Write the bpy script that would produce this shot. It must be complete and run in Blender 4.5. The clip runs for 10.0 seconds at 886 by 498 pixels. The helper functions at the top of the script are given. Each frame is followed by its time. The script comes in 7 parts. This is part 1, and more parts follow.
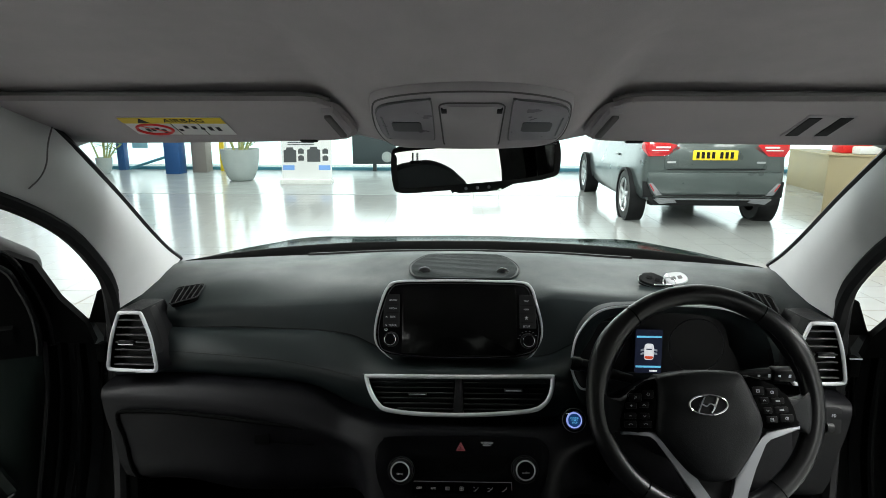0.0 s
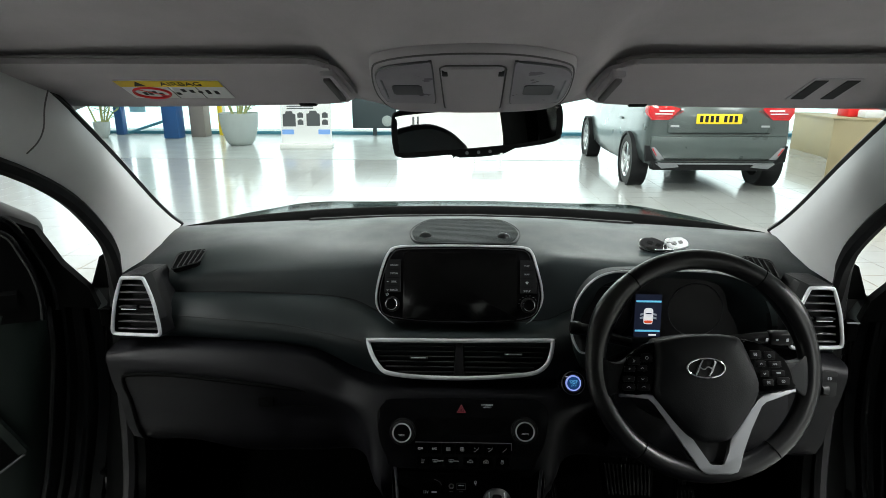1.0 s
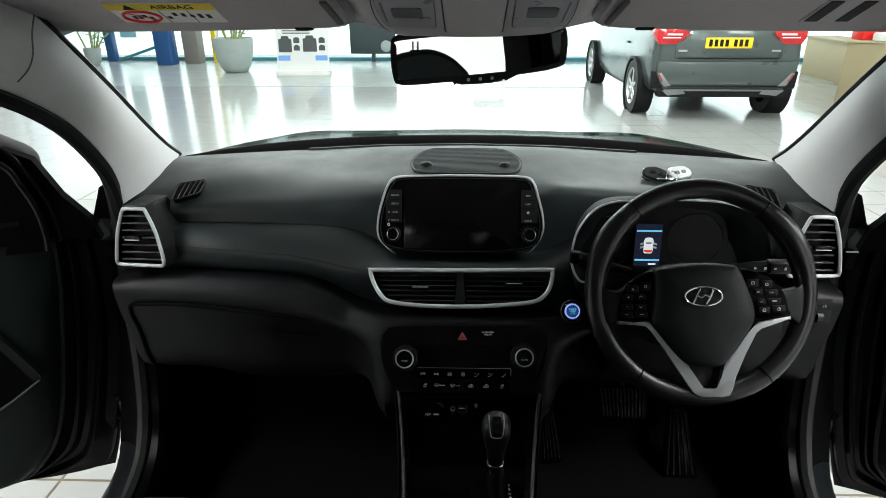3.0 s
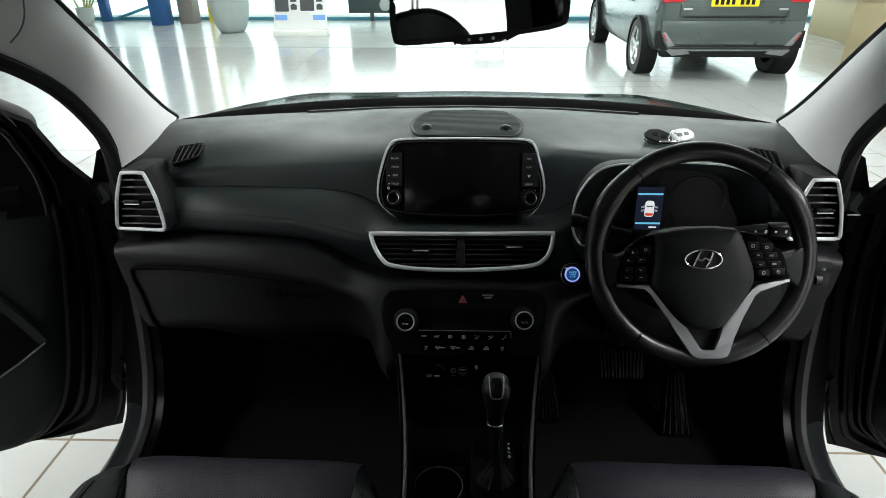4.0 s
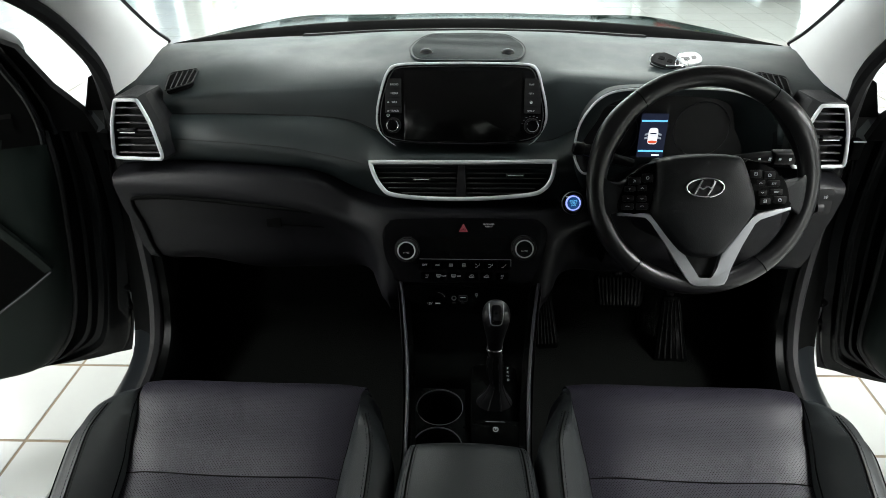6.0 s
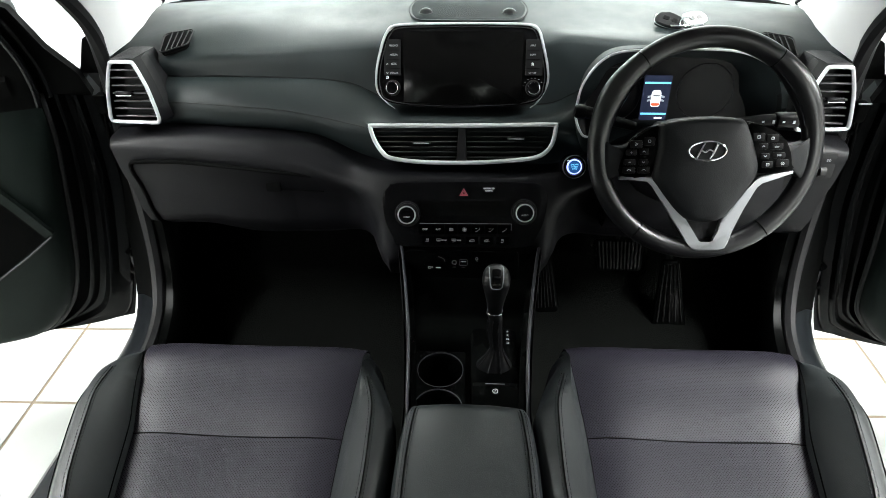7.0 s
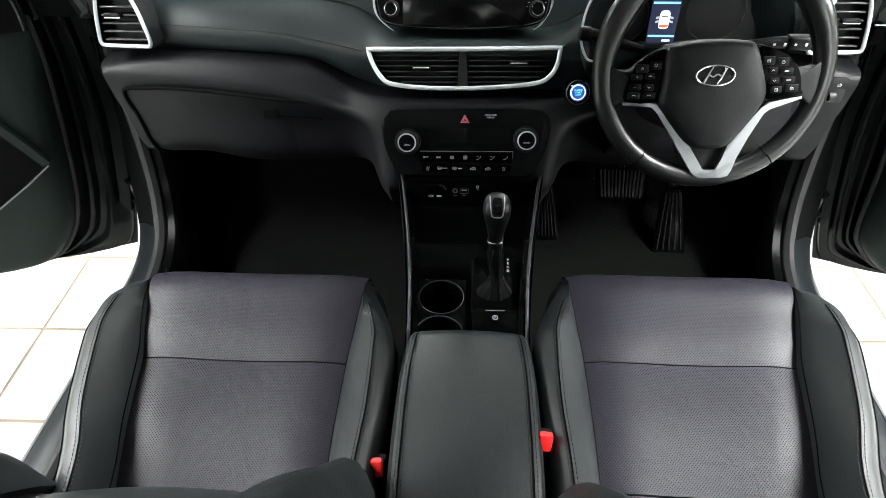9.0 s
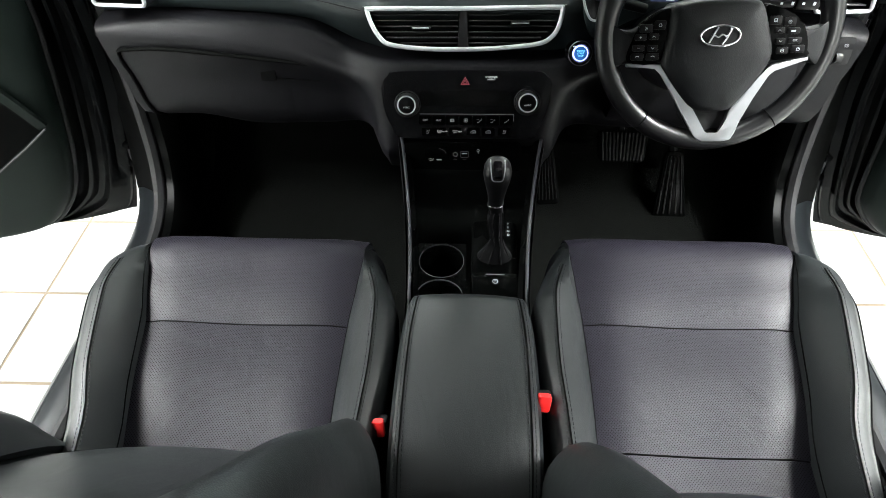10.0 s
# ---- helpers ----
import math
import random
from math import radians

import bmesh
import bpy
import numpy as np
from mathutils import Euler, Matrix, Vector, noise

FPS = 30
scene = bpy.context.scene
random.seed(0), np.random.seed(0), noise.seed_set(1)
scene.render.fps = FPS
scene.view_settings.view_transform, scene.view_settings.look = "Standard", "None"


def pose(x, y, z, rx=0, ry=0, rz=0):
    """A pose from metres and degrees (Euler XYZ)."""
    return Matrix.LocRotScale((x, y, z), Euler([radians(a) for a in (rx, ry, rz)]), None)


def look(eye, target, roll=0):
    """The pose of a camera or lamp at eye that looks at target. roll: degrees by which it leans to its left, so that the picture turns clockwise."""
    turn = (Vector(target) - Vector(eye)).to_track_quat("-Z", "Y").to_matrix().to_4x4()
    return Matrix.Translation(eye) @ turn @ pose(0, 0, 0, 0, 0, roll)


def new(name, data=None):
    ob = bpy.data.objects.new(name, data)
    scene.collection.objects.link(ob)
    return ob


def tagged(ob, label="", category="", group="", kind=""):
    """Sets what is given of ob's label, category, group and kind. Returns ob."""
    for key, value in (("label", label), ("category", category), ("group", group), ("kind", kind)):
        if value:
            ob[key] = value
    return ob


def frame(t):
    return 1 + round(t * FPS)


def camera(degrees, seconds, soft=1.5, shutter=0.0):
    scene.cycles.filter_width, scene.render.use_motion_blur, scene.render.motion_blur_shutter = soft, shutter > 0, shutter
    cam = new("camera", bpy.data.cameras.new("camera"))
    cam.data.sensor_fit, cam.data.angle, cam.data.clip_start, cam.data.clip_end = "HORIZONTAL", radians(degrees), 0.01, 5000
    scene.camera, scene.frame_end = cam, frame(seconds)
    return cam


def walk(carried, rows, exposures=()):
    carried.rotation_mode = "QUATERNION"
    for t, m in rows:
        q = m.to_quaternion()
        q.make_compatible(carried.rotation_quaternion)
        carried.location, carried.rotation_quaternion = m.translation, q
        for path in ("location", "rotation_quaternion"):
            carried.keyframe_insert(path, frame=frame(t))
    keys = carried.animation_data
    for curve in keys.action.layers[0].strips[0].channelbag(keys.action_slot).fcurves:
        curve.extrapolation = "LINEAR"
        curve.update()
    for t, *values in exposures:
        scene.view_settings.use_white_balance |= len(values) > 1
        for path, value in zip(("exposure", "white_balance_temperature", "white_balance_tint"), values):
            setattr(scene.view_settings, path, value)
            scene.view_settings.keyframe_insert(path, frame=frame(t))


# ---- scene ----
# ================= camera =================
cam = camera(72.2, 10.0, soft=0.8)
EYE = Vector((0.0, 0.0, 1.40))
# seconds, turn to the left, look up, lean to the left (degrees)
ROWS = [
    (0.0, 2.48, -13.04, 0.06), (0.5, 2.52, -14.70, 0.03), (1.0, 2.56, -16.33, 0.01), (1.5, 2.60, -17.97, -0.03),
    (2.0, 2.64, -19.61, -0.10), (2.5, 2.66, -21.23, -0.13), (4.0, 2.75, -26.34, -0.31), (4.5, 2.77, -28.01, -0.35),
    (5.0, 2.79, -29.70, -0.39), (5.5, 2.83, -31.36, -0.45), (7.0, 2.95, -36.39, -0.63), (7.5, 3.00, -38.07, -0.67),
    (8.0, 3.05, -39.76, -0.72), (8.5, 3.11, -41.45, -0.79), (9.0, 3.16, -43.12, -0.85), (9.5, 3.22, -44.81, -0.92),
    (10.0, 3.26, -46.50, -0.97),
]


def heading(yaw, pitch):
    y, p = radians(yaw), radians(pitch)
    return Vector((-math.sin(y) * math.cos(p), math.cos(y) * math.cos(p), math.sin(p)))


walk(cam, [(t, look(EYE, EYE + heading(yaw, pitch), roll)) for t, yaw, pitch, roll in ROWS],
     exposures=[(0.0, -0.24), (2.5, -0.20), (4.5, -0.20), (5.3, -0.05), (5.7, 0.10), (6.8, 0.93), (7.5, 1.33), (9.0, 1.54), (10.0, 1.58)])

# ================= world and lamps =================
world = bpy.data.worlds.new("showroom_world")
scene.world = world
world.use_nodes = True
sky = world.node_tree.nodes.new("ShaderNodeTexSky")
sky.sky_type = "NISHITA"
sky.sun_disc = False
sky.sun_elevation, sky.sun_rotation = radians(40), radians(20)
world.node_tree.nodes["Background"].inputs["Strength"].default_value = 0.15
world.node_tree.links.new(sky.outputs[0], world.node_tree.nodes["Background"].inputs["Color"])

CEILING = 3.6


def ceiling_lamp(x, y, sx, sy, watts):
    data = bpy.data.lights.new("ceiling_light", "AREA")
    data.shape, data.size, data.size_y, data.energy, data.color = "RECTANGLE", sx, sy, watts, (0.97, 1.0, 0.975)
    ob = new("lamp", data)
    ob.matrix_world = pose(x, y, CEILING - 0.09)
    return ob


# place, size and strength of the flat ceiling lights, all out of view
LAMPS = [(x, y, 1.2, 1.2, 68) for x in (-4.5, 0.0, 4.5) for y in (8.0, 11.5)] + [(x, -6.0, 1.2, 1.2, 190) for x in (-4.5, 0.0, 4.5)]
# added lamps that brighten the cabin through the doors and the dash top
LAMPS += [(-3.05, 0.3, 1.2, 2.2, 330), (3.05, 0.3, 1.2, 2.2, 540), (-6.2, 0.7, 1.2, 2.2, 420), (6.2, 0.7, 1.2, 2.2, 300)] + [(s * 1.7, 6.2, 1.2, 1.2, 125) for s in (-1, 1)] + [(s * 5.2, 3.6, 1.2, 1.2, 45) for s in (-1, 1)]
for lx, ly, lsx, lsy, power in LAMPS:
    ceiling_lamp(lx, ly, lsx, lsy, power)


# daylight through the window wall
def daylight(m, sx, sy, watts):
    data = bpy.data.lights.new("window_daylight", "AREA")
    data.shape, data.size, data.size_y, data.energy, data.color = "RECTANGLE", sx, sy, watts, (0.92, 0.99, 1.0)
    ob = new("lamp", data)
    ob.matrix_world = m
    return ob


daylight(pose(-1.0, 14.0, 1.7, -90, 0, 0), 18.0, 2.9, 250)


# ================= materials =================
def material(name, base, rough=0.5, metal=0.0, grain=0.0, grain_size=0.002, mottled=0.0, mottle_size=0.1, coat=0.0, spec=0.5, glow=0.0, vary=0.0, kind="noise"):
    m = bpy.data.materials.new(name)
    m.use_nodes = True
    nt = m.node_tree
    b = nt.nodes["Principled BSDF"]
    b.inputs["Base Color"].default_value = (*base, 1)
    b.inputs["Roughness"].default_value = rough
    b.inputs["Metallic"].default_value = metal
    b.inputs["Coat Weight"].default_value = coat
    b.inputs["Coat Roughness"].default_value = 0.05
    b.inputs["Specular IOR Level"].default_value = spec
    if glow:
        b.inputs["Emission Color"].default_value = (*base, 1)
        b.inputs["Emission Strength"].default_value = glow
    co = nt.nodes.new("ShaderNodeTexCoord")
    if mottled or vary:
        n = nt.nodes.new("ShaderNodeTexNoise")
        n.inputs["Scale"].default_value = 1 / mottle_size
        n.inputs["Detail"].default_value = 6
        nt.links.new(co.outputs["Object"], n.inputs["Vector"])
        ramp = nt.nodes.new("ShaderNodeMapRange")
        ramp.inputs["From Min"].default_value, ramp.inputs["From Max"].default_value = 0.3, 0.7
        ramp.inputs["To Min"].default_value, ramp.inputs["To Max"].default_value = 1 - mottled, 1 + mottled
        nt.links.new(n.outputs["Fac"], ramp.inputs["Value"])
        mix = nt.nodes.new("ShaderNodeVectorMath")
        mix.operation = "SCALE"
        mix.inputs[0].default_value = base
        if vary:
            info = nt.nodes.new("ShaderNodeObjectInfo")
            vr = nt.nodes.new("ShaderNodeMapRange")
            vr.inputs["To Min"].default_value, vr.inputs["To Max"].default_value = 1 - vary, 1 + vary
            nt.links.new(info.outputs["Random"], vr.inputs["Value"])
            mul = nt.nodes.new("ShaderNodeMath")
            mul.operation = "MULTIPLY"
            nt.links.new(vr.outputs[0], mul.inputs[0])
            nt.links.new(ramp.outputs[0], mul.inputs[1])
            nt.links.new(mul.outputs[0], mix.inputs["Scale"])
        else:
            nt.links.new(ramp.outputs[0], mix.inputs["Scale"])
        nt.links.new(mix.outputs[0], b.inputs["Base Color"])
        rr = nt.nodes.new("ShaderNodeMapRange")
        rr.inputs["From Min"].default_value, rr.inputs["From Max"].default_value = 0.3, 0.7
        rr.inputs["To Min"].default_value, rr.inputs["To Max"].default_value = rough * 0.88, min(1, rough * 1.12)
        nt.links.new(n.outputs["Fac"], rr.inputs["Value"])
        nt.links.new(rr.outputs[0], b.inputs["Roughness"])
    if grain:
        if kind == "noise":
            g = nt.nodes.new("ShaderNodeTexNoise")
            g.inputs["Detail"].default_value = 3
            out = g.outputs["Fac"]
        else:
            g = nt.nodes.new("ShaderNodeTexVoronoi")
            out = g.outputs["Distance"]
        g.inputs["Scale"].default_value = 1 / grain_size
        nt.links.new(co.outputs["Object"], g.inputs["Vector"])
        bump = nt.nodes.new("ShaderNodeBump")
        bump.name = "grain_bump"
        bump.inputs["Strength"].default_value = grain
        bump.inputs["Distance"].default_value = grain_size * 0.5
        nt.links.new(out, bump.inputs["Height"])
        nt.links.new(bump.outputs[0], b.inputs["Normal"])
    return m


def perforated(name, base, rough, pitch=0.0054):
    """Leather with rows of small punched holes, set staggered."""
    m = material(name, base, rough, grain=0.25, grain_size=0.0016, mottled=0.12, mottle_size=0.15, kind="cells")
    nt = m.node_tree
    b = nt.nodes["Principled BSDF"]
    co = nt.nodes["Texture Coordinate"]
    sep = nt.nodes.new("ShaderNodeSeparateXYZ")
    nt.links.new(co.outputs["Object"], sep.inputs[0])

    def wave(sock, shift):
        a = nt.nodes.new("ShaderNodeMath")
        a.operation = "MULTIPLY_ADD"
        a.inputs[1].default_value, a.inputs[2].default_value = 2 * math.pi / pitch, shift
        nt.links.new(sock, a.inputs[0])
        c = nt.nodes.new("ShaderNodeMath")
        c.operation = "COSINE"
        nt.links.new(a.outputs[0], c.inputs[0])
        return c.outputs[0]

    def calc(op, p, q):
        a = nt.nodes.new("ShaderNodeMath")
        a.operation = op
        for i, v in enumerate((p, q)):
            if isinstance(v, float):
                a.inputs[i].default_value = v
            else:
                nt.links.new(v, a.inputs[i])
        return a.outputs[0]

    # soft creases and dents of a sat-in seat
    dent = nt.nodes.new("ShaderNodeTexNoise")
    dent.inputs["Scale"].default_value, dent.inputs["Detail"].default_value, dent.inputs["Distortion"].default_value = 14, 3, 1.2
    nt.links.new(co.outputs["Object"], dent.inputs["Vector"])
    soft = nt.nodes.new("ShaderNodeBump")
    soft.inputs["Strength"].default_value, soft.inputs["Distance"].default_value = 0.12, 0.010
    nt.links.new(dent.outputs["Fac"], soft.inputs["Height"])
    nt.links.new(soft.outputs[0], nt.nodes["grain_bump"].inputs["Normal"])
    # product of cosines along both axes peaks in a staggered lattice
    hole = calc("GREATER_THAN", calc("MULTIPLY", wave(sep.outputs["X"], 0.0), wave(sep.outputs["Y"], 0.0)), 0.58)
    mix = nt.nodes.new("ShaderNodeMix")
    mix.data_type = "RGBA"
    src = b.inputs["Base Color"].links[0].from_socket
    nt.links.new(hole, mix.inputs["Factor"])
    nt.links.new(src, mix.inputs["A"])
    mix.inputs["B"].default_value = (0.004, 0.004, 0.004, 1)
    nt.links.new(mix.outputs["Result"], b.inputs["Base Color"])
    nt.links.new(calc("MULTIPLY_ADD", hole, -0.2), b.inputs["Specular IOR Level"])
    nt.nodes[-1].inputs[2].default_value = 0.19
    return m


def creased(m, scale=11.0, strength=0.16):
    """Adds soft, drawn-out creases under the grain of a leather."""
    nt = m.node_tree
    co = nt.nodes["Texture Coordinate"]
    mp = nt.nodes.new("ShaderNodeMapping")
    mp.inputs["Scale"].default_value = (2.2, 0.7, 1.2)
    mp.inputs["Rotation"].default_value = (0, 0, 0.5)
    nt.links.new(co.outputs["Object"], mp.inputs["Vector"])
    n = nt.nodes.new("ShaderNodeTexNoise")
    n.inputs["Scale"].default_value, n.inputs["Detail"].default_value, n.inputs["Distortion"].default_value = scale, 4, 1.6
    nt.links.new(mp.outputs[0], n.inputs["Vector"])
    b = nt.nodes.new("ShaderNodeBump")
    b.inputs["Strength"].default_value, b.inputs["Distance"].default_value = strength, 0.008
    nt.links.new(n.outputs["Fac"], b.inputs["Height"])
    nt.links.new(b.outputs[0], nt.nodes["grain_bump"].inputs["Normal"])
    return m


def lacquer(name, base, rough, gloss):
    """Dark paint under a clear coat that mirrors a steady share of the light."""
    m = bpy.data.materials.new(name)
    m.use_nodes = True
    nt = m.node_tree
    nt.nodes.remove(nt.nodes["Principled BSDF"])
    d = nt.nodes.new("ShaderNodeBsdfDiffuse")
    d.inputs["Color"].default_value = (*base, 1)
    g = nt.nodes.new("ShaderNodeBsdfGlossy")
    g.inputs["Roughness"].default_value = rough
    n = nt.nodes.new("ShaderNodeTexNoise")
    n.inputs["Scale"].default_value, n.inputs["Detail"].default_value = 6, 3
    b = nt.nodes.new("ShaderNodeBump")
    b.inputs["Strength"].default_value, b.inputs["Distance"].default_value = 0.05, 0.01
    nt.links.new(n.outputs["Fac"], b.inputs["Height"])
    nt.links.new(b.outputs[0], g.inputs["Normal"])
    mix = nt.nodes.new("ShaderNodeMixShader")
    mix.inputs[0].default_value = gloss
    nt.links.new(d.outputs[0], mix.inputs[1])
    nt.links.new(g.outputs[0], mix.inputs[2])
    nt.links.new(mix.outputs[0], nt.nodes["Material Output"].inputs[0])
    return m


def glass(name, tint=(1, 1, 1), rough=0.0):
    m = bpy.data.materials.new(name)
    m.use_nodes = True
    nt = m.node_tree
    nt.nodes.remove(nt.nodes["Principled BSDF"])
    t = nt.nodes.new("ShaderNodeBsdfTransparent")
    t.inputs[0].default_value = (*tint, 1)
    g = nt.nodes.new("ShaderNodeBsdfGlossy")
    g.inputs["Roughness"].default_value = rough
    lw = nt.nodes.new("ShaderNodeLayerWeight")
    lw.inputs["Blend"].default_value = 0.5
    p = nt.nodes.new("ShaderNodeMath")
    p.operation = "POWER"
    p.inputs[1].default_value = 4.0
    nt.links.new(lw.outputs["Facing"], p.inputs[0])
    f = nt.nodes.new("ShaderNodeMath")
    f.operation = "MULTIPLY_ADD"
    f.inputs[1].default_value, f.inputs[2].default_value = 0.08, 0.02
    nt.links.new(p.outputs[0], f.inputs[0])
    mix = nt.nodes.new("ShaderNodeMixShader")
    nt.links.new(f.outputs[0], mix.inputs[0])
    nt.links.new(t.outputs[0], mix.inputs[1])
    nt.links.new(g.outputs[0], mix.inputs[2])
    nt.links.new(mix.outputs[0], nt.nodes["Material Output"].inputs[0])
    return m


DASH = material("dash_soft_plastic", (0.0098, 0.0146, 0.0158), 0.46, spec=0.38, grain=0.16, grain_size=0.0016, mottled=0.12, mottle_size=0.06, kind="cells")
DASH_LOW = material("dash_hard_plastic", (0.0038, 0.0037, 0.0048), 0.48, spec=0.14, grain=0.3, grain_size=0.0014, mottled=0.1, mottle_size=0.05, kind="cells")
BLACK = material("matt_black_plastic", (0.0055, 0.0055, 0.0062), 0.55, spec=0.22, grain=0.15, grain_size=0.0015, mottled=0.15, mottle_size=0.05)
PIANO = material("piano_black", (0.003, 0.003, 0.0035), 0.24, spec=0.15, mottled=0.1, mottle_size=0.03)
SCREEN = material("dark_screen_glass", (0.002, 0.002, 0.002), 0.12, spec=0.2, mottled=0.1, mottle_size=0.05)
# satin silver lightened in colour, for trims that mirror only the dark cabin
BRIGHT = material("lightened_satin_silver", (0.68, 0.69, 0.71), 0.34, metal=0.4, grain=0.05, grain_size=0.001, mottled=0.05, mottle_size=0.05)
SATIN = material("satin_silver", (0.42, 0.43, 0.445), 0.38, metal=0.5, grain=0.05, grain_size=0.001, mottled=0.05, mottle_size=0.05)
CHROME = material("chrome", (0.75, 0.76, 0.78), 0.10, metal=1.0)
PILLAR = material("grey_pillar_plastic", (0.50, 0.505, 0.51), 0.55, grain=0.2, grain_size=0.0012, mottled=0.04, mottle_size=0.08)
LINER = material("headliner_cloth", (0.43, 0.40, 0.412), 0.9, grain=0.4, grain_size=0.0012, mottled=0.06, mottle_size=0.05)
VISOR = material("visor_vinyl", (0.39, 0.36, 0.372), 0.75, grain=0.3, grain_size=0.0015, mottled=0.05, mottle_size=0.06)
CONSOLE_GREY = material("overhead_grey_plastic", (0.38, 0.355, 0.37), 0.5, grain=0.1, grain_size=0.001, mottled=0.04, mottle_size=0.04)
LEATHER = material("black_leather", (0.0080, 0.0096, 0.0104), 0.43, spec=0.36, grain=0.22, grain_size=0.0012, mottled=0.15, mottle_size=0.12, kind="cells")
creased(LEATHER, 8.0, 0.12)
LEATHER_IN = perforated("perforated_leather", (0.0096, 0.0086, 0.0134), 0.44, 0.0044)
STITCH = material("grey_thread", (0.006, 0.006, 0.008), 0.8, spec=0.1, grain=0.3, grain_size=0.001)
WHEEL_LEATHER = material("smooth_rim_leather", (0.0046, 0.0046, 0.0052), 0.30, spec=0.42, mottled=0.02, mottle_size=0.2)
CARPET = material("black_carpet", (0.0026, 0.0028, 0.0026), 0.95, spec=0.0, grain=0.8, grain_size=0.003, mottled=0.25, mottle_size=0.02)
RUBBER = material("black_rubber", (0.008, 0.008, 0.009), 0.5, spec=0.3, grain=0.15, grain_size=0.002, mottled=0.2, mottle_size=0.03)
PAINT = material("dark_blue_grey_paint", (0.006, 0.0072, 0.0085), 0.34, metal=0.1, coat=0.15, spec=0.3, mottled=0.05, mottle_size=0.2)
HAZARD = material("hazard_red_print", (0.62, 0.10, 0.13), 0.45)
RED = material("red_plastic", (0.75, 0.02, 0.02), 0.35, mottled=0.05, mottle_size=0.01)
WHITE_PRINT = material("white_print", (0.75, 0.75, 0.75), 0.6)
BONNET = lacquer("glossy_dark_bonnet_paint", (0.004, 0.010, 0.008), 0.10, 0.22)
PRINT_DIM = material("dim_grey_print", (0.42, 0.43, 0.45), 0.6)
PRINT_LIT = material("white_key_print", (0.80, 0.81, 0.82), 0.6)
DOOR_EDGE = material("glossy_black_door_edge", (0.003, 0.0033, 0.0036), 0.22, spec=0.16, mottled=0.08, mottle_size=0.08)
# body paint again, darkened in colour for the shade on doors and wings
DOOR_DARK = material("door_shade_paint", (0.005, 0.005, 0.0065), 0.35, spec=0.16, mottled=0.1, mottle_size=0.1)
BLUE_GLOW = material("blue_button_light", (0.34, 0.42, 0.98), 0.3, glow=0.85)
BLUE_DEEP = material("deep_blue_button", (0.015, 0.08, 0.26), 0.25, glow=0.30)
CYAN_GLOW = material("display_blue_light", (0.15, 0.55, 0.85), 0.3, glow=0.8)
WHITE_GLOW = material("display_white_light", (0.85, 0.87, 0.9), 0.3, glow=0.8)
RED_GLOW = material("display_red_light", (0.8, 0.1, 0.04), 0.3, glow=0.6)
GREY_GLOW = material("display_grey_light", (0.42, 0.46, 0.52), 0.3, glow=0.35)
NAVY = material("display_dark_blue", (0.02, 0.025, 0.05), 0.2, glow=0.4)
GLASS = glass("clear_glass", (0.895, 0.95, 0.935))
TINT = glass("tinted_glass", (0.55, 0.58, 0.58))
MIRROR = material("mirror_glass", (0.9, 0.9, 0.9), 0.01, metal=1.0)
TILE = material("glazed_floor_tile", (0.335, 0.342, 0.332), 0.13, grain=0.02, grain_size=0.01, mottled=0.03, mottle_size=0.3, vary=0.025)
GROUT = material("floor_grout", (0.14, 0.108, 0.074), 0.9, grain=0.4, grain_size=0.003, mottled=0.15, mottle_size=0.05)
WALL = material("white_wall_paint", (0.78, 0.78, 0.76), 0.8, grain=0.1, grain_size=0.003, mottled=0.03, mottle_size=0.5)
OUTSIDE = material("bright_daylight", (0.92, 0.97, 1.0), 1.0, glow=1.35)
BLUE_PAINT = material("blue_paint", (0.012, 0.075, 0.23), 0.45, grain=0.05, grain_size=0.003, mottled=0.06, mottle_size=0.3)
TEAL_PAINT = material("teal_paint", (0.05, 0.22, 0.30), 0.5, mottled=0.06, mottle_size=0.3)
YELLOW = material("yellow_paint", (0.75, 0.55, 0.02), 0.5, mottled=0.04, mottle_size=0.1)
TAN = material("tan_panel", (0.34, 0.28, 0.16), 0.6, grain=0.1, grain_size=0.01, mottled=0.08, mottle_size=0.4)
GREY_POT = material("grey_fibre_pot", (0.36, 0.40, 0.39), 0.6, grain=0.2, grain_size=0.006, mottled=0.06, mottle_size=0.1)
STEM = material("pale_green_stem", (0.34, 0.36, 0.14), 0.5, mottled=0.25, mottle_size=0.05)
COLUMN_GREY = material("grey_brown_paint", (0.20, 0.18, 0.165), 0.6, grain=0.05, grain_size=0.004, mottled=0.05, mottle_size=0.3)
PALE_CYAN = material("pale_cyan_print", (0.35, 0.62, 0.70), 0.6, mottled=0.05, mottle_size=0.2)
LEAF = material("leaf_green", (0.10, 0.20, 0.06), 0.5, mottled=0.3, mottle_size=0.05)
HATCH_PAINT = material("grey_green_metallic_paint", (0.056, 0.072, 0.070), 0.30, metal=0.15, coat=0.45, mottled=0.04, mottle_size=0.2)
TYRE = material("tyre_rubber", (0.035, 0.037, 0.037), 0.8, grain=0.3, grain_size=0.005, mottled=0.15, mottle_size=0.05)
ALLOY = material("alloy_rim", (0.55, 0.56, 0.57), 0.3, metal=0.9, mottled=0.05, mottle_size=0.05)
TAIL_RED = material("red_tail_lens", (0.55, 0.01, 0.015), 0.12, coat=0.6, mottled=0.2, mottle_size=0.03)
PLATE_Y = material("yellow_plate", (0.85, 0.62, 0.01), 0.4)

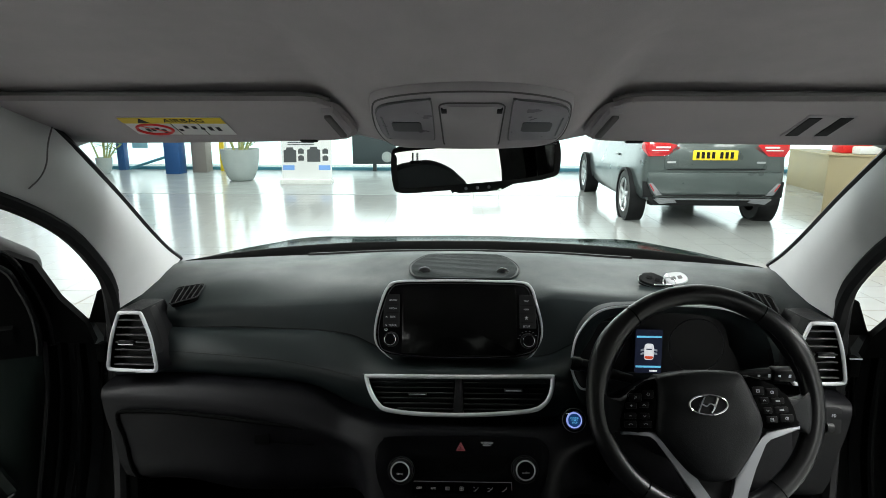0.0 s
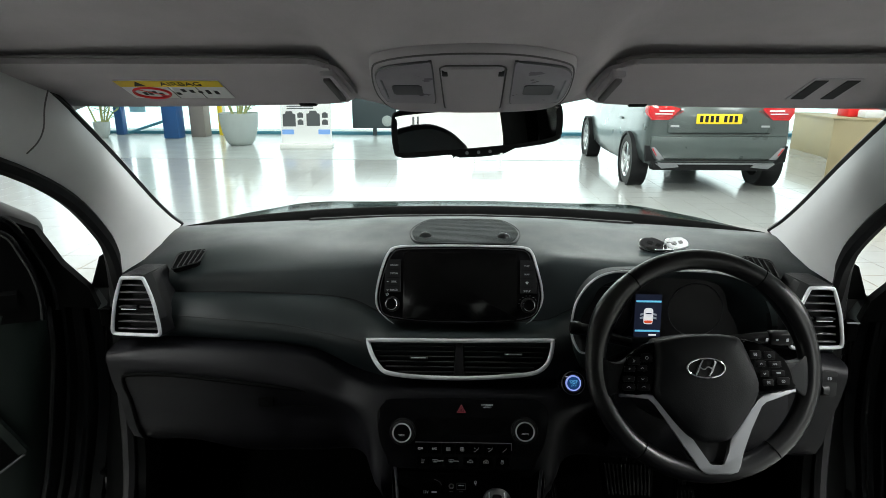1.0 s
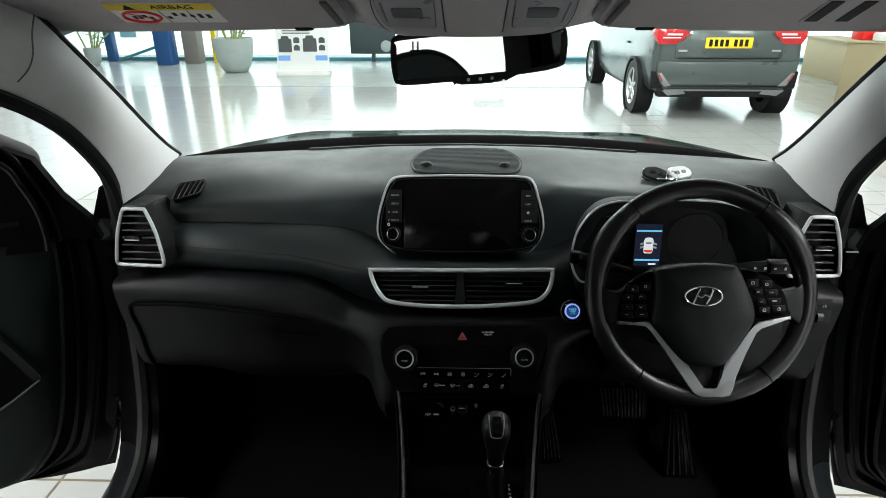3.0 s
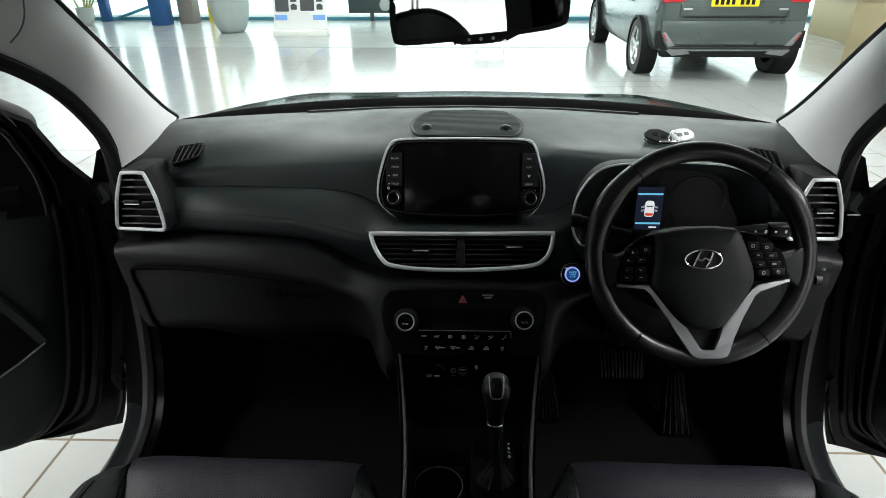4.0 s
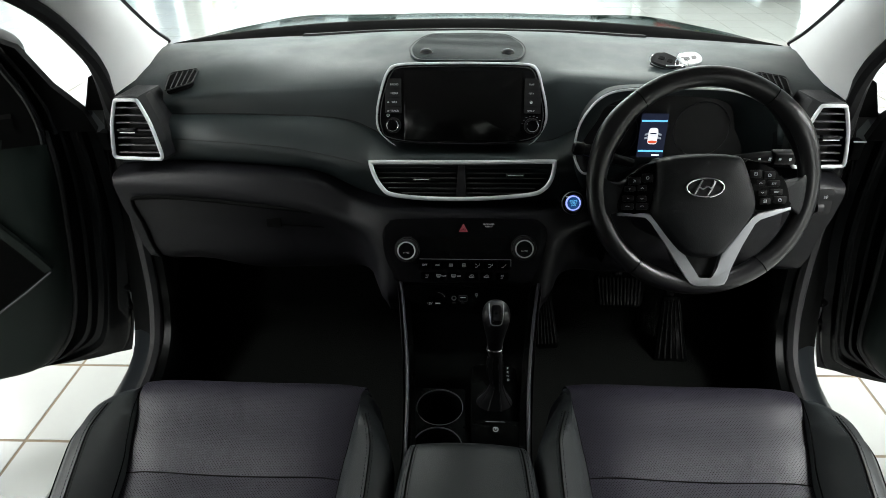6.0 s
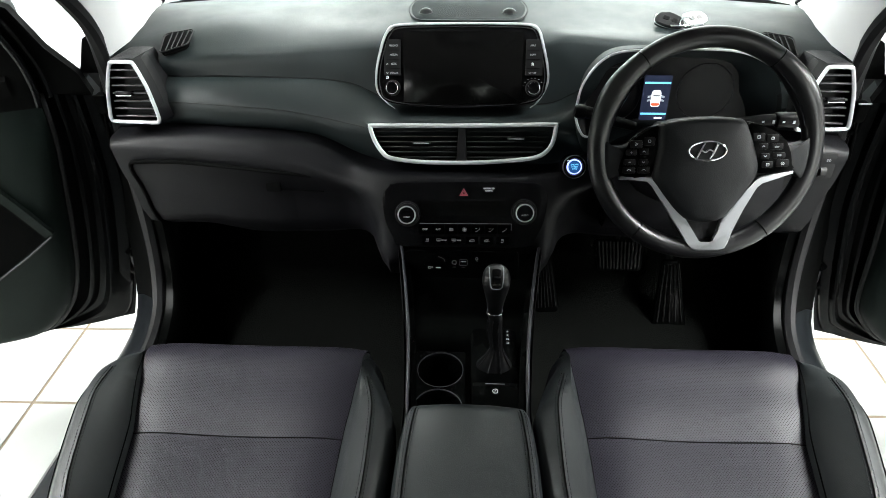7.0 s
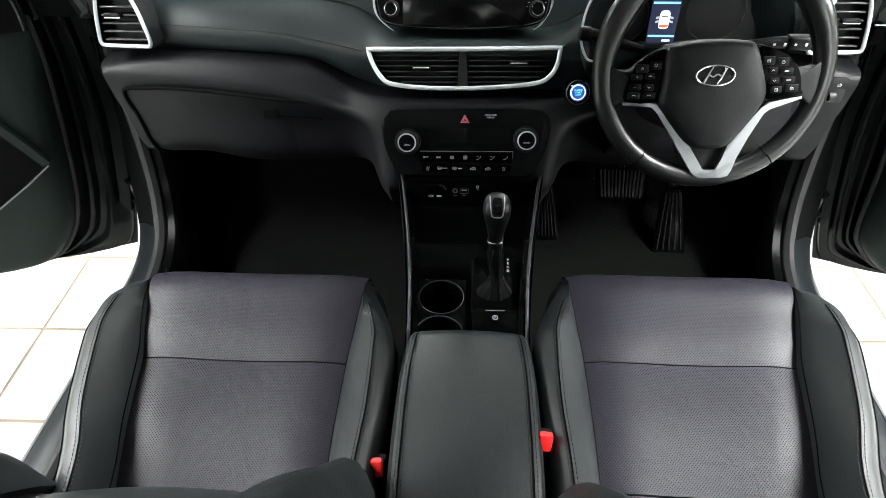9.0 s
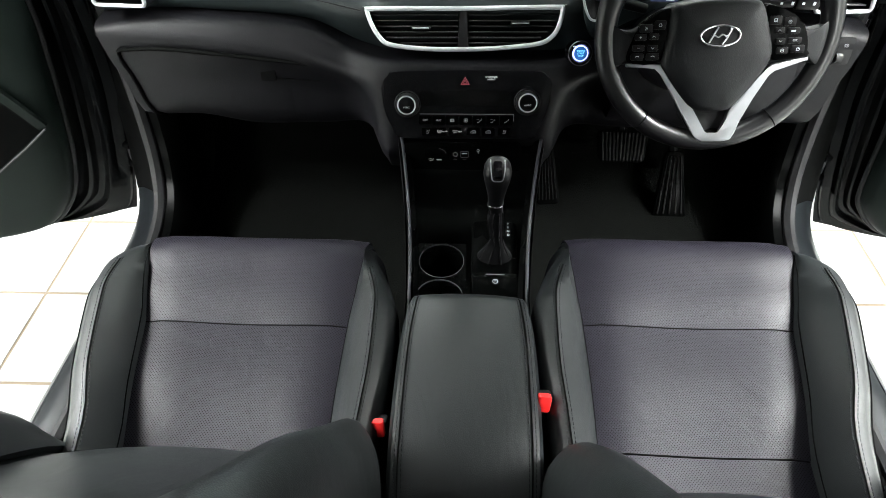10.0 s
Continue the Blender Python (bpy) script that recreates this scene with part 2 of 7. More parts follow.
VENTM = material("vent_slat_plastic", (0.016, 0.017, 0.018), 0.4, spec=0.4, grain=0.1, grain_size=0.0015, mottled=0.1, mottle_size=0.03)
KNOBM = material("gloss_gear_knob", (0.004, 0.004, 0.0045), 0.36, spec=0.22, mottled=0.08, mottle_size=0.02)
# rib rubber, paler than the near-black pedal plate
PEDALM = material("pedal_rib_rubber", (0.0050, 0.0050, 0.0052), 0.6, spec=0.10, mottled=0.2, mottle_size=0.02)
KEYM = material("satin_black_key", (0.0022, 0.0022, 0.0025), 0.4, spec=0.12, mottled=0.1, mottle_size=0.02)
# sheenless black for seams and dull trim, and for shade put into colour
DEEP = material("dull_black_trim_and_shade", (0.0015, 0.0016, 0.0016), 0.8, spec=0.03, mottled=0.2, mottle_size=0.05)
GRIP = material("shaded_grey_plastic", (0.10, 0.095, 0.095), 0.6, mottled=0.05, mottle_size=0.02)
HUBM = material("grained_hub_cover", (0.0052, 0.0057, 0.0065), 0.48, spec=0.2, grain=0.18, grain_size=0.0016, mottled=0.08, mottle_size=0.03, kind="cells")
# near-zero black: the shade in console, cup holders and footwells is in this colour
TRAY = material("shade_dark_plastic", (0.0007, 0.0008, 0.0008), 0.22, spec=0.015, mottled=0.15, mottle_size=0.04)
SPOKE = material("brushed_spoke_silver", (0.26, 0.265, 0.28), 0.42, metal=0.85, grain=0.05, grain_size=0.001, mottled=0.05, mottle_size=0.03)
DOORT = material("door_trim_plastic", (0.0056, 0.0092, 0.0080), 0.5, spec=0.12, grain=0.2, grain_size=0.0015, mottled=0.12, mottle_size=0.08)
RAILM = material("dark_grey_gloss_rail", (0.022, 0.022, 0.026), 0.32, mottled=0.05, mottle_size=0.05)


# ================= mesh helpers =================
def finish(name, bm, mat, smooth=True, angle=40):
    bmesh.ops.recalc_face_normals(bm, faces=bm.faces)
    if smooth:
        lim = radians(angle)
        for f in bm.faces:
            f.smooth = True
        for e in bm.edges:
            if len(e.link_faces) == 2 and e.calc_face_angle(0) > lim:
                e.smooth = False
    me = bpy.data.meshes.new(name)
    bm.to_mesh(me)
    bm.free()
    me.materials.append(mat)
    return me


def part(name, bm, mat, parent, label="", smooth=True, angle=40):
    ob = new(name, finish(name, bm, mat, smooth, angle))
    ob.parent = parent
    if label:
        tagged(ob, label)
    return ob


def thing(name, label, category, group="", at=(0, 0, 0), kind=""):
    ob = new(name)
    ob.empty_display_size = 0.05
    ob.location = at
    return tagged(ob, label, category, group, kind)


def solo(name, bm, mat, label, category="", group="", kind="", smooth=True, angle=40):
    return tagged(new(name, finish(name, bm, mat, smooth, angle)), label, category, group, kind)


def box(bm, c, s, m=None, bevel=0.0, seg=2):
    r = bmesh.ops.create_cube(bm, size=1.0)
    vs = r["verts"]
    mm = (m or Matrix()) @ Matrix.Translation(c) @ Matrix.Diagonal((*s, 1))
    bmesh.ops.transform(bm, matrix=mm, verts=vs)
    if bevel:
        es = {e for v in vs for e in v.link_edges}
        bmesh.ops.bevel(bm, geom=list(es), offset=bevel, segments=seg, affect="EDGES", profile=0.5)
    return bm


def loft(bm, rows, closed=False, caps=False):
    """A grid of quads through rows of points; closed joins each row's end to its start."""
    grid = [[bm.verts.new(p) for p in row] for row in rows]
    n = len(grid[0])
    for a, b in zip(grid, grid[1:]):
        for i in range(n if closed else n - 1):
            j = (i + 1) % n
            bm.faces.new((a[i], a[j], b[j], b[i]))
    if caps:
        bm.faces.new(grid[0])
        bm.faces.new(grid[-1])
    return bm


def spline(points, n, closed=False):
    """Catmull-Rom through the points, n samples per span."""
    pts = [Vector(p) for p in points]
    k = len(pts)
    out = []
    for i in range(k if closed else k - 1):
        p1, p2 = pts[i], pts[(i + 1) % k]
        p0 = pts[i - 1] if (i or closed) else p1 * 2 - p2
        p3 = pts[(i + 2) % k] if (closed or i + 2 < k) else p2 * 2 - p1
        for s in range(n):
            t = s / n
            out.append(0.5 * (2 * p1 + (p2 - p0) * t + (2 * p0 - 5 * p1 + 4 * p2 - p3) * t * t + (3 * p1 - p0 - 3 * p2 + p3) * t ** 3))
    if not closed:
        out.append(pts[-1])
    return out


def sweep(bm, path, section, closed=False, up=None, taper=None):
    """Sweeps a closed 2D section (side, up) along a path."""
    n = len(path)
    rows = []
    for i, p in enumerate(path):
        a = path[(i - 1) % n] if (closed or i) else path[0]
        b = path[(i + 1) % n] if (closed or i < n - 1) else path[-1]
        d = (b - a).normalized()
        u = Vector(up or (0, 0, 1))
        s = d.cross(u).normalized()
        w = s.cross(d).normalized()
        k = taper[i] if taper else 1.0
        rows.append([p + s * (q[0] * k) + w * (q[1] * k) for q in section])
    if closed:
        rows.append(rows[0])
        loft(bm, rows, closed=True)
        bmesh.ops.remove_doubles(bm, verts=bm.verts, dist=1e-6)
    else:
        loft(bm, rows, closed=True, caps=True)
    return bm


def circle(rx, ry=None, n=10, power=1.0):
    ry = ry or rx
    out = []
    for i in range(n):
        a = 2 * math.pi * i / n
        c, s = math.cos(a), math.sin(a)
        out.append((rx * math.copysign(abs(c) ** power, c), ry * math.copysign(abs(s) ** power, s)))
    return out


def tube(bm, points, r, n=8, closed=False, up=None, smooth=0, taper=None):
    path = spline(points, smooth, closed) if smooth else [Vector(p) for p in points]
    if taper:
        taper = list(np.interp(np.linspace(0, 1, len(path)), np.linspace(0, 1, len(taper)), taper))
    return sweep(bm, path, circle(r, n=n), closed, up, taper)


def frame_at(origin, right, up):
    """A pose whose x runs right, y up and z out of the face."""
    r = Vector(right).normalized()
    o = r.cross(Vector(up)).normalized()
    u = o.cross(r)
    m = Matrix((r, u, o)).transposed().to_4x4()
    m.translation = origin
    return m


def plate(bm, outline, thick, m=None, bevel=0.0, seg=2):
    """A slab with a 2D outline, from z=-thick to z=0 of the pose m."""
    top = [bm.verts.new((x, y, 0)) for x, y in outline]
    low = [bm.verts.new((x, y, -thick)) for x, y in outline]
    n = len(top)
    f = bm.faces.new(top)
    bm.faces.new(low[::-1])
    for i in range(n):
        bm.faces.new((top[i], low[i], low[(i + 1) % n], top[(i + 1) % n]))
    if bevel:
        bmesh.ops.bevel(bm, geom=list(f.edges), offset=bevel, segments=seg, affect="EDGES", profile=0.5)
    if m:
        bmesh.ops.transform(bm, matrix=m, verts=[v for v in bm.verts if v.is_valid])
    return bm


def rounded(w, h, r, n=4, cx=0.0, cy=0.0):
    out = []
    for sx, sy, a0 in ((1, 1, 0), (-1, 1, 90), (-1, -1, 180), (1, -1, 270)):
        for i in range(n + 1):
            a = radians(a0 + 90 * i / n)
            out.append((cx + sx * (w / 2 - r) + r * math.cos(a), cy + sy * (h / 2 - r) + r * math.sin(a)))
    return out


def smooth2d(points, n=5):
    return [(p.x, p.y) for p in spline([(x, y, 0) for x, y in points], n, True)]


def lathe(bm, profile, m=None, n=24):
    """Turns (radius, height) round z."""
    rows = []
    for i in range(n):
        a = 2 * math.pi * i / n
        rows.append([(r * math.cos(a), r * math.sin(a), z) for r, z in profile])
    rows.append(rows[0])
    start = len(bm.verts)
    loft(bm, rows)
    bm.verts.ensure_lookup_table()
    vs = bm.verts[start:]
    if m:
        bmesh.ops.transform(bm, matrix=m, verts=vs)
    bmesh.ops.remove_doubles(bm, verts=bm.verts, dist=1e-6)
    return bm


def text(name, body, size, m, mat, parent, align="CENTER", label=""):
    cu = bpy.data.curves.new(name, "FONT")
    cu.body, cu.size, cu.align_x, cu.align_y, cu.extrude = body, size, align, "CENTER", 0.0002
    tmp = bpy.data.objects.new(name, cu)
    scene.collection.objects.link(tmp)
    me = bpy.data.meshes.new_from_object(tmp.evaluated_get(bpy.context.evaluated_depsgraph_get()))
    bpy.data.objects.remove(tmp)
    me.transform(m)
    me.materials.clear()
    me.materials.append(mat)
    ob = new(name, me)
    ob.parent = parent
    if label:
        tagged(ob, label)
    return ob


def B():
    return bmesh.new()


def stitches(path, side, r=0.00045, pitch=0.0058):
    """One row of short thread stitches along a path; side shifts the row sideways."""
    b = B()
    pts = [Vector(p) for p in path]
    walked, at = 0.0, 0.0
    for p, q in zip(pts, pts[1:]):
        ln = (q - p).length
        d = (q - p).normalized()
        sd = d.cross(Vector((0, 0, 1))).normalized() * side
        while at < walked + ln:
            c = p + d * (at - walked) + sd
            m = Matrix((sd.normalized() if side else d.cross(Vector((0, 0, 1))).normalized(), d, Vector((0, 0, 1)))).transposed().to_4x4()
            m.translation = c
            box(b, (0, 0, 0), (r * 2, pitch * 0.62, r * 1.6), m)
            at += pitch
        walked += ln
    return b


def arc(cx, cy, r, a0, a1, n=8, ry=None):
    """Points on an arc, in degrees."""
    return [(cx + r * math.cos(radians(a0 + (a1 - a0) * i / n)), cy + (ry or r) * math.sin(radians(a0 + (a1 - a0) * i / n))) for i in range(n + 1)]


def sign(name, lines, size, width, m, mat, parent, label=""):
    """A printed sign of thin flat strokes; lines are drawn in a unit square and scaled to size."""
    b = B()
    for line in lines:
        for (x0, y0), (x1, y1) in zip(line, line[1:]):
            d = Vector((x1 - x0, y1 - y0)) * size
            if d.length < 1e-7:
                continue
            box(b, (0, 0, 0), (d.length + width * 0.6, width, 0.0003), m @ Matrix.Translation(((x0 + x1) / 2 * size, (y0 + y1) / 2 * size, 0)) @ pose(0, 0, 0, 0, 0, math.degrees(math.atan2(d.y, d.x))))
    return part(name, b, mat, parent, label, smooth=False)


FAN = [arc(0.25 * math.cos(a), 0.25 * math.sin(a), 0.24, 0, 360, 8) for a in (0.79, 2.36, 3.93, 5.5)]
MAN = [[(-0.5, -0.45), (-0.1, -0.45), (0.1, -0.1), (0.45, 0.0), (0.5, 0.4)]]
SEATSIGN = [[(-0.45, -0.4), (-0.1, -0.45), (0.15, -0.4)], [(0.1, -0.4), (0.25, 0.1), (0.3, 0.45)], [(-0.35, -0.1), (-0.2, 0.15), (-0.3, 0.4)], [(-0.1, -0.1), (0.02, 0.15), (-0.08, 0.4)]]
SCREENSIGN = [[(-0.5, -0.1), (-0.55, 0.35), (0.55, 0.35), (0.5, -0.1), (-0.5, -0.1)], [(-0.25, -0.4), (-0.2, 0.15)], [(0, -0.4), (0, 0.15)], [(0.25, -0.4), (0.2, 0.15)]]
CARSIGN = [[(-0.6, -0.3), (-0.6, 0.0), (-0.3, 0.05), (-0.1, 0.38), (0.3, 0.38), (0.6, 0.05), (0.6, -0.3), (-0.6, -0.3)], arc(0.05, 0.0, 0.2, 200, 480, 6)]


# ================= showroom =================
PITCH_X, PITCH_T, TURN_T, TILE_O = 0.3132, 0.307, 0.95, Vector((-1.258, 1.105, 0.0))
GRID = Matrix.Translation(TILE_O) @ pose(0, 0, 0, 0, 0, TURN_T)
X0, X1, Y0, Y1 = -11.0, 9.5, -9.0, 14.0

floor = solo("floor", box(B(), ((X0 + X1) / 2, (Y0 + Y1) / 2, -0.1015), (X1 - X0 + 0.6, Y1 - Y0 + 0.6, 0.2)), GROUT,
             "showroom floor of glossy white square tiles with brown grout", "floor", kind="structure")


def wall(name, c, s, label):
    return solo(name, box(B(), c, s), WALL, label, "wall", kind="structure")


wall("wall_west", (X0 - 0.15, (Y0 + Y1) / 2, CEILING / 2), (0.3, Y1 - Y0 + 0.6, CEILING), "plain white painted showroom wall")
wall("wall_east", (X1 + 0.15, (Y0 + Y1) / 2, CEILING / 2), (0.3, Y1 - Y0 + 0.6, CEILING), "plain white painted showroom wall")
wall("wall_south", ((X0 + X1) / 2, Y0 - 0.15, CEILING / 2), (X1 - X0, 0.3, CEILING), "plain white painted showroom wall")
solo("ceiling", box(B(), ((X0 + X1) / 2, (Y0 + Y1) / 2, CEILING + 0.1), (X1 - X0 + 0.6, Y1 - Y0 + 0.6, 0.2)), WALL,
     "plain white suspended showroom ceiling", "ceiling", kind="structure")
solo("floor_border", box(B(), (-4.6, 11.98, 0.002), (12.8, 4.04, 0.004)), material("pale_grey_vinyl", (0.34, 0.36, 0.35), 0.22, mottled=0.05, mottle_size=0.4),
     "pale grey floor strip along the showroom windows", "floor", kind="structure")
# window wall: kerb, mullions, head, glass
wn = thing("wall_north", "full height showroom window wall with teal bottom rail", "window", at=(0, Y1 + 0.1, 0), kind="structure")
wn.location = (0, 0, 0)
part("bottom_rail", box(B(), ((X0 + X1) / 2, Y1 + 0.02, 0.035), (X1 - X0, 0.12, 0.07), bevel=0.005), TEAL_PAINT, wn, "teal painted bottom rail")
part("head_wall", box(B(), ((X0 + X1) / 2, Y1 + 0.1, 3.35), (X1 - X0, 0.2, 0.5)), WALL, wn)
for i in range(5):
    part("mullion", box(B(), (X0 + 0.4 + i * 4.9, Y1 + 0.06, 1.6), (0.07, 0.1, 3.06), bevel=0.004), WALL, wn)
part("pane", box(B(), ((X0 + X1) / 2, Y1 + 0.06, 1.6), (X1 - X0, 0.012, 3.06)), GLASS, wn).visible_shadow = False
solo("backdrop", box(B(), ((X0 + X1) / 2, Y1 + 1.6, 2.4), (40, 0.1, 9)), OUTSIDE, "over-bright daylight outside the showroom windows", "backdrop", kind="structure")
solo("ground", box(B(), ((X0 + X1) / 2, Y1 + 0.85, -0.12), (40, 1.4, 0.2)), WALL, "pale forecourt paving outside the windows", "ground", kind="structure")

for lx, ly, lsx, lsy, power in LAMPS:
    cl = thing("ceiling_light", "square white recessed showroom ceiling light, out of view" if lsx == lsy else "long white ceiling light, unseen, added to brighten the cabin", "ceiling light", "showroom ceiling lights", (lx, ly, CEILING))
    b = B()
    for fx, fy, wx, wy in ((0, lsy / 2 + 0.03, lsx + 0.12, 0.06), (0, -lsy / 2 - 0.03, lsx + 0.12, 0.06), (lsx / 2 + 0.03, 0, 0.06, lsy), (-lsx / 2 - 0.03, 0, 0.06, lsy)):
        box(b, (fx, fy, -0.04), (wx, wy, 0.08))
    part("frame", b, WALL, cl)

# things by the windows
def column(name, x, y, r, mat, label, h=CEILING):
    b = box(B(), (x, y, h / 2), (r * 2, r * 2, h), bevel=0.02)
    return solo(name, b, mat, label, "column")


column("blue_column", -6.42, 13.1, 0.165, BLUE_PAINT, "square column painted strong blue by the window")
column("grey_column", -5.98, 13.45, 0.165, COLUMN_GREY, "square grey-brown painted column by the window")
solo("yellow_strip", box(B(), (-5.62, 13.7, 1.5), (0.10, 0.05, 3.0), bevel=0.005), YELLOW, "yellow upright banner strip beside a white column", "banner")
column("blue_post", -7.98, 13.78, 0.09, BLUE_PAINT, "slim blue post by the window")


solo("window_banner", box(B(), (-7.66, 13.985, 1.84), (0.36, 0.03, 2.7), None, 0.004), PALE_CYAN, "pale blue banner hung inside the window", "banner")
solo("hand_rail", tube(B(), [(-7.80, 13.70, 0.03), (-7.78, 13.72, 0.05), (-6.85, 13.74, 0.34)], 0.03, 8), TEAL_PAINT, "sloping teal painted rail by the window", "rail")


def planter(x, y, r, h, leaves, name="potted_plant", label="round grey fibre planter with a leafy green plant"):
    t = thing(name, label, "potted plant", at=(x, y, 0))
    prof = [(0.0, 0.0), (r * 0.50, 0.0), (r * 0.60, 0.02), (r * 0.74, h * 0.16), (r * 0.88, h * 0.40), (r * 0.97, h * 0.7), (r, h), (r * 0.94, h), (r * 0.9, h * 0.92), (0.0, h * 0.9)]
    part("pot", lathe(B(), prof, n=32), GREY_POT, t)
    rnd = random.Random(5)
    stems = B()
    lv = B()
    for i in range(leaves):
        a, lean = rnd.uniform(0, 6.28), rnd.uniform(0.1, 0.5)
        base = Vector((0.1 * math.cos(a), 0.1 * math.sin(a), h * 0.9))
        top = base + Vector((lean * math.cos(a) * 0.6, lean * math.sin(a) * 0.6, rnd.uniform(0.3, 0.8)))
        tube(stems, [base, (base + top) / 2 + Vector((0, 0, 0.05)), top], 0.022, 6, smooth=3, taper=[1, 0.7, 0.4])
        for k in range(6):
            p = base.lerp(top, 0.35 + 0.13 * k)
            d = Vector((rnd.uniform(-1, 1), rnd.uniform(-1, 1), rnd.uniform(0.1, 0.8))).normalized()
            s = d.cross(Vector((0, 0, 1))).normalized() * 0.035
            ln = rnd.uniform(0.14, 0.24)
            vs = [lv.verts.new(q) for q in (p, p + d * ln * 0.4 + s, p + d * ln - Vector((0, 0, 0.03)), p + d * ln * 0.4 - s)]
            lv.faces.new(vs)
    part("stems", stems, STEM, t, "pale green stems")
    part("leaves", lv, LEAF, t)
    return t


planter(-4.52, 11.9, 0.37, 0.62, 9)
planter(-8.02, 13.1, 0.17, 0.34, 7, label="small pale planter with a green plant by the window")

# display stand with a printed board of car mats
ds = thing("display_stand", "white freestanding display board with dark car mat pictures", "display stand", at=(-3.09, 11.45, 0))
dm = frame_at((0, 0, 0.09), (1, 0.045, 0), (0, 0.10, 1))
part("board", plate(B(), rounded(0.95, 0.86, 0.01, cy=0.43), 0.03, dm, 0.003), WHITE_PRINT, ds)
part("foot", box(B(), (0, 0.02, 0.045), (0.97, 0.30, 0.09), pose(0, 0, 0, 0, 0, 2.6), 0.01), WALL, ds)
MATGREY = material("printed_dark_grey", (0.06, 0.065, 0.07), 0.6)
PALEBLUE = material("printed_blue", (0.18, 0.36, 0.75), 0.6)


def mat_print(cx, cy, w, h):
    pts = [(-0.5, -0.5), (0.5, -0.5), (0.5, 0.3), (0.3, 0.35), (0.25, 0.5), (-0.25, 0.5), (-0.3, 0.35), (-0.5, 0.3)]
    return part("printed_mat", plate(B(), [(cx + x * w, cy + y * h) for x, y in pts], 0.002, dm @ Matrix.Translation((0, 0, 0.004))), MATGREY, ds)


mat_print(-0.31, 0.45, 0.24, 0.28)
mat_print(0.14, 0.46, 0.25, 0.28)
for cx, cy in ((-0.1, 0.52), (-0.1, 0.39), (0.36, 0.52), (0.36, 0.39)):
    mat_print(cx, cy, 0.11, 0.10)
for cx in (-0.34, 0.34):
    part("printed_block", plate(B(), rounded(0.22, 0.09, 0.01, cx=cx, cy=0.21), 0.002, dm @ Matrix.Translation((0, 0, 0.004))), PALEBLUE, ds)
    part("printed_block", plate(B(), rounded(0.2, 0.05, 0.01, cx=cx, cy=0.8), 0.002, dm @ Matrix.Translation((0, 0, 0.004))), PALEBLUE, ds)
for k in range(3):
    part("printed_bar", plate(B(), rounded(0.5, 0.018, 0.004, cx=-0.1, cy=0.72 - k * 0.04), 0.002, dm @ Matrix.Translation((0, 0, 0.004))), MATGREY, ds)

# dark sign hung in the window
sg = thing("window_sign", "dark green hanging sign with a round pale emblem", "sign", at=(0, 0, 0))
SIGN = material("sign_dark_green", (0.03, 0.045, 0.05), 0.5, mottled=0.05, mottle_size=0.1)
part("panel", box(B(), (-2.15, 13.75, 0.62), (0.98, 0.04, 0.90), bevel=0.006), SIGN, sg)
part("post", box(B(), (-2.15, 13.8, 0.1), (0.08, 0.06, 0.2)), SIGN, sg)
part("emblem", lathe(B(), [(0.0, 0.006), (0.11, 0.006), (0.12, 0.0), (0, 0)], frame_at((-1.86, 13.728, 0.33), (1, 0, 0), (0, 0, 1)), 20), GREY_POT, sg)

# low leaflet stand straight ahead
ls = thing("leaflet_stand", "low white leaflet stand on thin legs", "stand", at=(0.27, 9.6, 0))
part("panel", box(B(), (0, 0, 0.20), (0.5, 0.03, 0.14), bevel=0.004), WHITE_PRINT, ls)
for sx in (-0.2, 0.2):
    part("leg", box(B(), (sx, 0, 0.065), (0.02, 0.03, 0.13)), WALL, ls)

# tan counter and boxes at the side
ct = thing("counter", "tan panelled reception counter with a pale top", "counter")
part("end_panel", plate(B(), [(0, 0), (1.3, 0), (1.3, 0.80), (0, 0.80)], 0.1, frame_at((4.717, 8.265, 0), (1, -0.55, 0), (0, 0, 1)), 0.004), TAN, ct)
part("return_panel", plate(B(), [(0, 0), (0.9, 0), (0.9, 0.795), (0, 0.795)], 0.06, frame_at((5.20, 9.06, 0), (-0.55, -0.9, 0), (0, 0, 1)), 0.004), TAN, ct)
part("end_top", plate(B(), [(-0.02, -0.02), (1.3, -0.02), (1.3, 0.85), (0.0, 0.85)], 0.02, Matrix.Translation((4.717, 8.265, 0.822)) @ pose(0, 0, 0, 0, 0, -28.8), 0.004), TAN, ct)
part("front_panel", plate(B(), [(0, 0), (2.6, 0), (2.6, 0.63), (0, 0.63)], 0.1, frame_at((6.06, 11.9, 0), (-0.068, -1, 0), (0, 0, 1)), 0.004), TAN, ct)
part("top", plate(B(), [(0, -0.02), (2.6, -0.02), (2.6, 0.5), (0, 0.5)], 0.03, Matrix.Translation((6.06, 11.9, 0.662)) @ pose(0, 0, 0, 0, 0, -94), 0.004), TAN, ct)
solo("red_box", box(B(), (5.16, 8.50, 0.922), (0.44, 0.26, 0.20), None, 0.02), RED, "red plastic box on the tan counter", "box")
solo("white_box", box(B(), (5.16, 8.22, 0.872), (0.28, 0.18, 0.10), None, 0.02), WHITE_PRINT, "white carton on the tan counter", "box")
solo("blue_box", box(B(), (5.52, 8.30, 0.902), (0.22, 0.24, 0.16), None, 0.02), BLUE_PAINT, "blue plastic box on the tan counter", "box")
solo("black_tray", box(B(), (6.16, 9.85, 0.722), (0.24, 0.30, 0.12), None, 0.01), RUBBER, "small black tray on the tan counter", "tray")


# ================= car shell =================
def mirrored(p, s):
    return Vector((p[0] * s, p[1], p[2]))


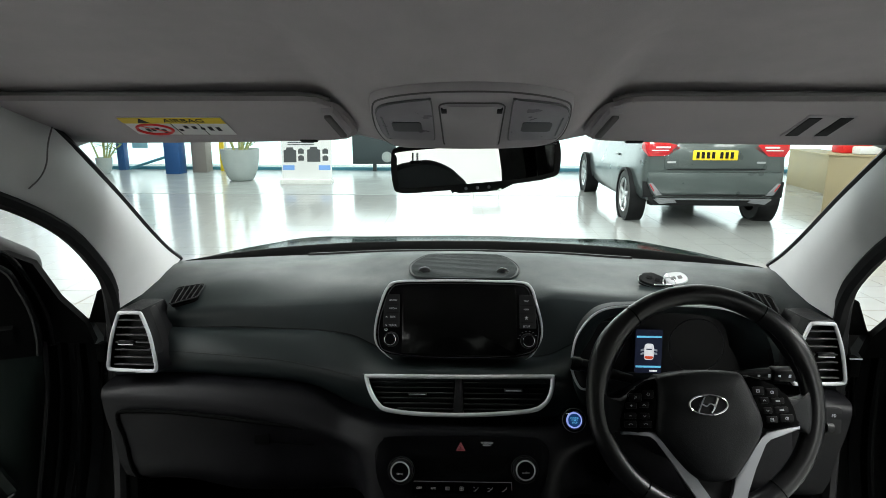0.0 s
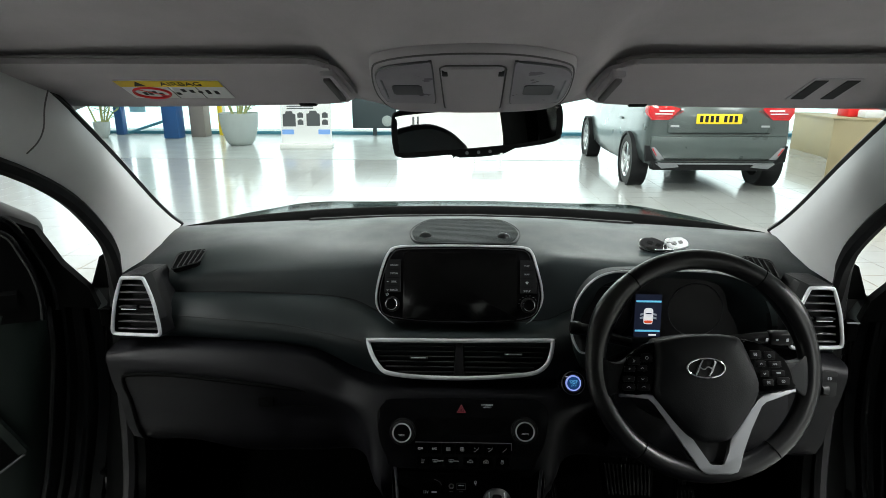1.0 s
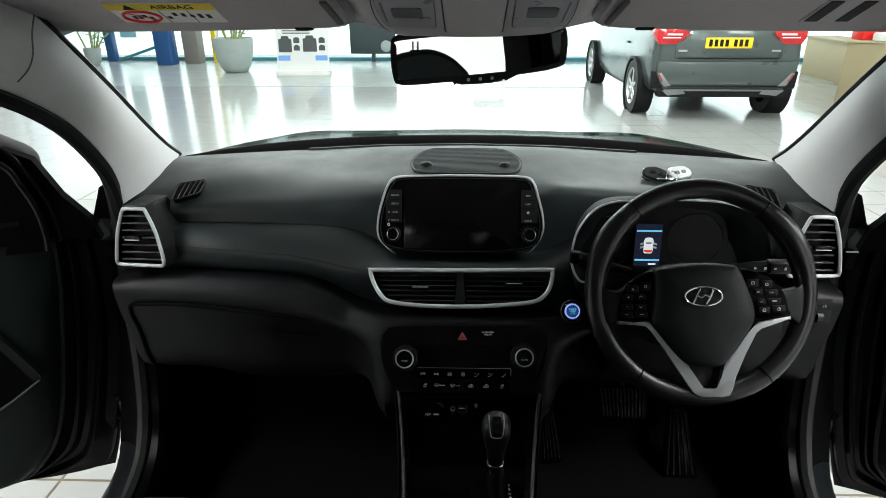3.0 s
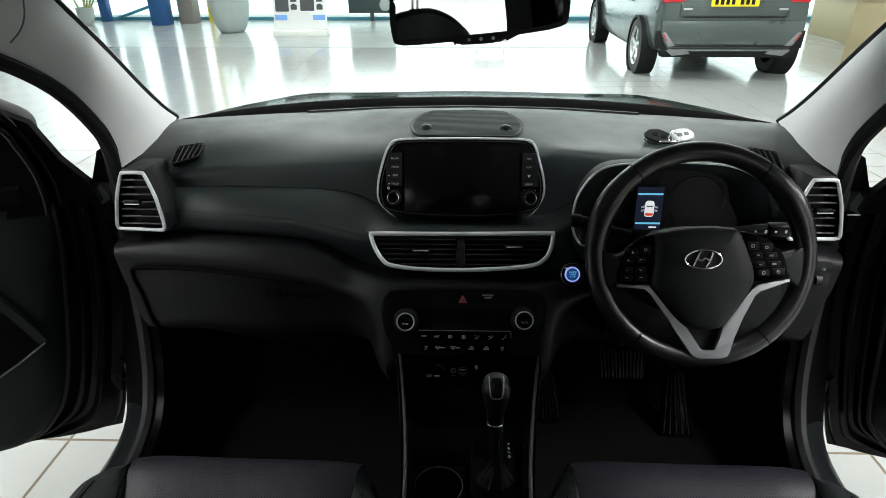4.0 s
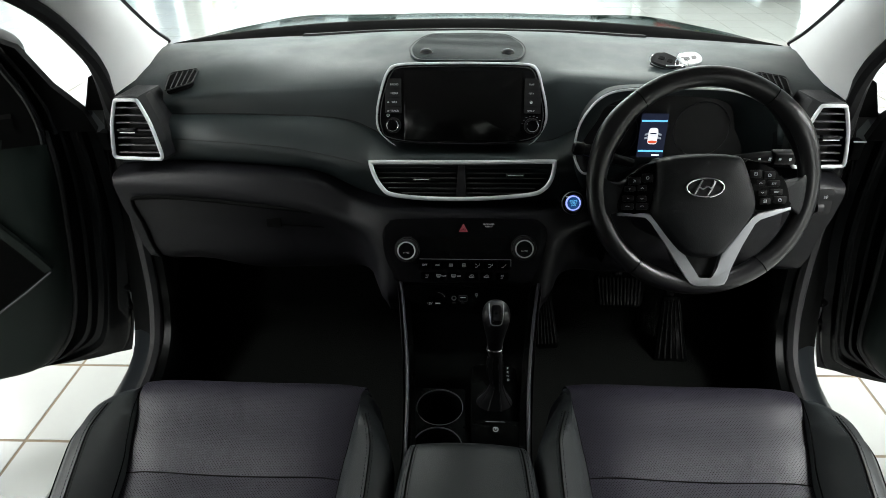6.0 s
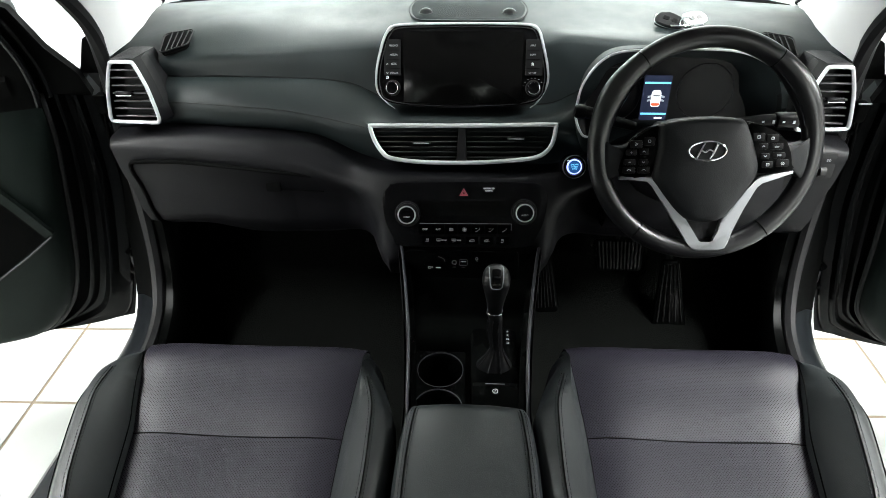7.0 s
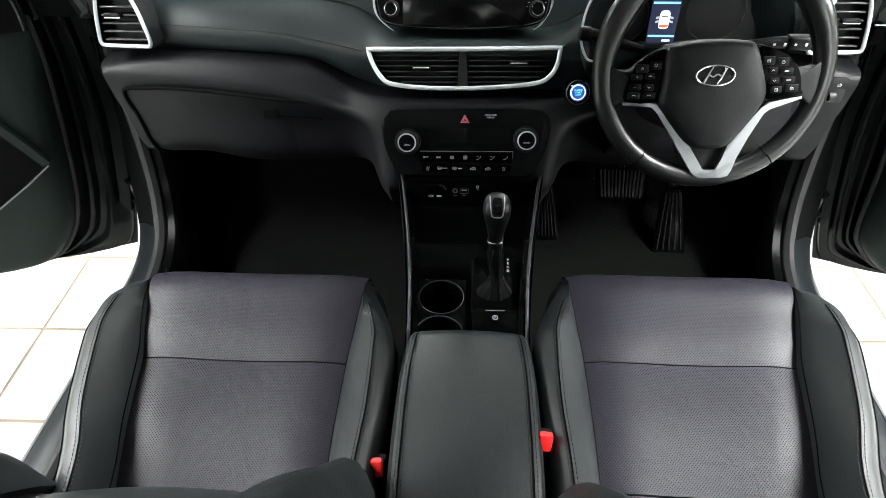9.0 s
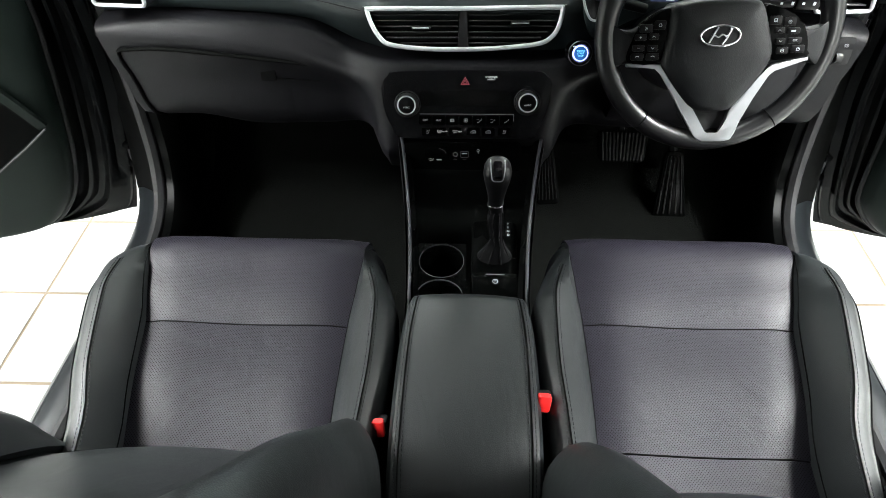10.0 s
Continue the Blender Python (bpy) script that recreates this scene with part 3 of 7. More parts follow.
def soften_rows(rows):
    return [list(r) for r in zip(*[spline(c, 3) for c in zip(*rows)])]


car = thing("car", "dark blue-grey family car seen from inside with both front doors open", "car", at=(0, 0, 0))
# headliner: shallow arch, dipping to the front header
b = B()
rows = []


def ease(v):
    v = min(1.0, max(0.0, v))
    return v * v * (3 - 2 * v)


for y, z, w in ((-1.5, 1.40, 0.50), (-1.2, 1.49, 0.56), (-0.6, 1.535, 0.62), (0.0, 1.540, 0.64), (0.3, 1.53, 0.65), (0.45, 1.517, 0.65), (0.55, 1.505, 0.65), (0.62, 1.495, 0.65), (0.68, 1.486, 0.65), (0.72, 1.480, 0.65), (0.76, 1.464, 0.65), (0.82, 1.445, 0.65), (0.88, 1.425, 0.65), (0.94, 1.403, 0.65), (1.00, 1.380, 0.65), (1.05, 1.358, 0.65)):
    row = []
    for u in np.linspace(-1, 1, 61):
        x = w * u
        base = z - 0.045 * abs(u) ** 3 * (1 - 0.8 * ease((y - 0.45) / 0.25))
        well = max(1.389 - (y - 0.815) * 0.365, 1.400 - 0.053 * y)  # sinks to carry the overhead console
        k = ease((0.215 - abs(x)) / 0.09) * ease((y - 0.50) / 0.19)
        row.append((x, y, base + min(0.0, well - base) * k))
    rows.append(row)
loft(b, rows)
part("headliner", b, LINER, car, "grey cloth headliner")
# roof side rails behind the trim
for s in (-1, 1):
    b = B()
    rows = []
    for y, z in ((-1.5, 1.36), (-0.6, 1.485), (0.0, 1.495), (0.45, 1.477), (0.7, 1.470), (0.86, 1.424), (1.05, 1.345)):
        rows.append([mirrored(p, s) for p in ((0.645, y, z + 0.003), (0.71, y - 0.01, z - 0.02), (0.76, y - 0.02, z - 0.07), (0.80, y - 0.02, z - 0.09))])
    loft(b, rows)
    part("roof_rail_trim", b, PILLAR, car)
# roof skin
b = B()
loft(b, [[(w * u, y, z - 0.06 * abs(u) ** 3) for u in np.linspace(-1, 1, 9)] for y, z, w in ((-1.7, 1.50, 0.6), (-1.0, 1.62, 0.68), (0.0, 1.65, 0.72), (0.7, 1.57, 0.72), (1.04, 1.42, 0.72))])
part("roof", b, PAINT, car)
# A-pillar trims and the windscreen
FRONT = [(0.70, 0.86, 1.45), (0.662, 0.92, 1.392), (0.636, 0.958, 1.340), (0.660, 1.10, 1.249), (0.694, 1.27, 1.138), (0.709, 1.37, 1.073), (0.712, 1.43, 1.036)]
REAR = [(0.715, 0.68, 1.36), (0.695, 0.76, 1.322), (0.668, 0.87, 1.268), (0.672, 0.99, 1.200), (0.688, 1.09, 1.115), (0.700, 1.135, 1.06), (0.714, 1.16, 1.000)]
for s in (-1, 1):
    b = B()
    fr, re = spline(FRONT, 4), spline(REAR, 4)
    rows = []
    for f, r in zip(fr, re):
        mid = (f + r) / 2
        inn = Vector((-0.021, -0.010, 0.003))
        ring = [f + Vector((0.03, 0.02, 0)), f, f.lerp(r, 0.25) + inn * 0.75, mid + inn, f.lerp(r, 0.75) + inn * 0.75, r, r + Vector((0.03, 0.015, 0))]
        rows.append([mirrored(p, s) for p in ring])
    loft(b, rows)
    part("a_pillar_trim", b, PILLAR, car, "smooth light grey plastic pillar trim")
    part("trim_joint", tube(B(), [mirrored(p, s) for p in ((0.628, 0.905, 1.372), (0.6295, 0.893, 1.348), (0.6265, 0.879, 1.319), (0.636, 0.874, 1.299), (0.652, 0.869, 1.283))], 0.0012, 5, smooth=4), GRIP, car)
    # dark edge between glass and trim
    part("windscreen_seal", tube(B(), [mirrored(p, s) + Vector((0.004 * s, 0.006, 0)) for p in fr], 0.007, 6), RUBBER, car)
    # door opening seal round pillar, hinge post and sill
    path = [mirrored((p[0] + 0.014, p[1] - 0.004, p[2] - 0.004), s) for p in REAR] + \
           [mirrored(p, s) for p in ((0.738, 1.16, 0.90), (0.736, 1.14, 0.77), (0.722, 1.10, 0.62), (0.705, 1.04, 0.52), (0.688, 0.95, 0.465), (0.682, 0.80, 0.445), (0.682, 0.5, 0.44), (0.682, 0.1, 0.44), (0.682, -0.3, 0.44))]
    part("door_seal", tube(B(), path, 0.015, 8, smooth=4), BLACK, car, "black rubber door seal")
    part("quarter_trim", plate(B(), [(0.740, 0.965), (0.790, 0.965), (0.762, 1.033), (0.745, 1.043)], 0.010, pose(0, 1.165, 0, 90, 0, 0) @ Matrix.Diagonal((s, 1, 1, 1))), DEEP, car, "small black corner trim at the foot of the pillar")
    # painted post and sill outside the seal
    inner = [(0.70, 0.66, 1.39), (0.685, 0.99, 1.205), (0.712, 1.12, 1.09), (0.735, 1.165, 1.0), (0.745, 1.165, 0.90), (0.742, 1.14, 0.77), (0.728, 1.10, 0.62), (0.712, 1.04, 0.515), (0.695, 0.95, 0.462), (0.690, 0.80, 0.44), (0.690, 0.5, 0.435), (0.690, 0.0, 0.435), (0.69, -0.4, 0.435)]
    outer = [(0.712, 0.67, 1.395), (0.697, 1.00, 1.208), (0.724, 1.13, 1.095), (0.752, 1.18, 1.0), (0.785, 1.195, 0.90), (0.815, 1.20, 0.77), (0.815, 1.17, 0.62), (0.800, 1.11, 0.50), (0.778, 1.02, 0.425), (0.763, 0.84, 0.42), (0.765, 0.55, 0.42), (0.766, 0.0, 0.42), (0.766, -0.4, 0.42)]
    ci, co = spline(inner, 4), spline(outer, 4)
    rows = []
    for i, (p, q) in enumerate(zip(ci, co)):
        k = ease((i - 12) / 8)
        rows.append([mirrored(v, s) for v in (p, p.lerp(q, 0.3) + Vector((0, 0.008, 0.010)) * k, p.lerp(q, 0.7) + Vector((0, 0.006, 0.008)) * k, q, q + Vector((0.02, 0.03, -0.03)) * k, q + Vector((0.035, 0.05, -0.12)) * k)])
    loft(b := B(), rows[:31])
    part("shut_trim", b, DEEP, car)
    loft(b := B(), rows[30:])
    part("sill", b, PAINT, car, "dark blue-grey painted door sill and hinge post")
    # bright edge strip on the sill
    part("sill_edge", tube(B(), [mirrored(q + Vector((-0.012, 0.004, 0.007)), s) for q in co[30:]], 0.0018, 5), RAILM, car)
    # plastic sill and kick trim inside the seal
    kick = [(0.735, 1.17, 0.88), (0.72, 1.13, 0.75), (0.708, 1.10, 0.62), (0.692, 1.04, 0.52), (0.675, 0.95, 0.47), (0.668, 0.80, 0.448), (0.668, 0.4, 0.445), (0.668, -0.4, 0.445)]
    rows = []
    for p in spline(kick, 4):
        rows.append([mirrored(v, s) for v in (p, p + Vector((-0.02, 0.0, 0.002)), p + Vector((-0.05, 0.02, -0.02)), p + Vector((-0.07, 0.05, -0.12)))])
    loft(b := B(), rows)
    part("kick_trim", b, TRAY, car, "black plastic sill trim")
    # wing panel behind the door gap, and rear body side
    b = B()
    loft(b, [[mirrored(p, s) for p in row] for row in (
        ((0.90, 1.22, 0.35), (0.915, 1.22, 0.7), (0.90, 1.22, 0.92), (0.83, 1.25, 0.95)),
        ((0.90, 1.6, 0.55), (0.92, 1.6, 0.75), (0.90, 1.6, 0.89), (0.80, 1.62, 0.93)),
        ((0.89, 2.1, 0.6), (0.905, 2.1, 0.7), (0.87, 2.1, 0.84), (0.76, 2.1, 0.88)),
        ((0.80, 2.6, 0.4), (0.82, 2.6, 0.6), (0.78, 2.6, 0.72), (0.66, 2.58, 0.78)))])
    part("front_wing", b, DOOR_DARK, car)
    b = B()
    loft(b, [[mirrored(p, s) for p in row] for row in (
        ((0.80, 0.05, 0.30), (0.80, 0.05, 0.7), (0.78, 0.05, 1.03)), ((0.82, -1.0, 0.30), (0.82, -1.0, 0.7), (0.79, -1.0, 1.05)), ((0.78, -1.9, 0.35), (0.78, -1.9, 0.7), (0.74, -1.9, 1.1)))])
    part("rear_side", b, PAINT, car)
    b = B()
    loft(b, [[mirrored(p, s) for p in row] for row in (
        ((0.76, 0.06, 0.40), (0.74, 0.06, 1.0), (0.64, 0.0, 1.50)), ((0.76, -0.10, 0.40), (0.74, -0.10, 1.0), (0.64, -0.12, 1.50)))])
    part("b_pillar_trim", b, PILLAR, car)
    for nm, (x0, y0), (x1, y1), lab in (("c_pillar_trim", (0.722, -1.17), (0.748, -1.07), "dull black rear pillar trim"), ("rear_corner_trim", (0.632, -1.62), (0.690, -1.28), "dull black rear corner trim")):
        b = B()
        loft(b, [[mirrored(p, s) for p in ((x0, y0, 1.00), (x0 - 0.01, y0, 1.20), (x0 - 0.05, y0, 1.47))], [mirrored(p, s) for p in ((x1, y1, 1.00), (x1 - 0.01, y1, 1.20), (x1 - 0.05, y1, 1.47))], [mirrored(p, s) for p in ((x1 + 0.06, y1 + 0.01, 1.00), (x1 + 0.05, y1 + 0.01, 1.20), (x1 + 0.01, y1 + 0.01, 1.47))]])
        part(nm, b, DEEP, car, lab)
    b = B()
    loft(b, [[mirrored(p, s) for p in row] for row in (((0.775, -0.1, 1.03), (0.65, -0.12, 1.49)), ((0.775, -0.95, 1.04), (0.63, -0.95, 1.49)))])
    ob = part("rear_window", b, TINT, car, "dark tinted rear side glass")
b = B()
loft(b, [((-0.78, -1.9, 0.35), (0.78, -1.9, 0.35)), ((-0.74, -1.92, 1.05), (0.74, -1.92, 1.05))])
part("tailgate", b, PAINT, car)
b = B()
loft(b, [((-0.70, -1.90, 1.06), (0.70, -1.90, 1.06)), ((-0.56, -1.62, 1.46), (0.56, -1.62, 1.46))])
part("rear_screen", b, GLASS, car)
# windscreen glass
b = B()
gl = []
for f in spline(FRONT[1:], 4):
    gl.append([(f.x * u, f.y + 0.02 + (1 - u * u) * (0.05 + 0.13 * (f.y - 0.84) / 0.59), f.z + (1 - u * u) * 0.012) for u in np.linspace(-1, 1, 13)])
loft(b, gl)
part("windscreen", b, GLASS, car, "clear laminated windscreen").visible_shadow = False
# black frit band and cowl at the base
b = B()
cw = []
for dy, dz in ((-0.055, -0.024), (-0.02, -0.010), (0.0, 0.0), (0.035, -0.004), (0.08, -0.04)):
    cw.append([(0.745 * u, 1.50 + 0.18 * (1 - u * u) + dy, 1.011 + 0.021 * (1 - u ** 4) + dz) for u in np.linspace(-1, 1, 33)])
loft(b, cw)
part("cowl", b, DEEP, car, "black windscreen base cowl")
# bonnet
b = B()
loft(b, [[(w * u, y + 0.22 * (1 - u * u), z - 0.026 * abs(u) ** 6 + 0.014 * math.exp(-((abs(u) - 0.70) / 0.20) ** 2)) for u in np.linspace(-1, 1, 33)] for y, z, w in ((1.50, 1.004, 0.82), (1.7, 0.985, 0.82), (1.95, 0.948, 0.80), (2.1, 0.914, 0.76), (2.25, 0.87, 0.68), (2.36, 0.70, 0.62))])
part("bonnet", b, BONNET, car, "glossy dark bonnet reflecting the showroom")
for x, tip in ((-0.05, (-0.62, 1.57, 1.030)), (0.42, (-0.02, 1.72, 1.034))):
    part("wiper", tube(B(), [(x, 1.74 - abs(x) * 0.12, 1.005), (x * 0.5 + tip[0] * 0.5, (1.74 + tip[1]) / 2, 1.016), Vector(tip) - Vector((0, 0, 0.020))], 0.004, 6, smooth=4), DEEP, car)
# bulkhead and footwell sides
part("bulkhead", box(B(), (0, 1.50, 0.70), (1.44, 0.06, 0.62)), CARPET, car)
for s in (-1, 1):
    part("footwell_side", box(B(), (0.700 * s, 1.335, 0.66), (0.07, 0.33, 0.60), None, 0.01), CARPET, car)
# outer skin: roof edges, pillars, nose
for s in (-1, 1):
    b = B()
    rows = []
    for y, xr, zr, zl in ((-1.5, 0.63, 1.47, 1.265), (-0.6, 0.70, 1.572, 1.39), (0.0, 0.72, 1.59, 1.40), (0.45, 0.72, 1.555, 1.38), (0.7, 0.72, 1.51, 1.37), (0.86, 0.72, 1.45, 1.32), (1.05, 0.715, 1.355, 1.24)):
        rows.append([mirrored(p, s) for p in ((xr, y, zr), (0.785, y, zr * 0.5 + zl * 0.5 + 0.03), (0.812, y - 0.01, zl))])
    part("roof_edge", loft(b, soften_rows(rows)), PAINT, car)
    b = B()
    rows = [[mirrored(p, s) for p in (f + Vector((0.034, 0.030, 0.004)), (f + r) / 2 + Vector((0.050, 0.028, 0.010)), r + Vector((0.036, 0.014, -0.002)))] for f, r in zip(spline(FRONT, 4), spline(REAR, 4))]
    part("a_pillar_skin", loft(b, rows), PAINT, car)
    b = B()
    loft(b, [[mirrored(p, s) for p in row] for row in (((0.795, 0.06, 1.03), (0.80, 0.03, 1.39)), ((0.795, -0.12, 1.03), (0.80, -0.12, 1.39)))])
    part("b_pillar_skin", b, BLACK, car)
    b = B()
    loft(b, [[mirrored(p, s) for p in row] for row in (((0.80, -0.95, 1.03), (0.80, -0.95, 1.36)), ((0.765, -1.9, 1.08), (0.67, -1.60, 1.28)))])
    part("c_pillar_skin", b, PAINT, car)
    part("headlamp", box(B(), mirrored((0.62, 2.50, 0.74), s), (0.30, 0.16, 0.12), None, 0.04, 3), GLASS, car, "clear headlamp")
b = B()
loft(b, [[(0.86 * u * k, 2.66 - 0.20 * u * u - dy, z) for u in np.linspace(-1, 1, 17)] for z, dy, k in ((0.24, 0.06, 0.95), (0.34, 0.0, 0.99), (0.52, 0.0, 1.0), (0.68, 0.04, 0.98), (0.74, 0.10, 0.94))])
part("front_bumper", b, PAINT, car)
part("front_grille", box(B(), (0, 2.62, 0.58), (0.80, 0.10, 0.24), None, 0.04, 3), BLACK, car)
part("rear_bumper", box(B(), (0, -1.93, 0.48), (1.58, 0.14, 0.30), None, 0.05, 3), PAINT, car)
# road wheels of this car
for x, y in ((-0.81, 1.95), (0.81, 1.95), (-0.81, -0.72), (0.81, -0.72)):
    wheel = part("road_wheel", lathe(B(), [(0.0, -0.09), (0.30, -0.10), (0.335, -0.09), (0.345, 0.0), (0.335, 0.09), (0.30, 0.10), (0.0, 0.09)], Matrix.Translation((x, y, 0.345)) @ pose(0, 0, 0, 0, 90, 0), 32), TYRE, car)
    wm = Matrix.Translation((x, y, 0.345)) @ pose(0, 0, 0, 0, 90 if x > 0 else -90, 0)
    part("rim", lathe(B(), [(0.0, 0.085), (0.05, 0.088), (0.06, 0.075), (0.19, 0.080), (0.225, 0.104), (0.235, 0.100), (0.235, 0.06)], wm, 30), ALLOY, wheel, "silver alloy rim")
    for k in range(5):
        part("spoke_gap", box(B(), (0.125, 0, 0.082), (0.09, 0.05, 0.012), wm @ pose(0, 0, 0, 0, 0, 36 + 72 * k), 0.005), BLACK, wheel)
part("underbody", box(B(), (0, 0.1, 0.27), (1.50, 3.6, 0.10), None, 0.03), RUBBER, car)
# floor pan, toe board, tunnel
b = B()
loft(b, [[(x, y, z) for x in np.linspace(-0.68, 0.68, 9)] for y, z in ((-1.9, 0.45), (-0.5, 0.40), (0.2, 0.37), (1.0, 0.36), (1.20, 0.385), (1.42, 0.58), (1.5, 0.9))])
part("carpet", b, CARPET, car, "black carpet")

# rear bench, seen only in the mirror
rb = new("rear_seat")
rb.empty_display_size = 0.05
rb.parent = car
tagged(rb, "black leather rear bench with a headrest on steel posts")
b = B()
loft(b, [[(x, y - 0.03 * math.cos(x * 4), z) for x in np.linspace(-0.66, 0.66, 17)] for y, z in ((-0.35, 0.45), (-0.36, 0.66), (-0.80, 0.64), (-0.86, 0.75), (-1.02, 1.08), (-1.06, 1.13), (-1.12, 1.13), (-1.16, 1.0), (-1.1, 0.5))])
part("bench", b, LEATHER, rb)
b = B()
rows = []
for y, k in ((-1.02, 0.90), (-1.035, 0.97), (-1.07, 1.0), (-1.13, 0.99), (-1.16, 0.92)):
    rows.append([(0.14 + (x - 0.14) * k, y, 1.06 + (z - 1.06) * k) for x, z in smooth2d([(-0.10, 1.06), (-0.085, 1.17), (-0.03, 1.245), (0.06, 1.271), (0.15, 1.276), (0.235, 1.245), (0.292, 1.20), (0.330, 1.155), (0.35, 1.06)], 4)])
part("seat_shoulder", loft(b, rows, closed=True, caps=True), LEATHER, rb, "rounded black leather top of the rear backrest")
part("post_socket", lathe(B(), [(0.0, 0.004), (0.024, 0.003), (0.030, -0.004), (0.030, -0.012)], Matrix.Translation((0.075, -1.05, 1.272)), 20), PIANO, rb)
for q in (-0.010, 0.012):
    part("headrest_post", tube(B(), [(0.072 + q, -1.05, 1.262), (0.072 + q, -1.05, 1.312)], 0.0055, 8, up=(0, 1, 0)), CHROME, rb)
# ================= dashboard =================
dash = thing("dashboard", "black soft-touch dashboard with satin silver vent surrounds", "dashboard", at=(0, 0, 0))
# surface lines across the dash: stations out from the middle, then depth and height at each
TOP_U = [0.0, 0.19, 0.28, 0.38, 0.50, 0.62, 0.72]
TOP = [
    ([1.62, 1.605, 1.59, 1.56, 1.52, 1.47, 1.42], [1.020, 1.020, 1.020, 1.021, 1.024, 1.028, 1.032]),
    ([1.45, 1.45, 1.44, 1.43, 1.41, 1.37, 1.33], [1.050, 1.047, 1.042, 1.037, 1.036, 1.036, 1.036]),
    ([1.27, 1.27, 1.28, 1.29, 1.28, 1.25, 1.21], [1.041, 1.036, 1.032, 1.030, 1.033, 1.022, 1.008]),
    ([1.20, 1.20, 1.20, 1.20, 1.20, 1.19, 1.17], [1.028, 1.022, 1.016, 1.011, 1.006, 0.996, 0.989]),
    ([1.180, 1.180, 1.180, 1.178, 1.178, 1.170, 1.16], [1.006, 1.002, 0.998, 0.996, 0.992, 0.982, 0.978]),
]
LX = [0.0, 0.095, 0.160, 0.198, 0.238, 0.302, 0.372, 0.484, 0.602, 0.718]
SEAM = ([1.15, 1.15, 1.155, 1.16, 1.166, 1.168, 1.168, 1.168, 1.168, 1.16], [0.911, 0.911, 0.914, 0.930, 0.946, 0.955, 0.957, 0.959, 0.958, 0.967])
MID = [
    ([1.120, 1.120, 1.127, 1.137, 1.146, 1.152, 1.155, 1.156, 1.156, 1.15], [0.914, 0.914, 0.914, 0.922, 0.934, 0.945, 0.950, 0.954, 0.954, 0.957]),
    ([1.092, 1.092, 1.098, 1.110, 1.120, 1.132, 1.137, 1.14, 1.14, 1.14], [0.912, 0.912, 0.908, 0.908, 0.915, 0.927, 0.936, 0.944, 0.946, 0.946]),
    ([1.075, 1.075, 1.078, 1.090, 1.100, 1.112, 1.116, 1.118, 1.12, 1.12], [0.898, 0.898, 0.892, 0.886, 0.890, 0.899, 0.910, 0.918, 0.924, 0.923]),
    ([1.09, 1.09, 1.090, 1.096, 1.101, 1.110, 1.114, 1.117, 1.118, 1.118], [0.854, 0.854, 0.852, 0.853, 0.862, 0.880, 0.891, 0.897, 0.902, 0.899]),
    ([1.10, 1.10, 1.10, 1.112, 1.117, 1.122, 1.125, 1.127, 1.127, 1.127], [0.797, 0.797, 0.800, 0.808, 0.823, 0.853, 0.864, 0.870, 0.875, 0.866]),
    ([1.16, 1.16, 1.16, 1.165, 1.17, 1.175, 1.175, 1.175, 1.175, 1.175], [0.790, 0.790, 0.793, 0.802, 0.818, 0.850, 0.861, 0.867, 0.872, 0.863]),
]
# lower panel, from its top lip down over the glovebox and the flanks of the centre stack
LOW_W = [0.722, 0.722, 0.722, 0.716, 0.712, 0.705, 0.684, 0.64]
LOW = [
    ([1.150, 1.150, 1.150, 1.155, 1.160, 1.165, 1.165, 1.165, 1.165, 1.165], [0.812, 0.812, 0.812, 0.812, 0.822, 0.850, 0.861, 0.867, 0.872, 0.863]),
    ([1.07, 1.07, 1.075, 1.090, 1.105, 1.115, 1.118, 1.12, 1.12, 1.12], [0.812, 0.812, 0.812, 0.814, 0.823, 0.851, 0.862, 0.868, 0.873, 0.864]),
    ([1.03, 1.03, 1.035, 1.050, 1.070, 1.080, 1.085, 1.085, 1.085, 1.085], [0.820, 0.820, 0.820, 0.821, 0.826, 0.852, 0.862, 0.870, 0.875, 0.862]),
    ([1.012, 1.012, 1.015, 1.030, 1.050, 1.060, 1.065, 1.065, 1.065, 1.065], [0.816, 0.816, 0.809, 0.806, 0.807, 0.826, 0.843, 0.854, 0.861, 0.854]),
    ([0.993, 0.993, 0.993, 1.015, 1.037, 1.050, 1.055, 1.055, 1.055, 1.06], [0.785, 0.785, 0.780, 0.783, 0.787, 0.802, 0.812, 0.826, 0.836, 0.829]),
    ([0.975, 0.975, 0.972, 1.030, 1.066, 1.072, 1.068, 1.066, 1.066, 1.068], [0.727, 0.727, 0.730, 0.739, 0.739, 0.746, 0.753, 0.760, 0.768, 0.762]),
    ([0.958, 0.958, 0.953, 1.070, 1.115, 1.110, 1.105, 1.105, 1.105, 1.10], [0.673, 0.673, 0.669, 0.641, 0.628, 0.626, 0.628, 0.628, 0.648, 0.648]),
    ([0.99, 0.99, 0.985, 1.25, 1.38, 1.40, 1.40, 1.40, 1.40, 1.38], [0.62, 0.62, 0.62, 0.61, 0.61, 0.61, 0.61, 0.61, 0.62, 0.62]),
]


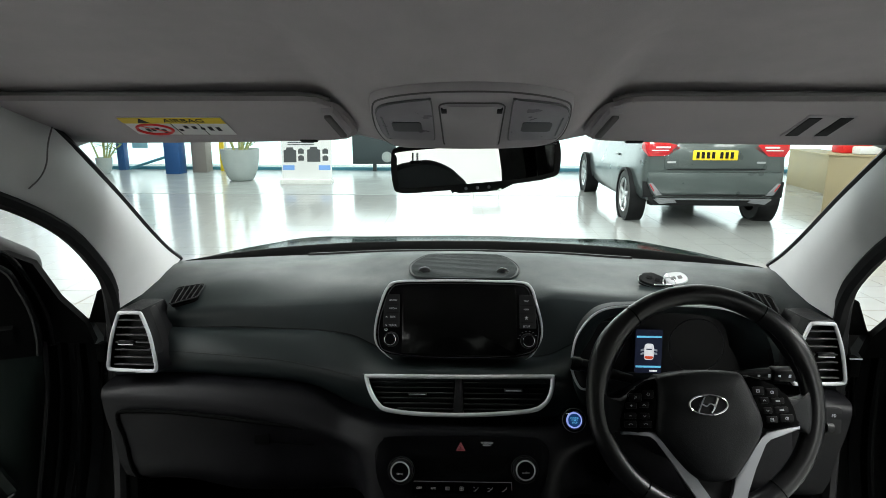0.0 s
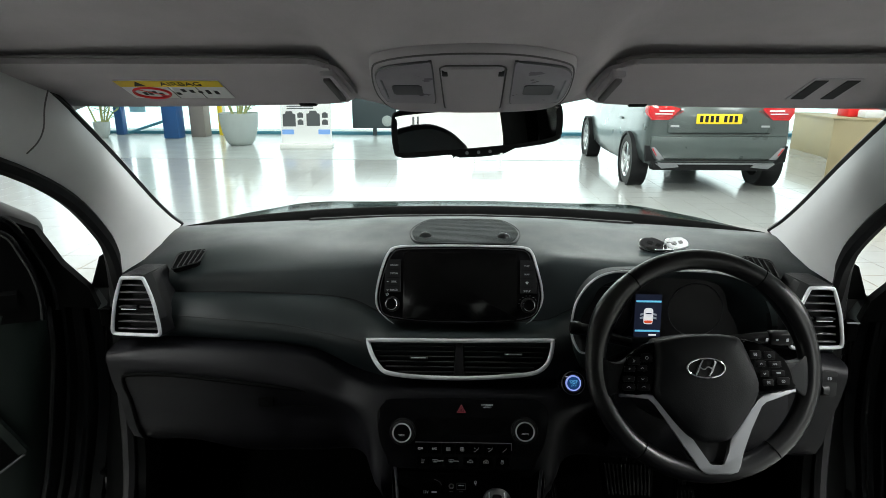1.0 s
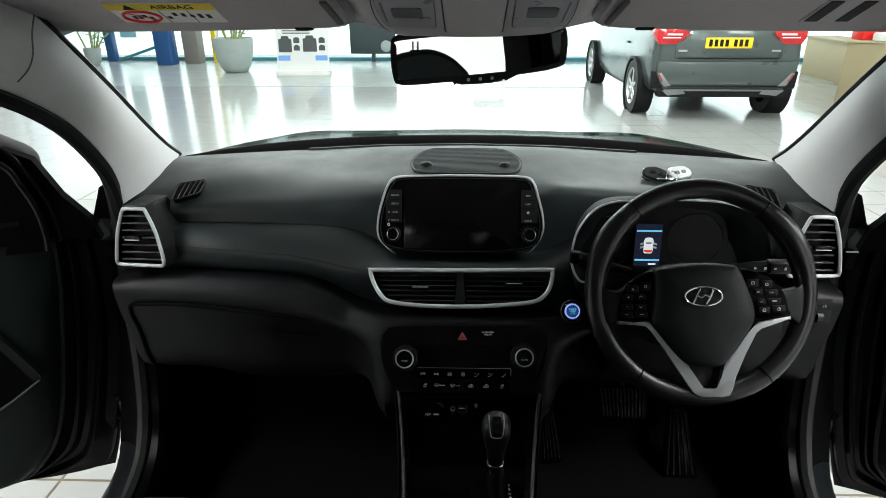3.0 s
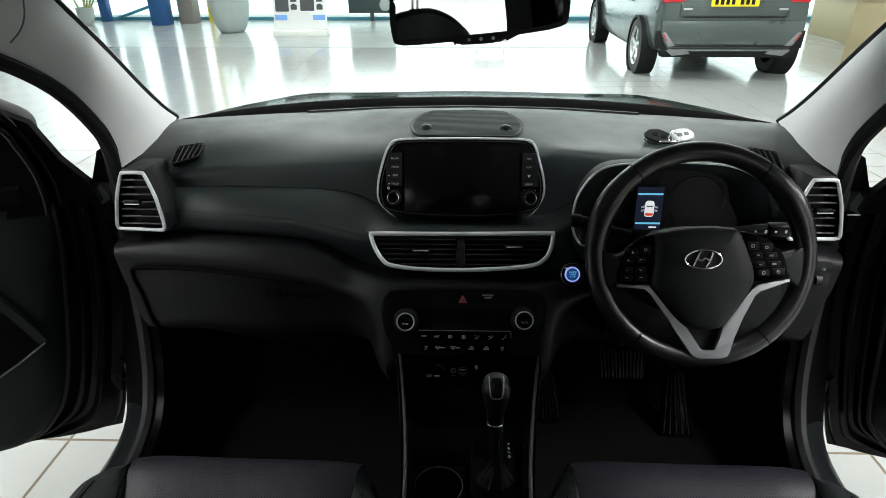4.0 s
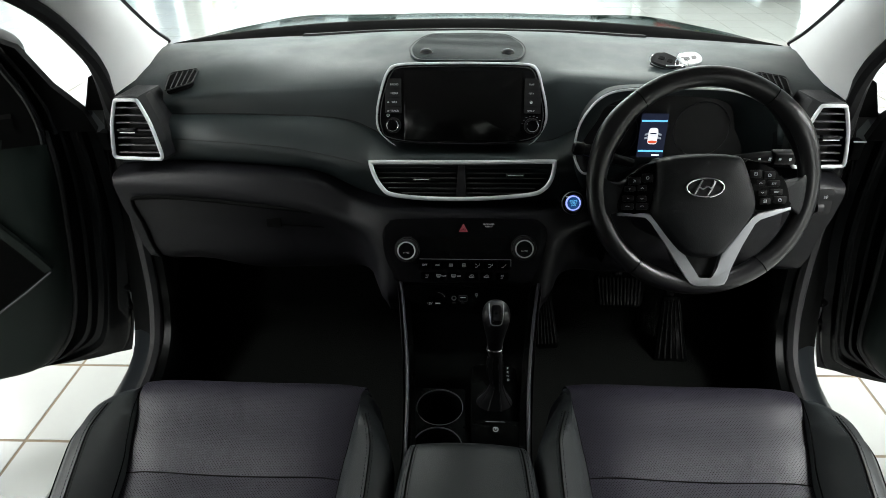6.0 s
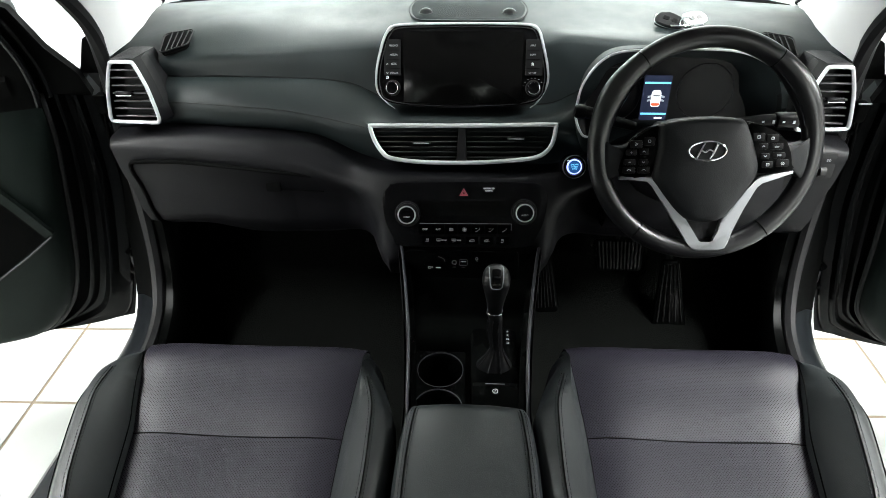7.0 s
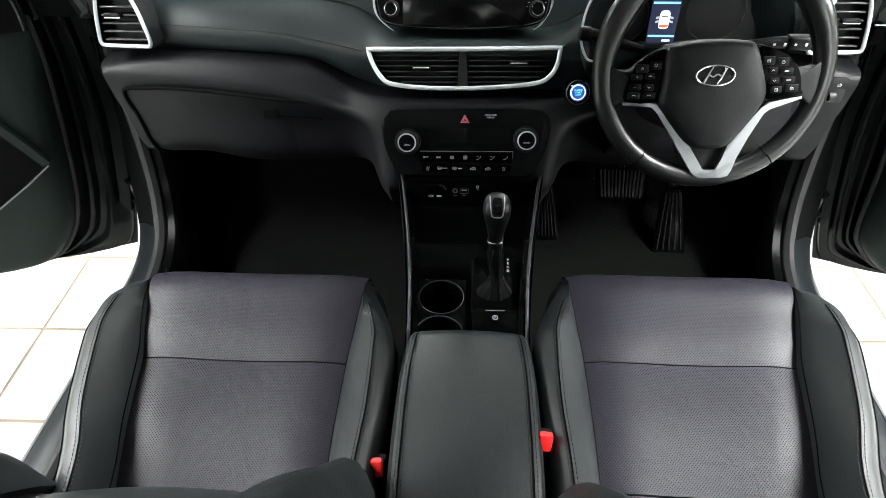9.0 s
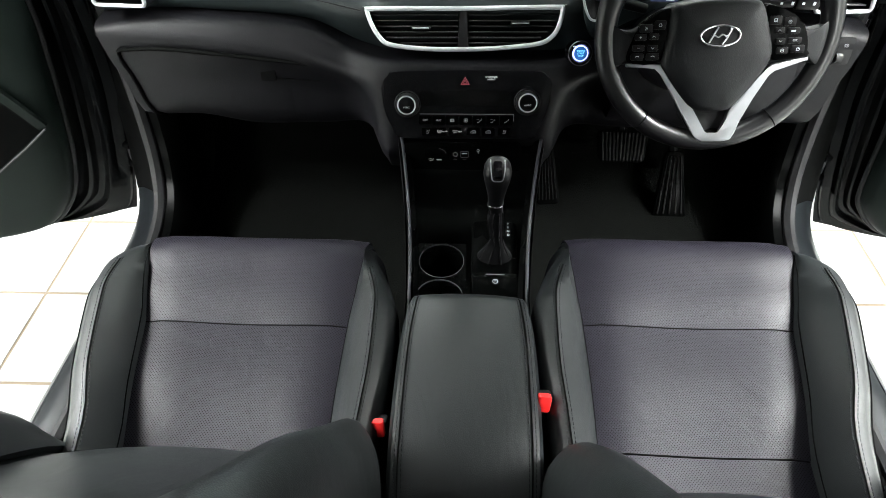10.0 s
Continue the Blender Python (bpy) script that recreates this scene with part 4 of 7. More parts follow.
def across(knots, line, xs, width=0.0, shift=0.0):
    """Points of one surface line at the stations xs; width pulls the ends in."""
    ks = spline([(k, y, z) for k, y, z in zip(knots, *line)], 6)
    kx, kyy, kz = [p.x for p in ks], [p.y for p in ks], [p.z for p in ks]
    out = []
    for x in xs:
        a = abs(x)
        xw = a
        if width and a > 0.372:
            xw = 0.372 + (a - 0.372) * (width - 0.372) / (0.718 - 0.372)
        sh = shift * max(0.0, 1 - a / 0.5)
        out.append(Vector((math.copysign(xw, x) + sh, float(np.interp(a, kx, kyy)), float(np.interp(a, kx, kz)))))
    return out


def soften(rows, n):
    """Fills rows along the profile with a smooth curve."""
    cols = [spline(c, n) for c in zip(*rows)]
    return [list(r) for r in zip(*cols)]


XS = list(np.linspace(-0.718, 0.718, 97))
seam_line = across(LX, SEAM, XS)
top_rows = [across(TOP_U, ln, XS) for ln in TOP]
# the shelf beside the instrument hood stands a little higher and breaks off sharper
for k, x in enumerate(XS):
    lift = ease((x - 0.13) / 0.05) * (1 - ease((x - 0.50) / 0.10))
    top_rows[3][k].z += 0.012 * lift
    top_rows[4][k].z += 0.010 * lift
part("top_pad", loft(B(), soften(top_rows + [[p + Vector((0, 0.002, 0.001)) for p in seam_line]], 4)), DASH, dash, "grained black dash top")
part("mid_pad", loft(B(), soften([[p + Vector((0, 0.012, 0.0)) for p in seam_line], [p + Vector((0, 0.001, -0.0015)) for p in seam_line]] + [across(LX, ln, XS) for ln in MID], 4)), DASH, dash, "padded black dash front")
low_rows = [across(LX, ln, XS, w, -0.010) for ln, w in zip(LOW, LOW_W)]
low_fine = soften(low_rows, 4)
part("lower_panel", loft(B(), low_fine), DASH_LOW, dash, "black plastic lower dash flowing into the centre stack")
part("seam", tube(B(), [p + Vector((0, 0.003, -0.0005)) for p in seam_line], 0.0022, 5), BLACK, dash)
# stitched crease along the padded front
part("crease", tube(B(), [p + Vector((0, -0.0005, 0.0)) for p in across(LX, MID[2], [x for x in XS if 0.20 < -x < 0.62])], 0.0009, 5), BLACK, dash)
part("crease", tube(B(), [p + Vector((0, -0.0005, 0.0)) for p in across(LX, MID[2], [x for x in XS if 0.20 < x < 0.62])], 0.0009, 5), BLACK, dash)
# dark strip at the foot of the windscreen
strip = [p for p in across(TOP_U, TOP[0], [x for x in XS if abs(x) < 0.42])]
part("defroster_strip", loft(B(), [[p + Vector((0, 0.01, 0.003)) for p in strip], [p + Vector((0, -0.018, 0.0075)) for p in strip], [p + Vector((0, -0.020, 0.002)) for p in strip]]), BLACK, dash, "dark defroster strip")

# glovebox lid, proud of the lower panel
cut = [k for k, x in enumerate(XS) if -0.692 <= x <= -0.25]
proud = [0.0040 - 0.009 * ease((XS[k] + 0.42) / 0.13) for k in cut]
lid = [[low_fine[r][k] + Vector((0.0 if r > 17 or k > cut[0] else 0.004, -q, q * 0.3)) for k, q in zip(cut, proud)] for r in range(17, 25)]
glove = loft(B(), [[p + Vector((0, 0.012, 0)) for p in lid[0]]] + lid)
gl_ob = part("glovebox_lid", glove, DASH_LOW, dash, "black glovebox lid with recessed latch")
gap = [r[0] + Vector((-0.003, -0.001, 0)) for r in lid[::-1]] + [p + Vector((0, -0.001, 0.003)) for p in lid[0][1:-4]]
part("lid_gap", tube(B(), gap, 0.0042, 6, smooth=2), DEEP, dash)
lm = frame_at((-0.36, 1.058, 0.772), (1, 0, -0.05), (0, 0.05, 0.8))
part("latch", plate(B(), rounded(0.030, 0.026, 0.004, cx=-0.040, cy=-0.004), 0.006, lm, 0.0008), DEEP, gl_ob, "recessed latch")
part("latch_slit", box(B(), (0.020, -0.010, -0.0005), (0.085, 0.0022, 0.002), lm), DEEP, gl_ob)


def vent_slats(parent, m, w, h, n, name="slat", tilt=-25, shrink=None):
    for i in range(n):
        v = (i + 0.5) / n
        k = shrink(v) if shrink else (0.0, 1.0)
        b = box(B(), ((k[0]) * w, (0.5 - v) * h, -0.012), (w * k[1], 0.0035, 0.022), None, 0.001, 1)
        ob = part(name, b, VENTM, parent)
        ob.data.transform(m)
    return parent


def side_vent(s):
    ring = [(0.6840, 1.10, 1.0045), (0.6790, 1.10, 1.0095), (0.6600, 1.10, 1.0105), (0.6430, 1.10, 1.0100), (0.6370, 1.10, 1.0050), (0.6200, 1.09, 0.9690), (0.6100, 1.08, 0.9380), (0.6035, 1.072, 0.9105), (0.6060, 1.07, 0.9035), (0.6120, 1.07, 0.9020), (0.6500, 1.07, 0.9030), (0.6900, 1.07, 0.9045), (0.6965, 1.07, 0.9090), (0.6970, 1.072, 0.9200), (0.6945, 1.085, 0.9600), (0.6900, 1.094, 0.9850)]
    pts = [mirrored(p, s) for p in ring]
    path = spline(pts, 4, True)
    v = part("side_vent", loft(B(), [[p for p in path], [p + Vector((-0.006 * s, 0.05, 0.0)) for p in path]], closed=True), BLACK, dash, "upright corner air vent with silver surround")
    part("surround", sweep(B(), path, circle(0.0038, 0.0034, 8), True, up=(0, 1, 0)), SATIN, v, "satin silver surround")
    b = B()
    b.faces.new([b.verts.new(p + Vector((0, 0.03, 0))) for p in path])
    part("back", b, BLACK, v)
    m = frame_at(mirrored((0.653, 1.085, 0.955), s), (1, 0, 0), (0, 0.03, 0.1))
    vent_slats(v, m, 0.086, 0.100, 7, shrink=lambda q: (-0.16 * s * (q - 0.55), 0.60 + 0.38 * q))
    part("tab", box(B(), (0.010 * s, 0.0, 0.0), (0.032, 0.009, 0.012), m, 0.002), PIANO, v, "black vent tab")
    part("tab_edge", box(B(), (0.010 * s, -0.004, 0.0062), (0.030, 0.0016, 0.001), m), CHROME, v)
    # collar that carries the vent in the dash end
    mid = sum(path, Vector()) / len(path)
    rows = [path, [mid + (p - mid) * 1.09 + Vector((0, 0.004, 0)) for p in path], [mid + (p - mid) * 1.16 + Vector((0, 0.09, -0.01)) for p in path]]
    part("pod", loft(B(), rows, closed=True), DASH_LOW, dash, "black corner pod round the vent")


side_vent(-1)
side_vent(1)


def demister(s):
    # a slanted slatted opening near the foot of the pillar
    A, B_, C, D_ = Vector((0.009, -0.051)), Vector((0.024, 0.021)), Vector((-0.026, 0.041)), Vector((-0.033, -0.018))
    m = frame_at(mirrored((0.603, 1.214, 1.0168), s), (1, 0, 0), (0, 1, 0.185))
    mid = (A + B_ + C + D_) / 4
    o = []
    for a, b_ in ((A, B_), (B_, C), (C, D_), (D_, A)):
        o += [a.lerp(b_, f) for f in (0.12, 0.5, 0.88)]
    pts = [(v.x * s, v.y) for v in o]
    d = part("demister_vent", plate(B(), pts if s > 0 else pts[::-1], 0.010, m, 0.0008), DEEP, dash, "slanted slatted demister vent")
    wide = [m @ Vector(((mid.x + (v.x - mid.x) * 1.06) * s, mid.y + (v.y - mid.y) * 1.06, 0.0004)) for v in o]
    part("vent_rim", tube(B(), wide, 0.0014, 6, True, smooth=3), BLACK, d)
    for f in (0.20, 0.40, 0.60, 0.80):
        p, q = A.lerp(D_, f), B_.lerp(C, min(0.97, f + 0.06))
        part("slat", tube(B(), [m @ Vector((p.x * s, p.y, 0.001)), m @ Vector((q.x * s, q.y, 0.001))], 0.0012, 5), BLACK, d)


demister(-1)
demister(1)

# ---- speaker grille on the dash top ----
GR = frame_at((-0.010, 1.355, 1.0482), (1, 0, 0), (0, 1, 0.060))
go = smooth2d([(-0.124, -0.028), (-0.116, 0.030), (-0.086, 0.080), (-0.04, 0.088), (0.04, 0.088), (0.086, 0.080), (0.116, 0.030), (0.124, -0.028), (0.104, -0.084), (0.05, -0.091), (-0.05, -0.091), (-0.104, -0.084)], 5)
sp = part("speaker_grille", plate(B(), go, 0.008, GR, 0.0012), DASH, dash, "oval mesh speaker grille")
part("grille_rim", tube(B(), [GR @ Vector((x, y, 0.0)) for x, y in go], 0.0011, 6, True), BLACK, sp)
mesh_b = B()
for i in range(28):
    y = -0.082 + i * 0.0061
    cross = [x0 + (x1 - x0) * (y - y0) / (y1 - y0) for (x0, y0), (x1, y1) in zip(go, go[1:] + go[:1]) if (y0 - y) * (y1 - y) < 0]
    w = 2 * max(cross) - 0.010
    box(mesh_b, (0, y, 0.0008), (w, 0.0022, 0.0012))
bmesh.ops.transform(mesh_b, matrix=GR, verts=mesh_b.verts)
part("mesh_ribs", mesh_b, DASH, sp)
for sx in (-0.088, 0.086):
    part("sensor_dome", lathe(B(), [(0.0, 0.008), (0.006, 0.0072), (0.011, 0.005), (0.015, 0.0), (0.0, 0.0)], GR @ Matrix.Translation((sx, -0.044, 0.001)), 20), PIANO, sp, "small black sensor dome")

# ---- display unit ----
SC = frame_at((-0.0165, 1.118, 0.997), (1, 0, 0.006), (0, 0.37, 0.93))
BEZ = [(-0.143, -0.062), (-0.1600, -0.040), (-0.1610, -0.008), (-0.1520, 0.032), (-0.1400, 0.062), (-0.1220, 0.0740), (-0.06, 0.0765), (0.0, 0.0772), (0.06, 0.0765), (0.1200, 0.0745), (0.1370, 0.065), (0.1460, 0.038), (0.1555, 0.001), (0.1560, -0.030), (0.140, -0.060), (0.06, -0.0710), (-0.06, -0.0715)]
bez = smooth2d(BEZ, 5)
du = part("display_unit", plate(B(), bez, 0.045, SC, 0.004, 3), PIANO, dash, "floating touch screen with silver rim and two knobs")
rim = [SC @ Vector((q.x * 1.012, q.y * 1.015, -0.003)) for q in spline([(x, y, 0) for x, y in [(-0.128, -0.073)] + BEZ[:15] + [(0.126, -0.071)]], 6)]
part("rim", tube(B(), rim, 0.0036, 8, up=(0, -1, 0.3), taper=[0.15, 0.7, 1, 1, 1, 1, 1, 0.7, 0.15]), SATIN, du, "satin silver rim")
part("face_lip", tube(B(), [SC @ Vector((x * 0.972, y * 0.955, 0.0005)) for x, y in bez], 0.0009, 6, True, up=(0, -1, 0.3)), RAILM, du)
part("screen", plate(B(), rounded(0.2225, 0.130, 0.004), 0.002, SC @ Matrix.Translation((0, 0.0005, 0.0025)), 0.0006, 2), SCREEN, du, "black glass touch screen, switched off")
for s_, words in ((-1, ("RADIO", "MEDIA", "SEEK", "TRACK")), (1, ("MAP", "NAV", "", "SETUP"))):
    strip_o = [(s_ * x, y) for x, y in ((0.1165, 0.051), (0.1415, 0.051), (0.1480, 0.024), (0.1480, -0.013), (0.1165, -0.013))]
    part("key_strip", plate(B(), strip_o if s_ < 0 else strip_o[::-1], 0.002, SC @ Matrix.Translation((0, 0, 0.0025)), 0.0006, 1), BLACK, du)
    for k, wd in enumerate(words):
        km = SC @ Matrix.Translation((s_ * 0.1295, 0.0400 - k * 0.0163, 0.0029))
        if k:
            part("key_joint", box(B(), (0, 0.0082, 0), (0.026, 0.0006, 0.0006), km), DEEP, du)
        if wd:
            text("lettering", wd, 0.0050, km, PRINT_DIM, du)
            if wd in ("SEEK", "TRACK"):
                sign("arrow", [[(-0.5, -0.3), (0, 0.3), (0.5, -0.3)] if wd == "SEEK" else [(-0.5, 0.3), (0, -0.3), (0.5, 0.3)]], 0.003, 0.0006, km @ Matrix.Translation((-0.0125, 0, 0)), PRINT_LIT, du)
        else:
            sign("star_mark", [[(0.5 * math.sin(a), 0.5 * math.cos(a)) for a in [2 * math.pi * q * 2 / 5 for q in range(6)]]], 0.006, 0.0006, km, PRINT_LIT, du)
for q in range(7):
    a = radians(35 + q * 22)
    part("volume_mark", box(B(), (0.0185 * math.cos(a), 0.0185 * math.sin(a) - 0.036, 0.0006), (0.003, 0.0008, 0.0004), SC @ Matrix.Translation((0.132, 0, 0))), SPOKE, du)
sign("power_mark", [arc(0, 0, 0.5, -230, 50, 8), [(0, 0.1), (0, 0.6)]], 0.005, 0.0006, SC @ Matrix.Translation((-0.1425, -0.017, 0.001)), PRINT_LIT, du)


def knob(m, r, h, parent, label, ring=SATIN, face=PIANO):
    k = part("knob", lathe(B(), [(0.0, 0.0), (r, 0.0), (r * 0.97, h * 0.85), (r * 0.9, h), (r * 0.80, h), (0.0, h * 0.97)], m, 28), face, parent, label)
    part("knob_ring", lathe(B(), [(r * 0.88, h * 0.9), (r * 0.99, h * 0.9), (r * 1.01, h * 0.98), (r * 0.95, h * 1.06), (r * 0.86, h * 1.02), (r * 0.88, h * 0.9)], m, 32), ring, k)
    part("knob_base", lathe(B(), [(r * 1.0, 0.0), (r * 1.25, 0.0), (r * 1.22, h * 0.25), (r * 1.0, h * 0.3)], m, 28), BLACK, k)
    return k


for sx in (-0.132, 0.132):
    knob(SC @ Matrix.Translation((sx, -0.036, 0.002)), 0.0118, 0.016, du, "black knob with bright ring", CHROME)

# ---- centre vents ----
CV = frame_at((-0.0165, 1.060, 0.869), (1, 0, 0.010), (0, 0.43, 0.9))
CVO = [(-0.1760, 0.0310), (-0.1720, 0.0345), (-0.10, 0.0350), (0.0, 0.0350), (0.10, 0.0362), (0.1730, 0.0370), (0.1785, 0.0325), (0.1735, 0.0050), (0.1610, -0.0140), (0.1370, -0.0255), (0.0720, -0.0325), (0.0, -0.0355), (-0.0800, -0.0340), (-0.1360, -0.0270), (-0.1540, -0.0150), (-0.1680, 0.0070)]
cvo = smooth2d(CVO, 5)
cv = part("centre_vent", loft(B(), [[CV @ Vector((x, y, 0)) for x, y in cvo], [CV @ Vector((x, y, -0.05)) for x, y in cvo]], closed=True), BLACK, dash, "wide pair of centre air vents with silver surround")
b = B()
b.faces.new([b.verts.new(CV @ Vector((x, y, -0.035))) for x, y in cvo])
part("back", b, BLACK, cv)
part("surround", sweep(B(), [CV @ Vector((x, y, 0.002)) for x, y in cvo], circle(0.0042, 0.0036, 10), True, up=(0, -1, 0.4)), BRIGHT, cv, "satin silver surround")
for i in range(6):
    y = 0.024 - i * 0.0098
    for sx in (-1, 1):
        w = 0.158 - (0.0, 0.002, 0.005, 0.012, 0.024, 0.050)[i]
        part("slat", box(B(), (sx * (0.010 + w / 2), y, -0.014), (w, 0.0022, 0.022), CV, 0.0008, 1), VENTM, cv)
part("divider", plate(B(), [(-0.006, 0.036), (0.006, 0.036), (0.010, -0.034), (-0.010, -0.034)], 0.03, CV, 0.002), BLACK, cv)
for sx, ty in ((-0.0775, 0.0018), (0.104, 0.0100)):
    part("tab", box(B(), (sx, ty, -0.001), (0.034, 0.0060, 0.012), CV, 0.0015, 2), BLACK, cv, "black vent tab with a bright edge")
    part("tab_edge", box(B(), (sx, ty, 0.0056), (0.030, 0.0018, 0.0012), CV, 0.0004, 1), BRIGHT, cv)
# collar that meets the pad
part("vent_housing", loft(B(), [[CV @ Vector((x, y, 0.0)) for x, y in cvo], [CV @ Vector((x * 1.035, y * 1.12, -0.004)) for x, y in cvo], [CV @ Vector((x * 1.06, y * 1.2, -0.05)) for x, y in cvo]], closed=True), DASH, dash)

# ---- climate panel and stack ----
CP = frame_at((-0.010, 0.969, 0.772), (1, 0, 0.012), (0, 0.45, 0.90))
cpo = smooth2d([(-0.1545, 0.026), (-0.1490, 0.040), (-0.1380, 0.050), (-0.120, 0.0545), (0.0, 0.0570), (0.124, 0.0560), (0.1450, 0.0510), (0.1545, 0.041), (0.1580, 0.026), (0.1500, -0.020), (0.1300, -0.058), (0.118, -0.066), (0.0, -0.067), (-0.116, -0.066), (-0.1300, -0.056), (-0.1490, -0.018)], 4)
cp = part("climate_panel", plate(B(), cpo, 0.03, CP, 0.003), PIANO, dash, "gloss black climate panel with two ringed dials")
part("climate_display", plate(B(), rounded(0.17, 0.028, 0.003, cy=0.008), 0.001, CP @ Matrix.Translation((0, 0, 0.0012))), SCREEN, cp)
for sx, wd, sy in ((-0.1065, "SYNC", -0.0035), (0.114, "AUTO", 0.0015)):
    m = CP @ Matrix.Translation((sx, sy, 0.001))
    part("dial_well", lathe(B(), [(0.0225, -0.001), (0.0235, 0.0008), (0.0246, 0.0)], m, 32), BLACK, cp)
    knob(m, 0.0172, 0.018, cp, "black temperature dial with silver ring")
    text("lettering", wd, 0.0046, m @ Matrix.Translation((0, -0.004, 0.0186)), PRINT_DIM, cp)
part("trim_line", box(B(), (0.0035, -0.0212, 0.001), (0.174, 0.0010, 0.001), CP), SPOKE, cp)
part("trim_end", box(B(), (0.0905, -0.0275, 0.001), (0.0010, 0.0125, 0.001), CP @ pose(0, 0, 0, 0, 0, 0)), SPOKE, cp)
SIGNS = (None, None, [[(-0.4, 0.3), (0.4, 0.3), (0.4, -0.3), (-0.4, -0.3), (-0.4, 0.3)], [(-0.4, 0.1), (0.4, 0.1)], [(-0.4, -0.1), (0.4, -0.1)], [(-0.15, 0.3), (-0.15, -0.3)], [(0.15, 0.3), (0.15, -0.3)]], FAN,
         MAN + [[(-0.5, 0.35), (-0.15, 0.2)]], MAN + [[(-0.5, 0.2), (0.0, 0.2)]], MAN)
for k, sg_ in enumerate(SIGNS):
    m = CP @ Matrix.Translation((-0.0735 + k * 0.0251, -0.0325, 0.0015))
    part("key", plate(B(), rounded(0.0238, 0.017, 0.002), 0.002, m, 0.0003, 1), TRAY, cp)
    if sg_:
        sign("symbol", sg_, 0.0080, 0.0007, m @ Matrix.Translation((0, 0, 0.0004)), PRINT_DIM, cp)
    else:
        text("lettering", ("OFF", "A/C")[k], 0.0056, m @ Matrix.Translation((0, 0, 0.0006)), PRINT_LIT, cp)
for k, (kx, sg_) in enumerate(((-0.0687, SEATSIGN), (-0.0470, SCREENSIGN), (-0.0180, SCREENSIGN), (0.0161, CARSIGN), (0.0443, CARSIGN), (0.0745, SEATSIGN))):
    m = CP @ Matrix.Translation((kx, -0.0535, 0.0015))
    part("key", plate(B(), rounded(0.024, 0.014, 0.002), 0.002, m, 0.0003, 1), TRAY, cp)
    sign("symbol", sg_, 0.0075, 0.0007, m @ Matrix.Translation((0, 0, 0.0004)), PRINT_DIM, cp)
    if k in (1, 2):
        text("lettering", ("FRONT", "REAR")[k - 1], 0.0032, m @ Matrix.Translation((0.0098, 0, 0.0006)), PRINT_LIT, cp)
# hazard switch
b = B()
tri = [Vector((0.0085 * math.sin(a), 0.0085 * math.cos(a), 0.0015)) for a in (0, 2.094, 4.189)]
for q in (1.0, 0.5):
    tube(b, [CP @ Vector((p.x * q, p.y * q + 0.0365, 0.002)) for p in tri], 0.0013, 5, True, up=(0, -1, 0.4))
part("hazard_switch", b, HAZARD, cp, "red hazard warning triangle")
text("lettering", "PASSENGER\nAIRBAG", 0.0042, CP @ Matrix.Translation((0.0475, 0.0435, 0.0015)), PRINT_LIT, cp)

# ---- start button ----
SB = frame_at((0.196, 1.0215, 0.8382), (1, 0.10, 0), (0, 0.4, 0.9))
SB = SB @ Matrix.Translation((0.0005, 0.0055, 0.0))
sb = part("start_button", lathe(B(), [(0.0, 0.0046), (0.0095, 0.0046), (0.0118, 0.0036), (0.0122, 0.0), (0.0122, -0.004), (0, -0.004)], SB, 32), BLUE_DEEP, dash, "round blue-lit start button in a black ring")
part("light_ring", lathe(B(), [(0.0118, 0.0036), (0.0132, 0.0044), (0.0142, 0.0034), (0.0142, -0.004), (0.0120, -0.004)], SB, 36), BLUE_GLOW, sb, "glowing pale blue ring")
part("ring", lathe(B(), [(0.0142, 0.0), (0.0160, 0.005), (0.0195, 0.0055), (0.0212, 0.001), (0.0216, -0.03), (0.0142, -0.03)], SB, 36), PIANO, sb)
part("outer_ring", lathe(B(), [(0.0206, 0.0030), (0.0213, 0.0036), (0.0222, 0.0022), (0.0218, -0.002)], SB, 36), SPOKE, sb)
part("indicator", box(B(), (-0.0125, 0.0125, 0.0058), (0.0050, 0.0022, 0.0006), SB @ pose(0, 0, 0, 0, 0, 0), 0.0002, 1), PRINT_LIT, sb)
text("lettering", "ENGINE\nSTART\nSTOP", 0.0042, SB @ Matrix.Translation((0, 0, 0.0050)), CYAN_GLOW, sb)

# ---- instrument binnacle ----
HOOD = [(0.222, 0.897), (0.206, 0.903), (0.191, 0.936), (0.191, 0.972), (0.198, 1.004), (0.218, 1.036), (0.245, 1.054), (0.29, 1.060), (0.38, 1.062), (0.455, 1.057), (0.505, 1.036), (0.534, 1.002), (0.550, 0.962), (0.556, 0.92), (0.556, 0.87)]
h0 = spline([(x, 1.045, z) for x, z in HOOD], 4)
h1 = [Vector((0.378 + (p.x - 0.378) * 0.97, 1.05, 0.93 + (p.z - 0.93) * 0.955)) for p in h0]
h3 = [Vector((0.378 + (p.x - 0.378) * 0.93, 1.11, 0.93 + (p.z - 0.93) * 0.88)) for p in h0]
bn = part("binnacle", loft(B(), [h0, h1, h3]), BLACK, dash, "hooded instrument binnacle with dark dials")
# the hood runs back and sinks into the dash top
hood_rows = []
for f in (0.0, 0.12, 0.3, 0.6, 1.0):
    row = []
    for p in h0:
        top = ease((p.z - 1.025) / 0.033) * ease((p.x - 0.205) / 0.11) * ease((0.545 - p.x) / 0.08)  # the crown runs further back than the corners
        row.append(Vector((0.378 + (p.x - 0.378) * (1 - 0.16 * f * (1 - top)), p.y + f * (0.09 + 0.19 * top), p.z - 0.085 * f ** 0.6 - 0.02 * f * top)))
    hood_rows.append(row)
part("hood", loft(B(), hood_rows), DASH, bn, "grained black instrument hood")
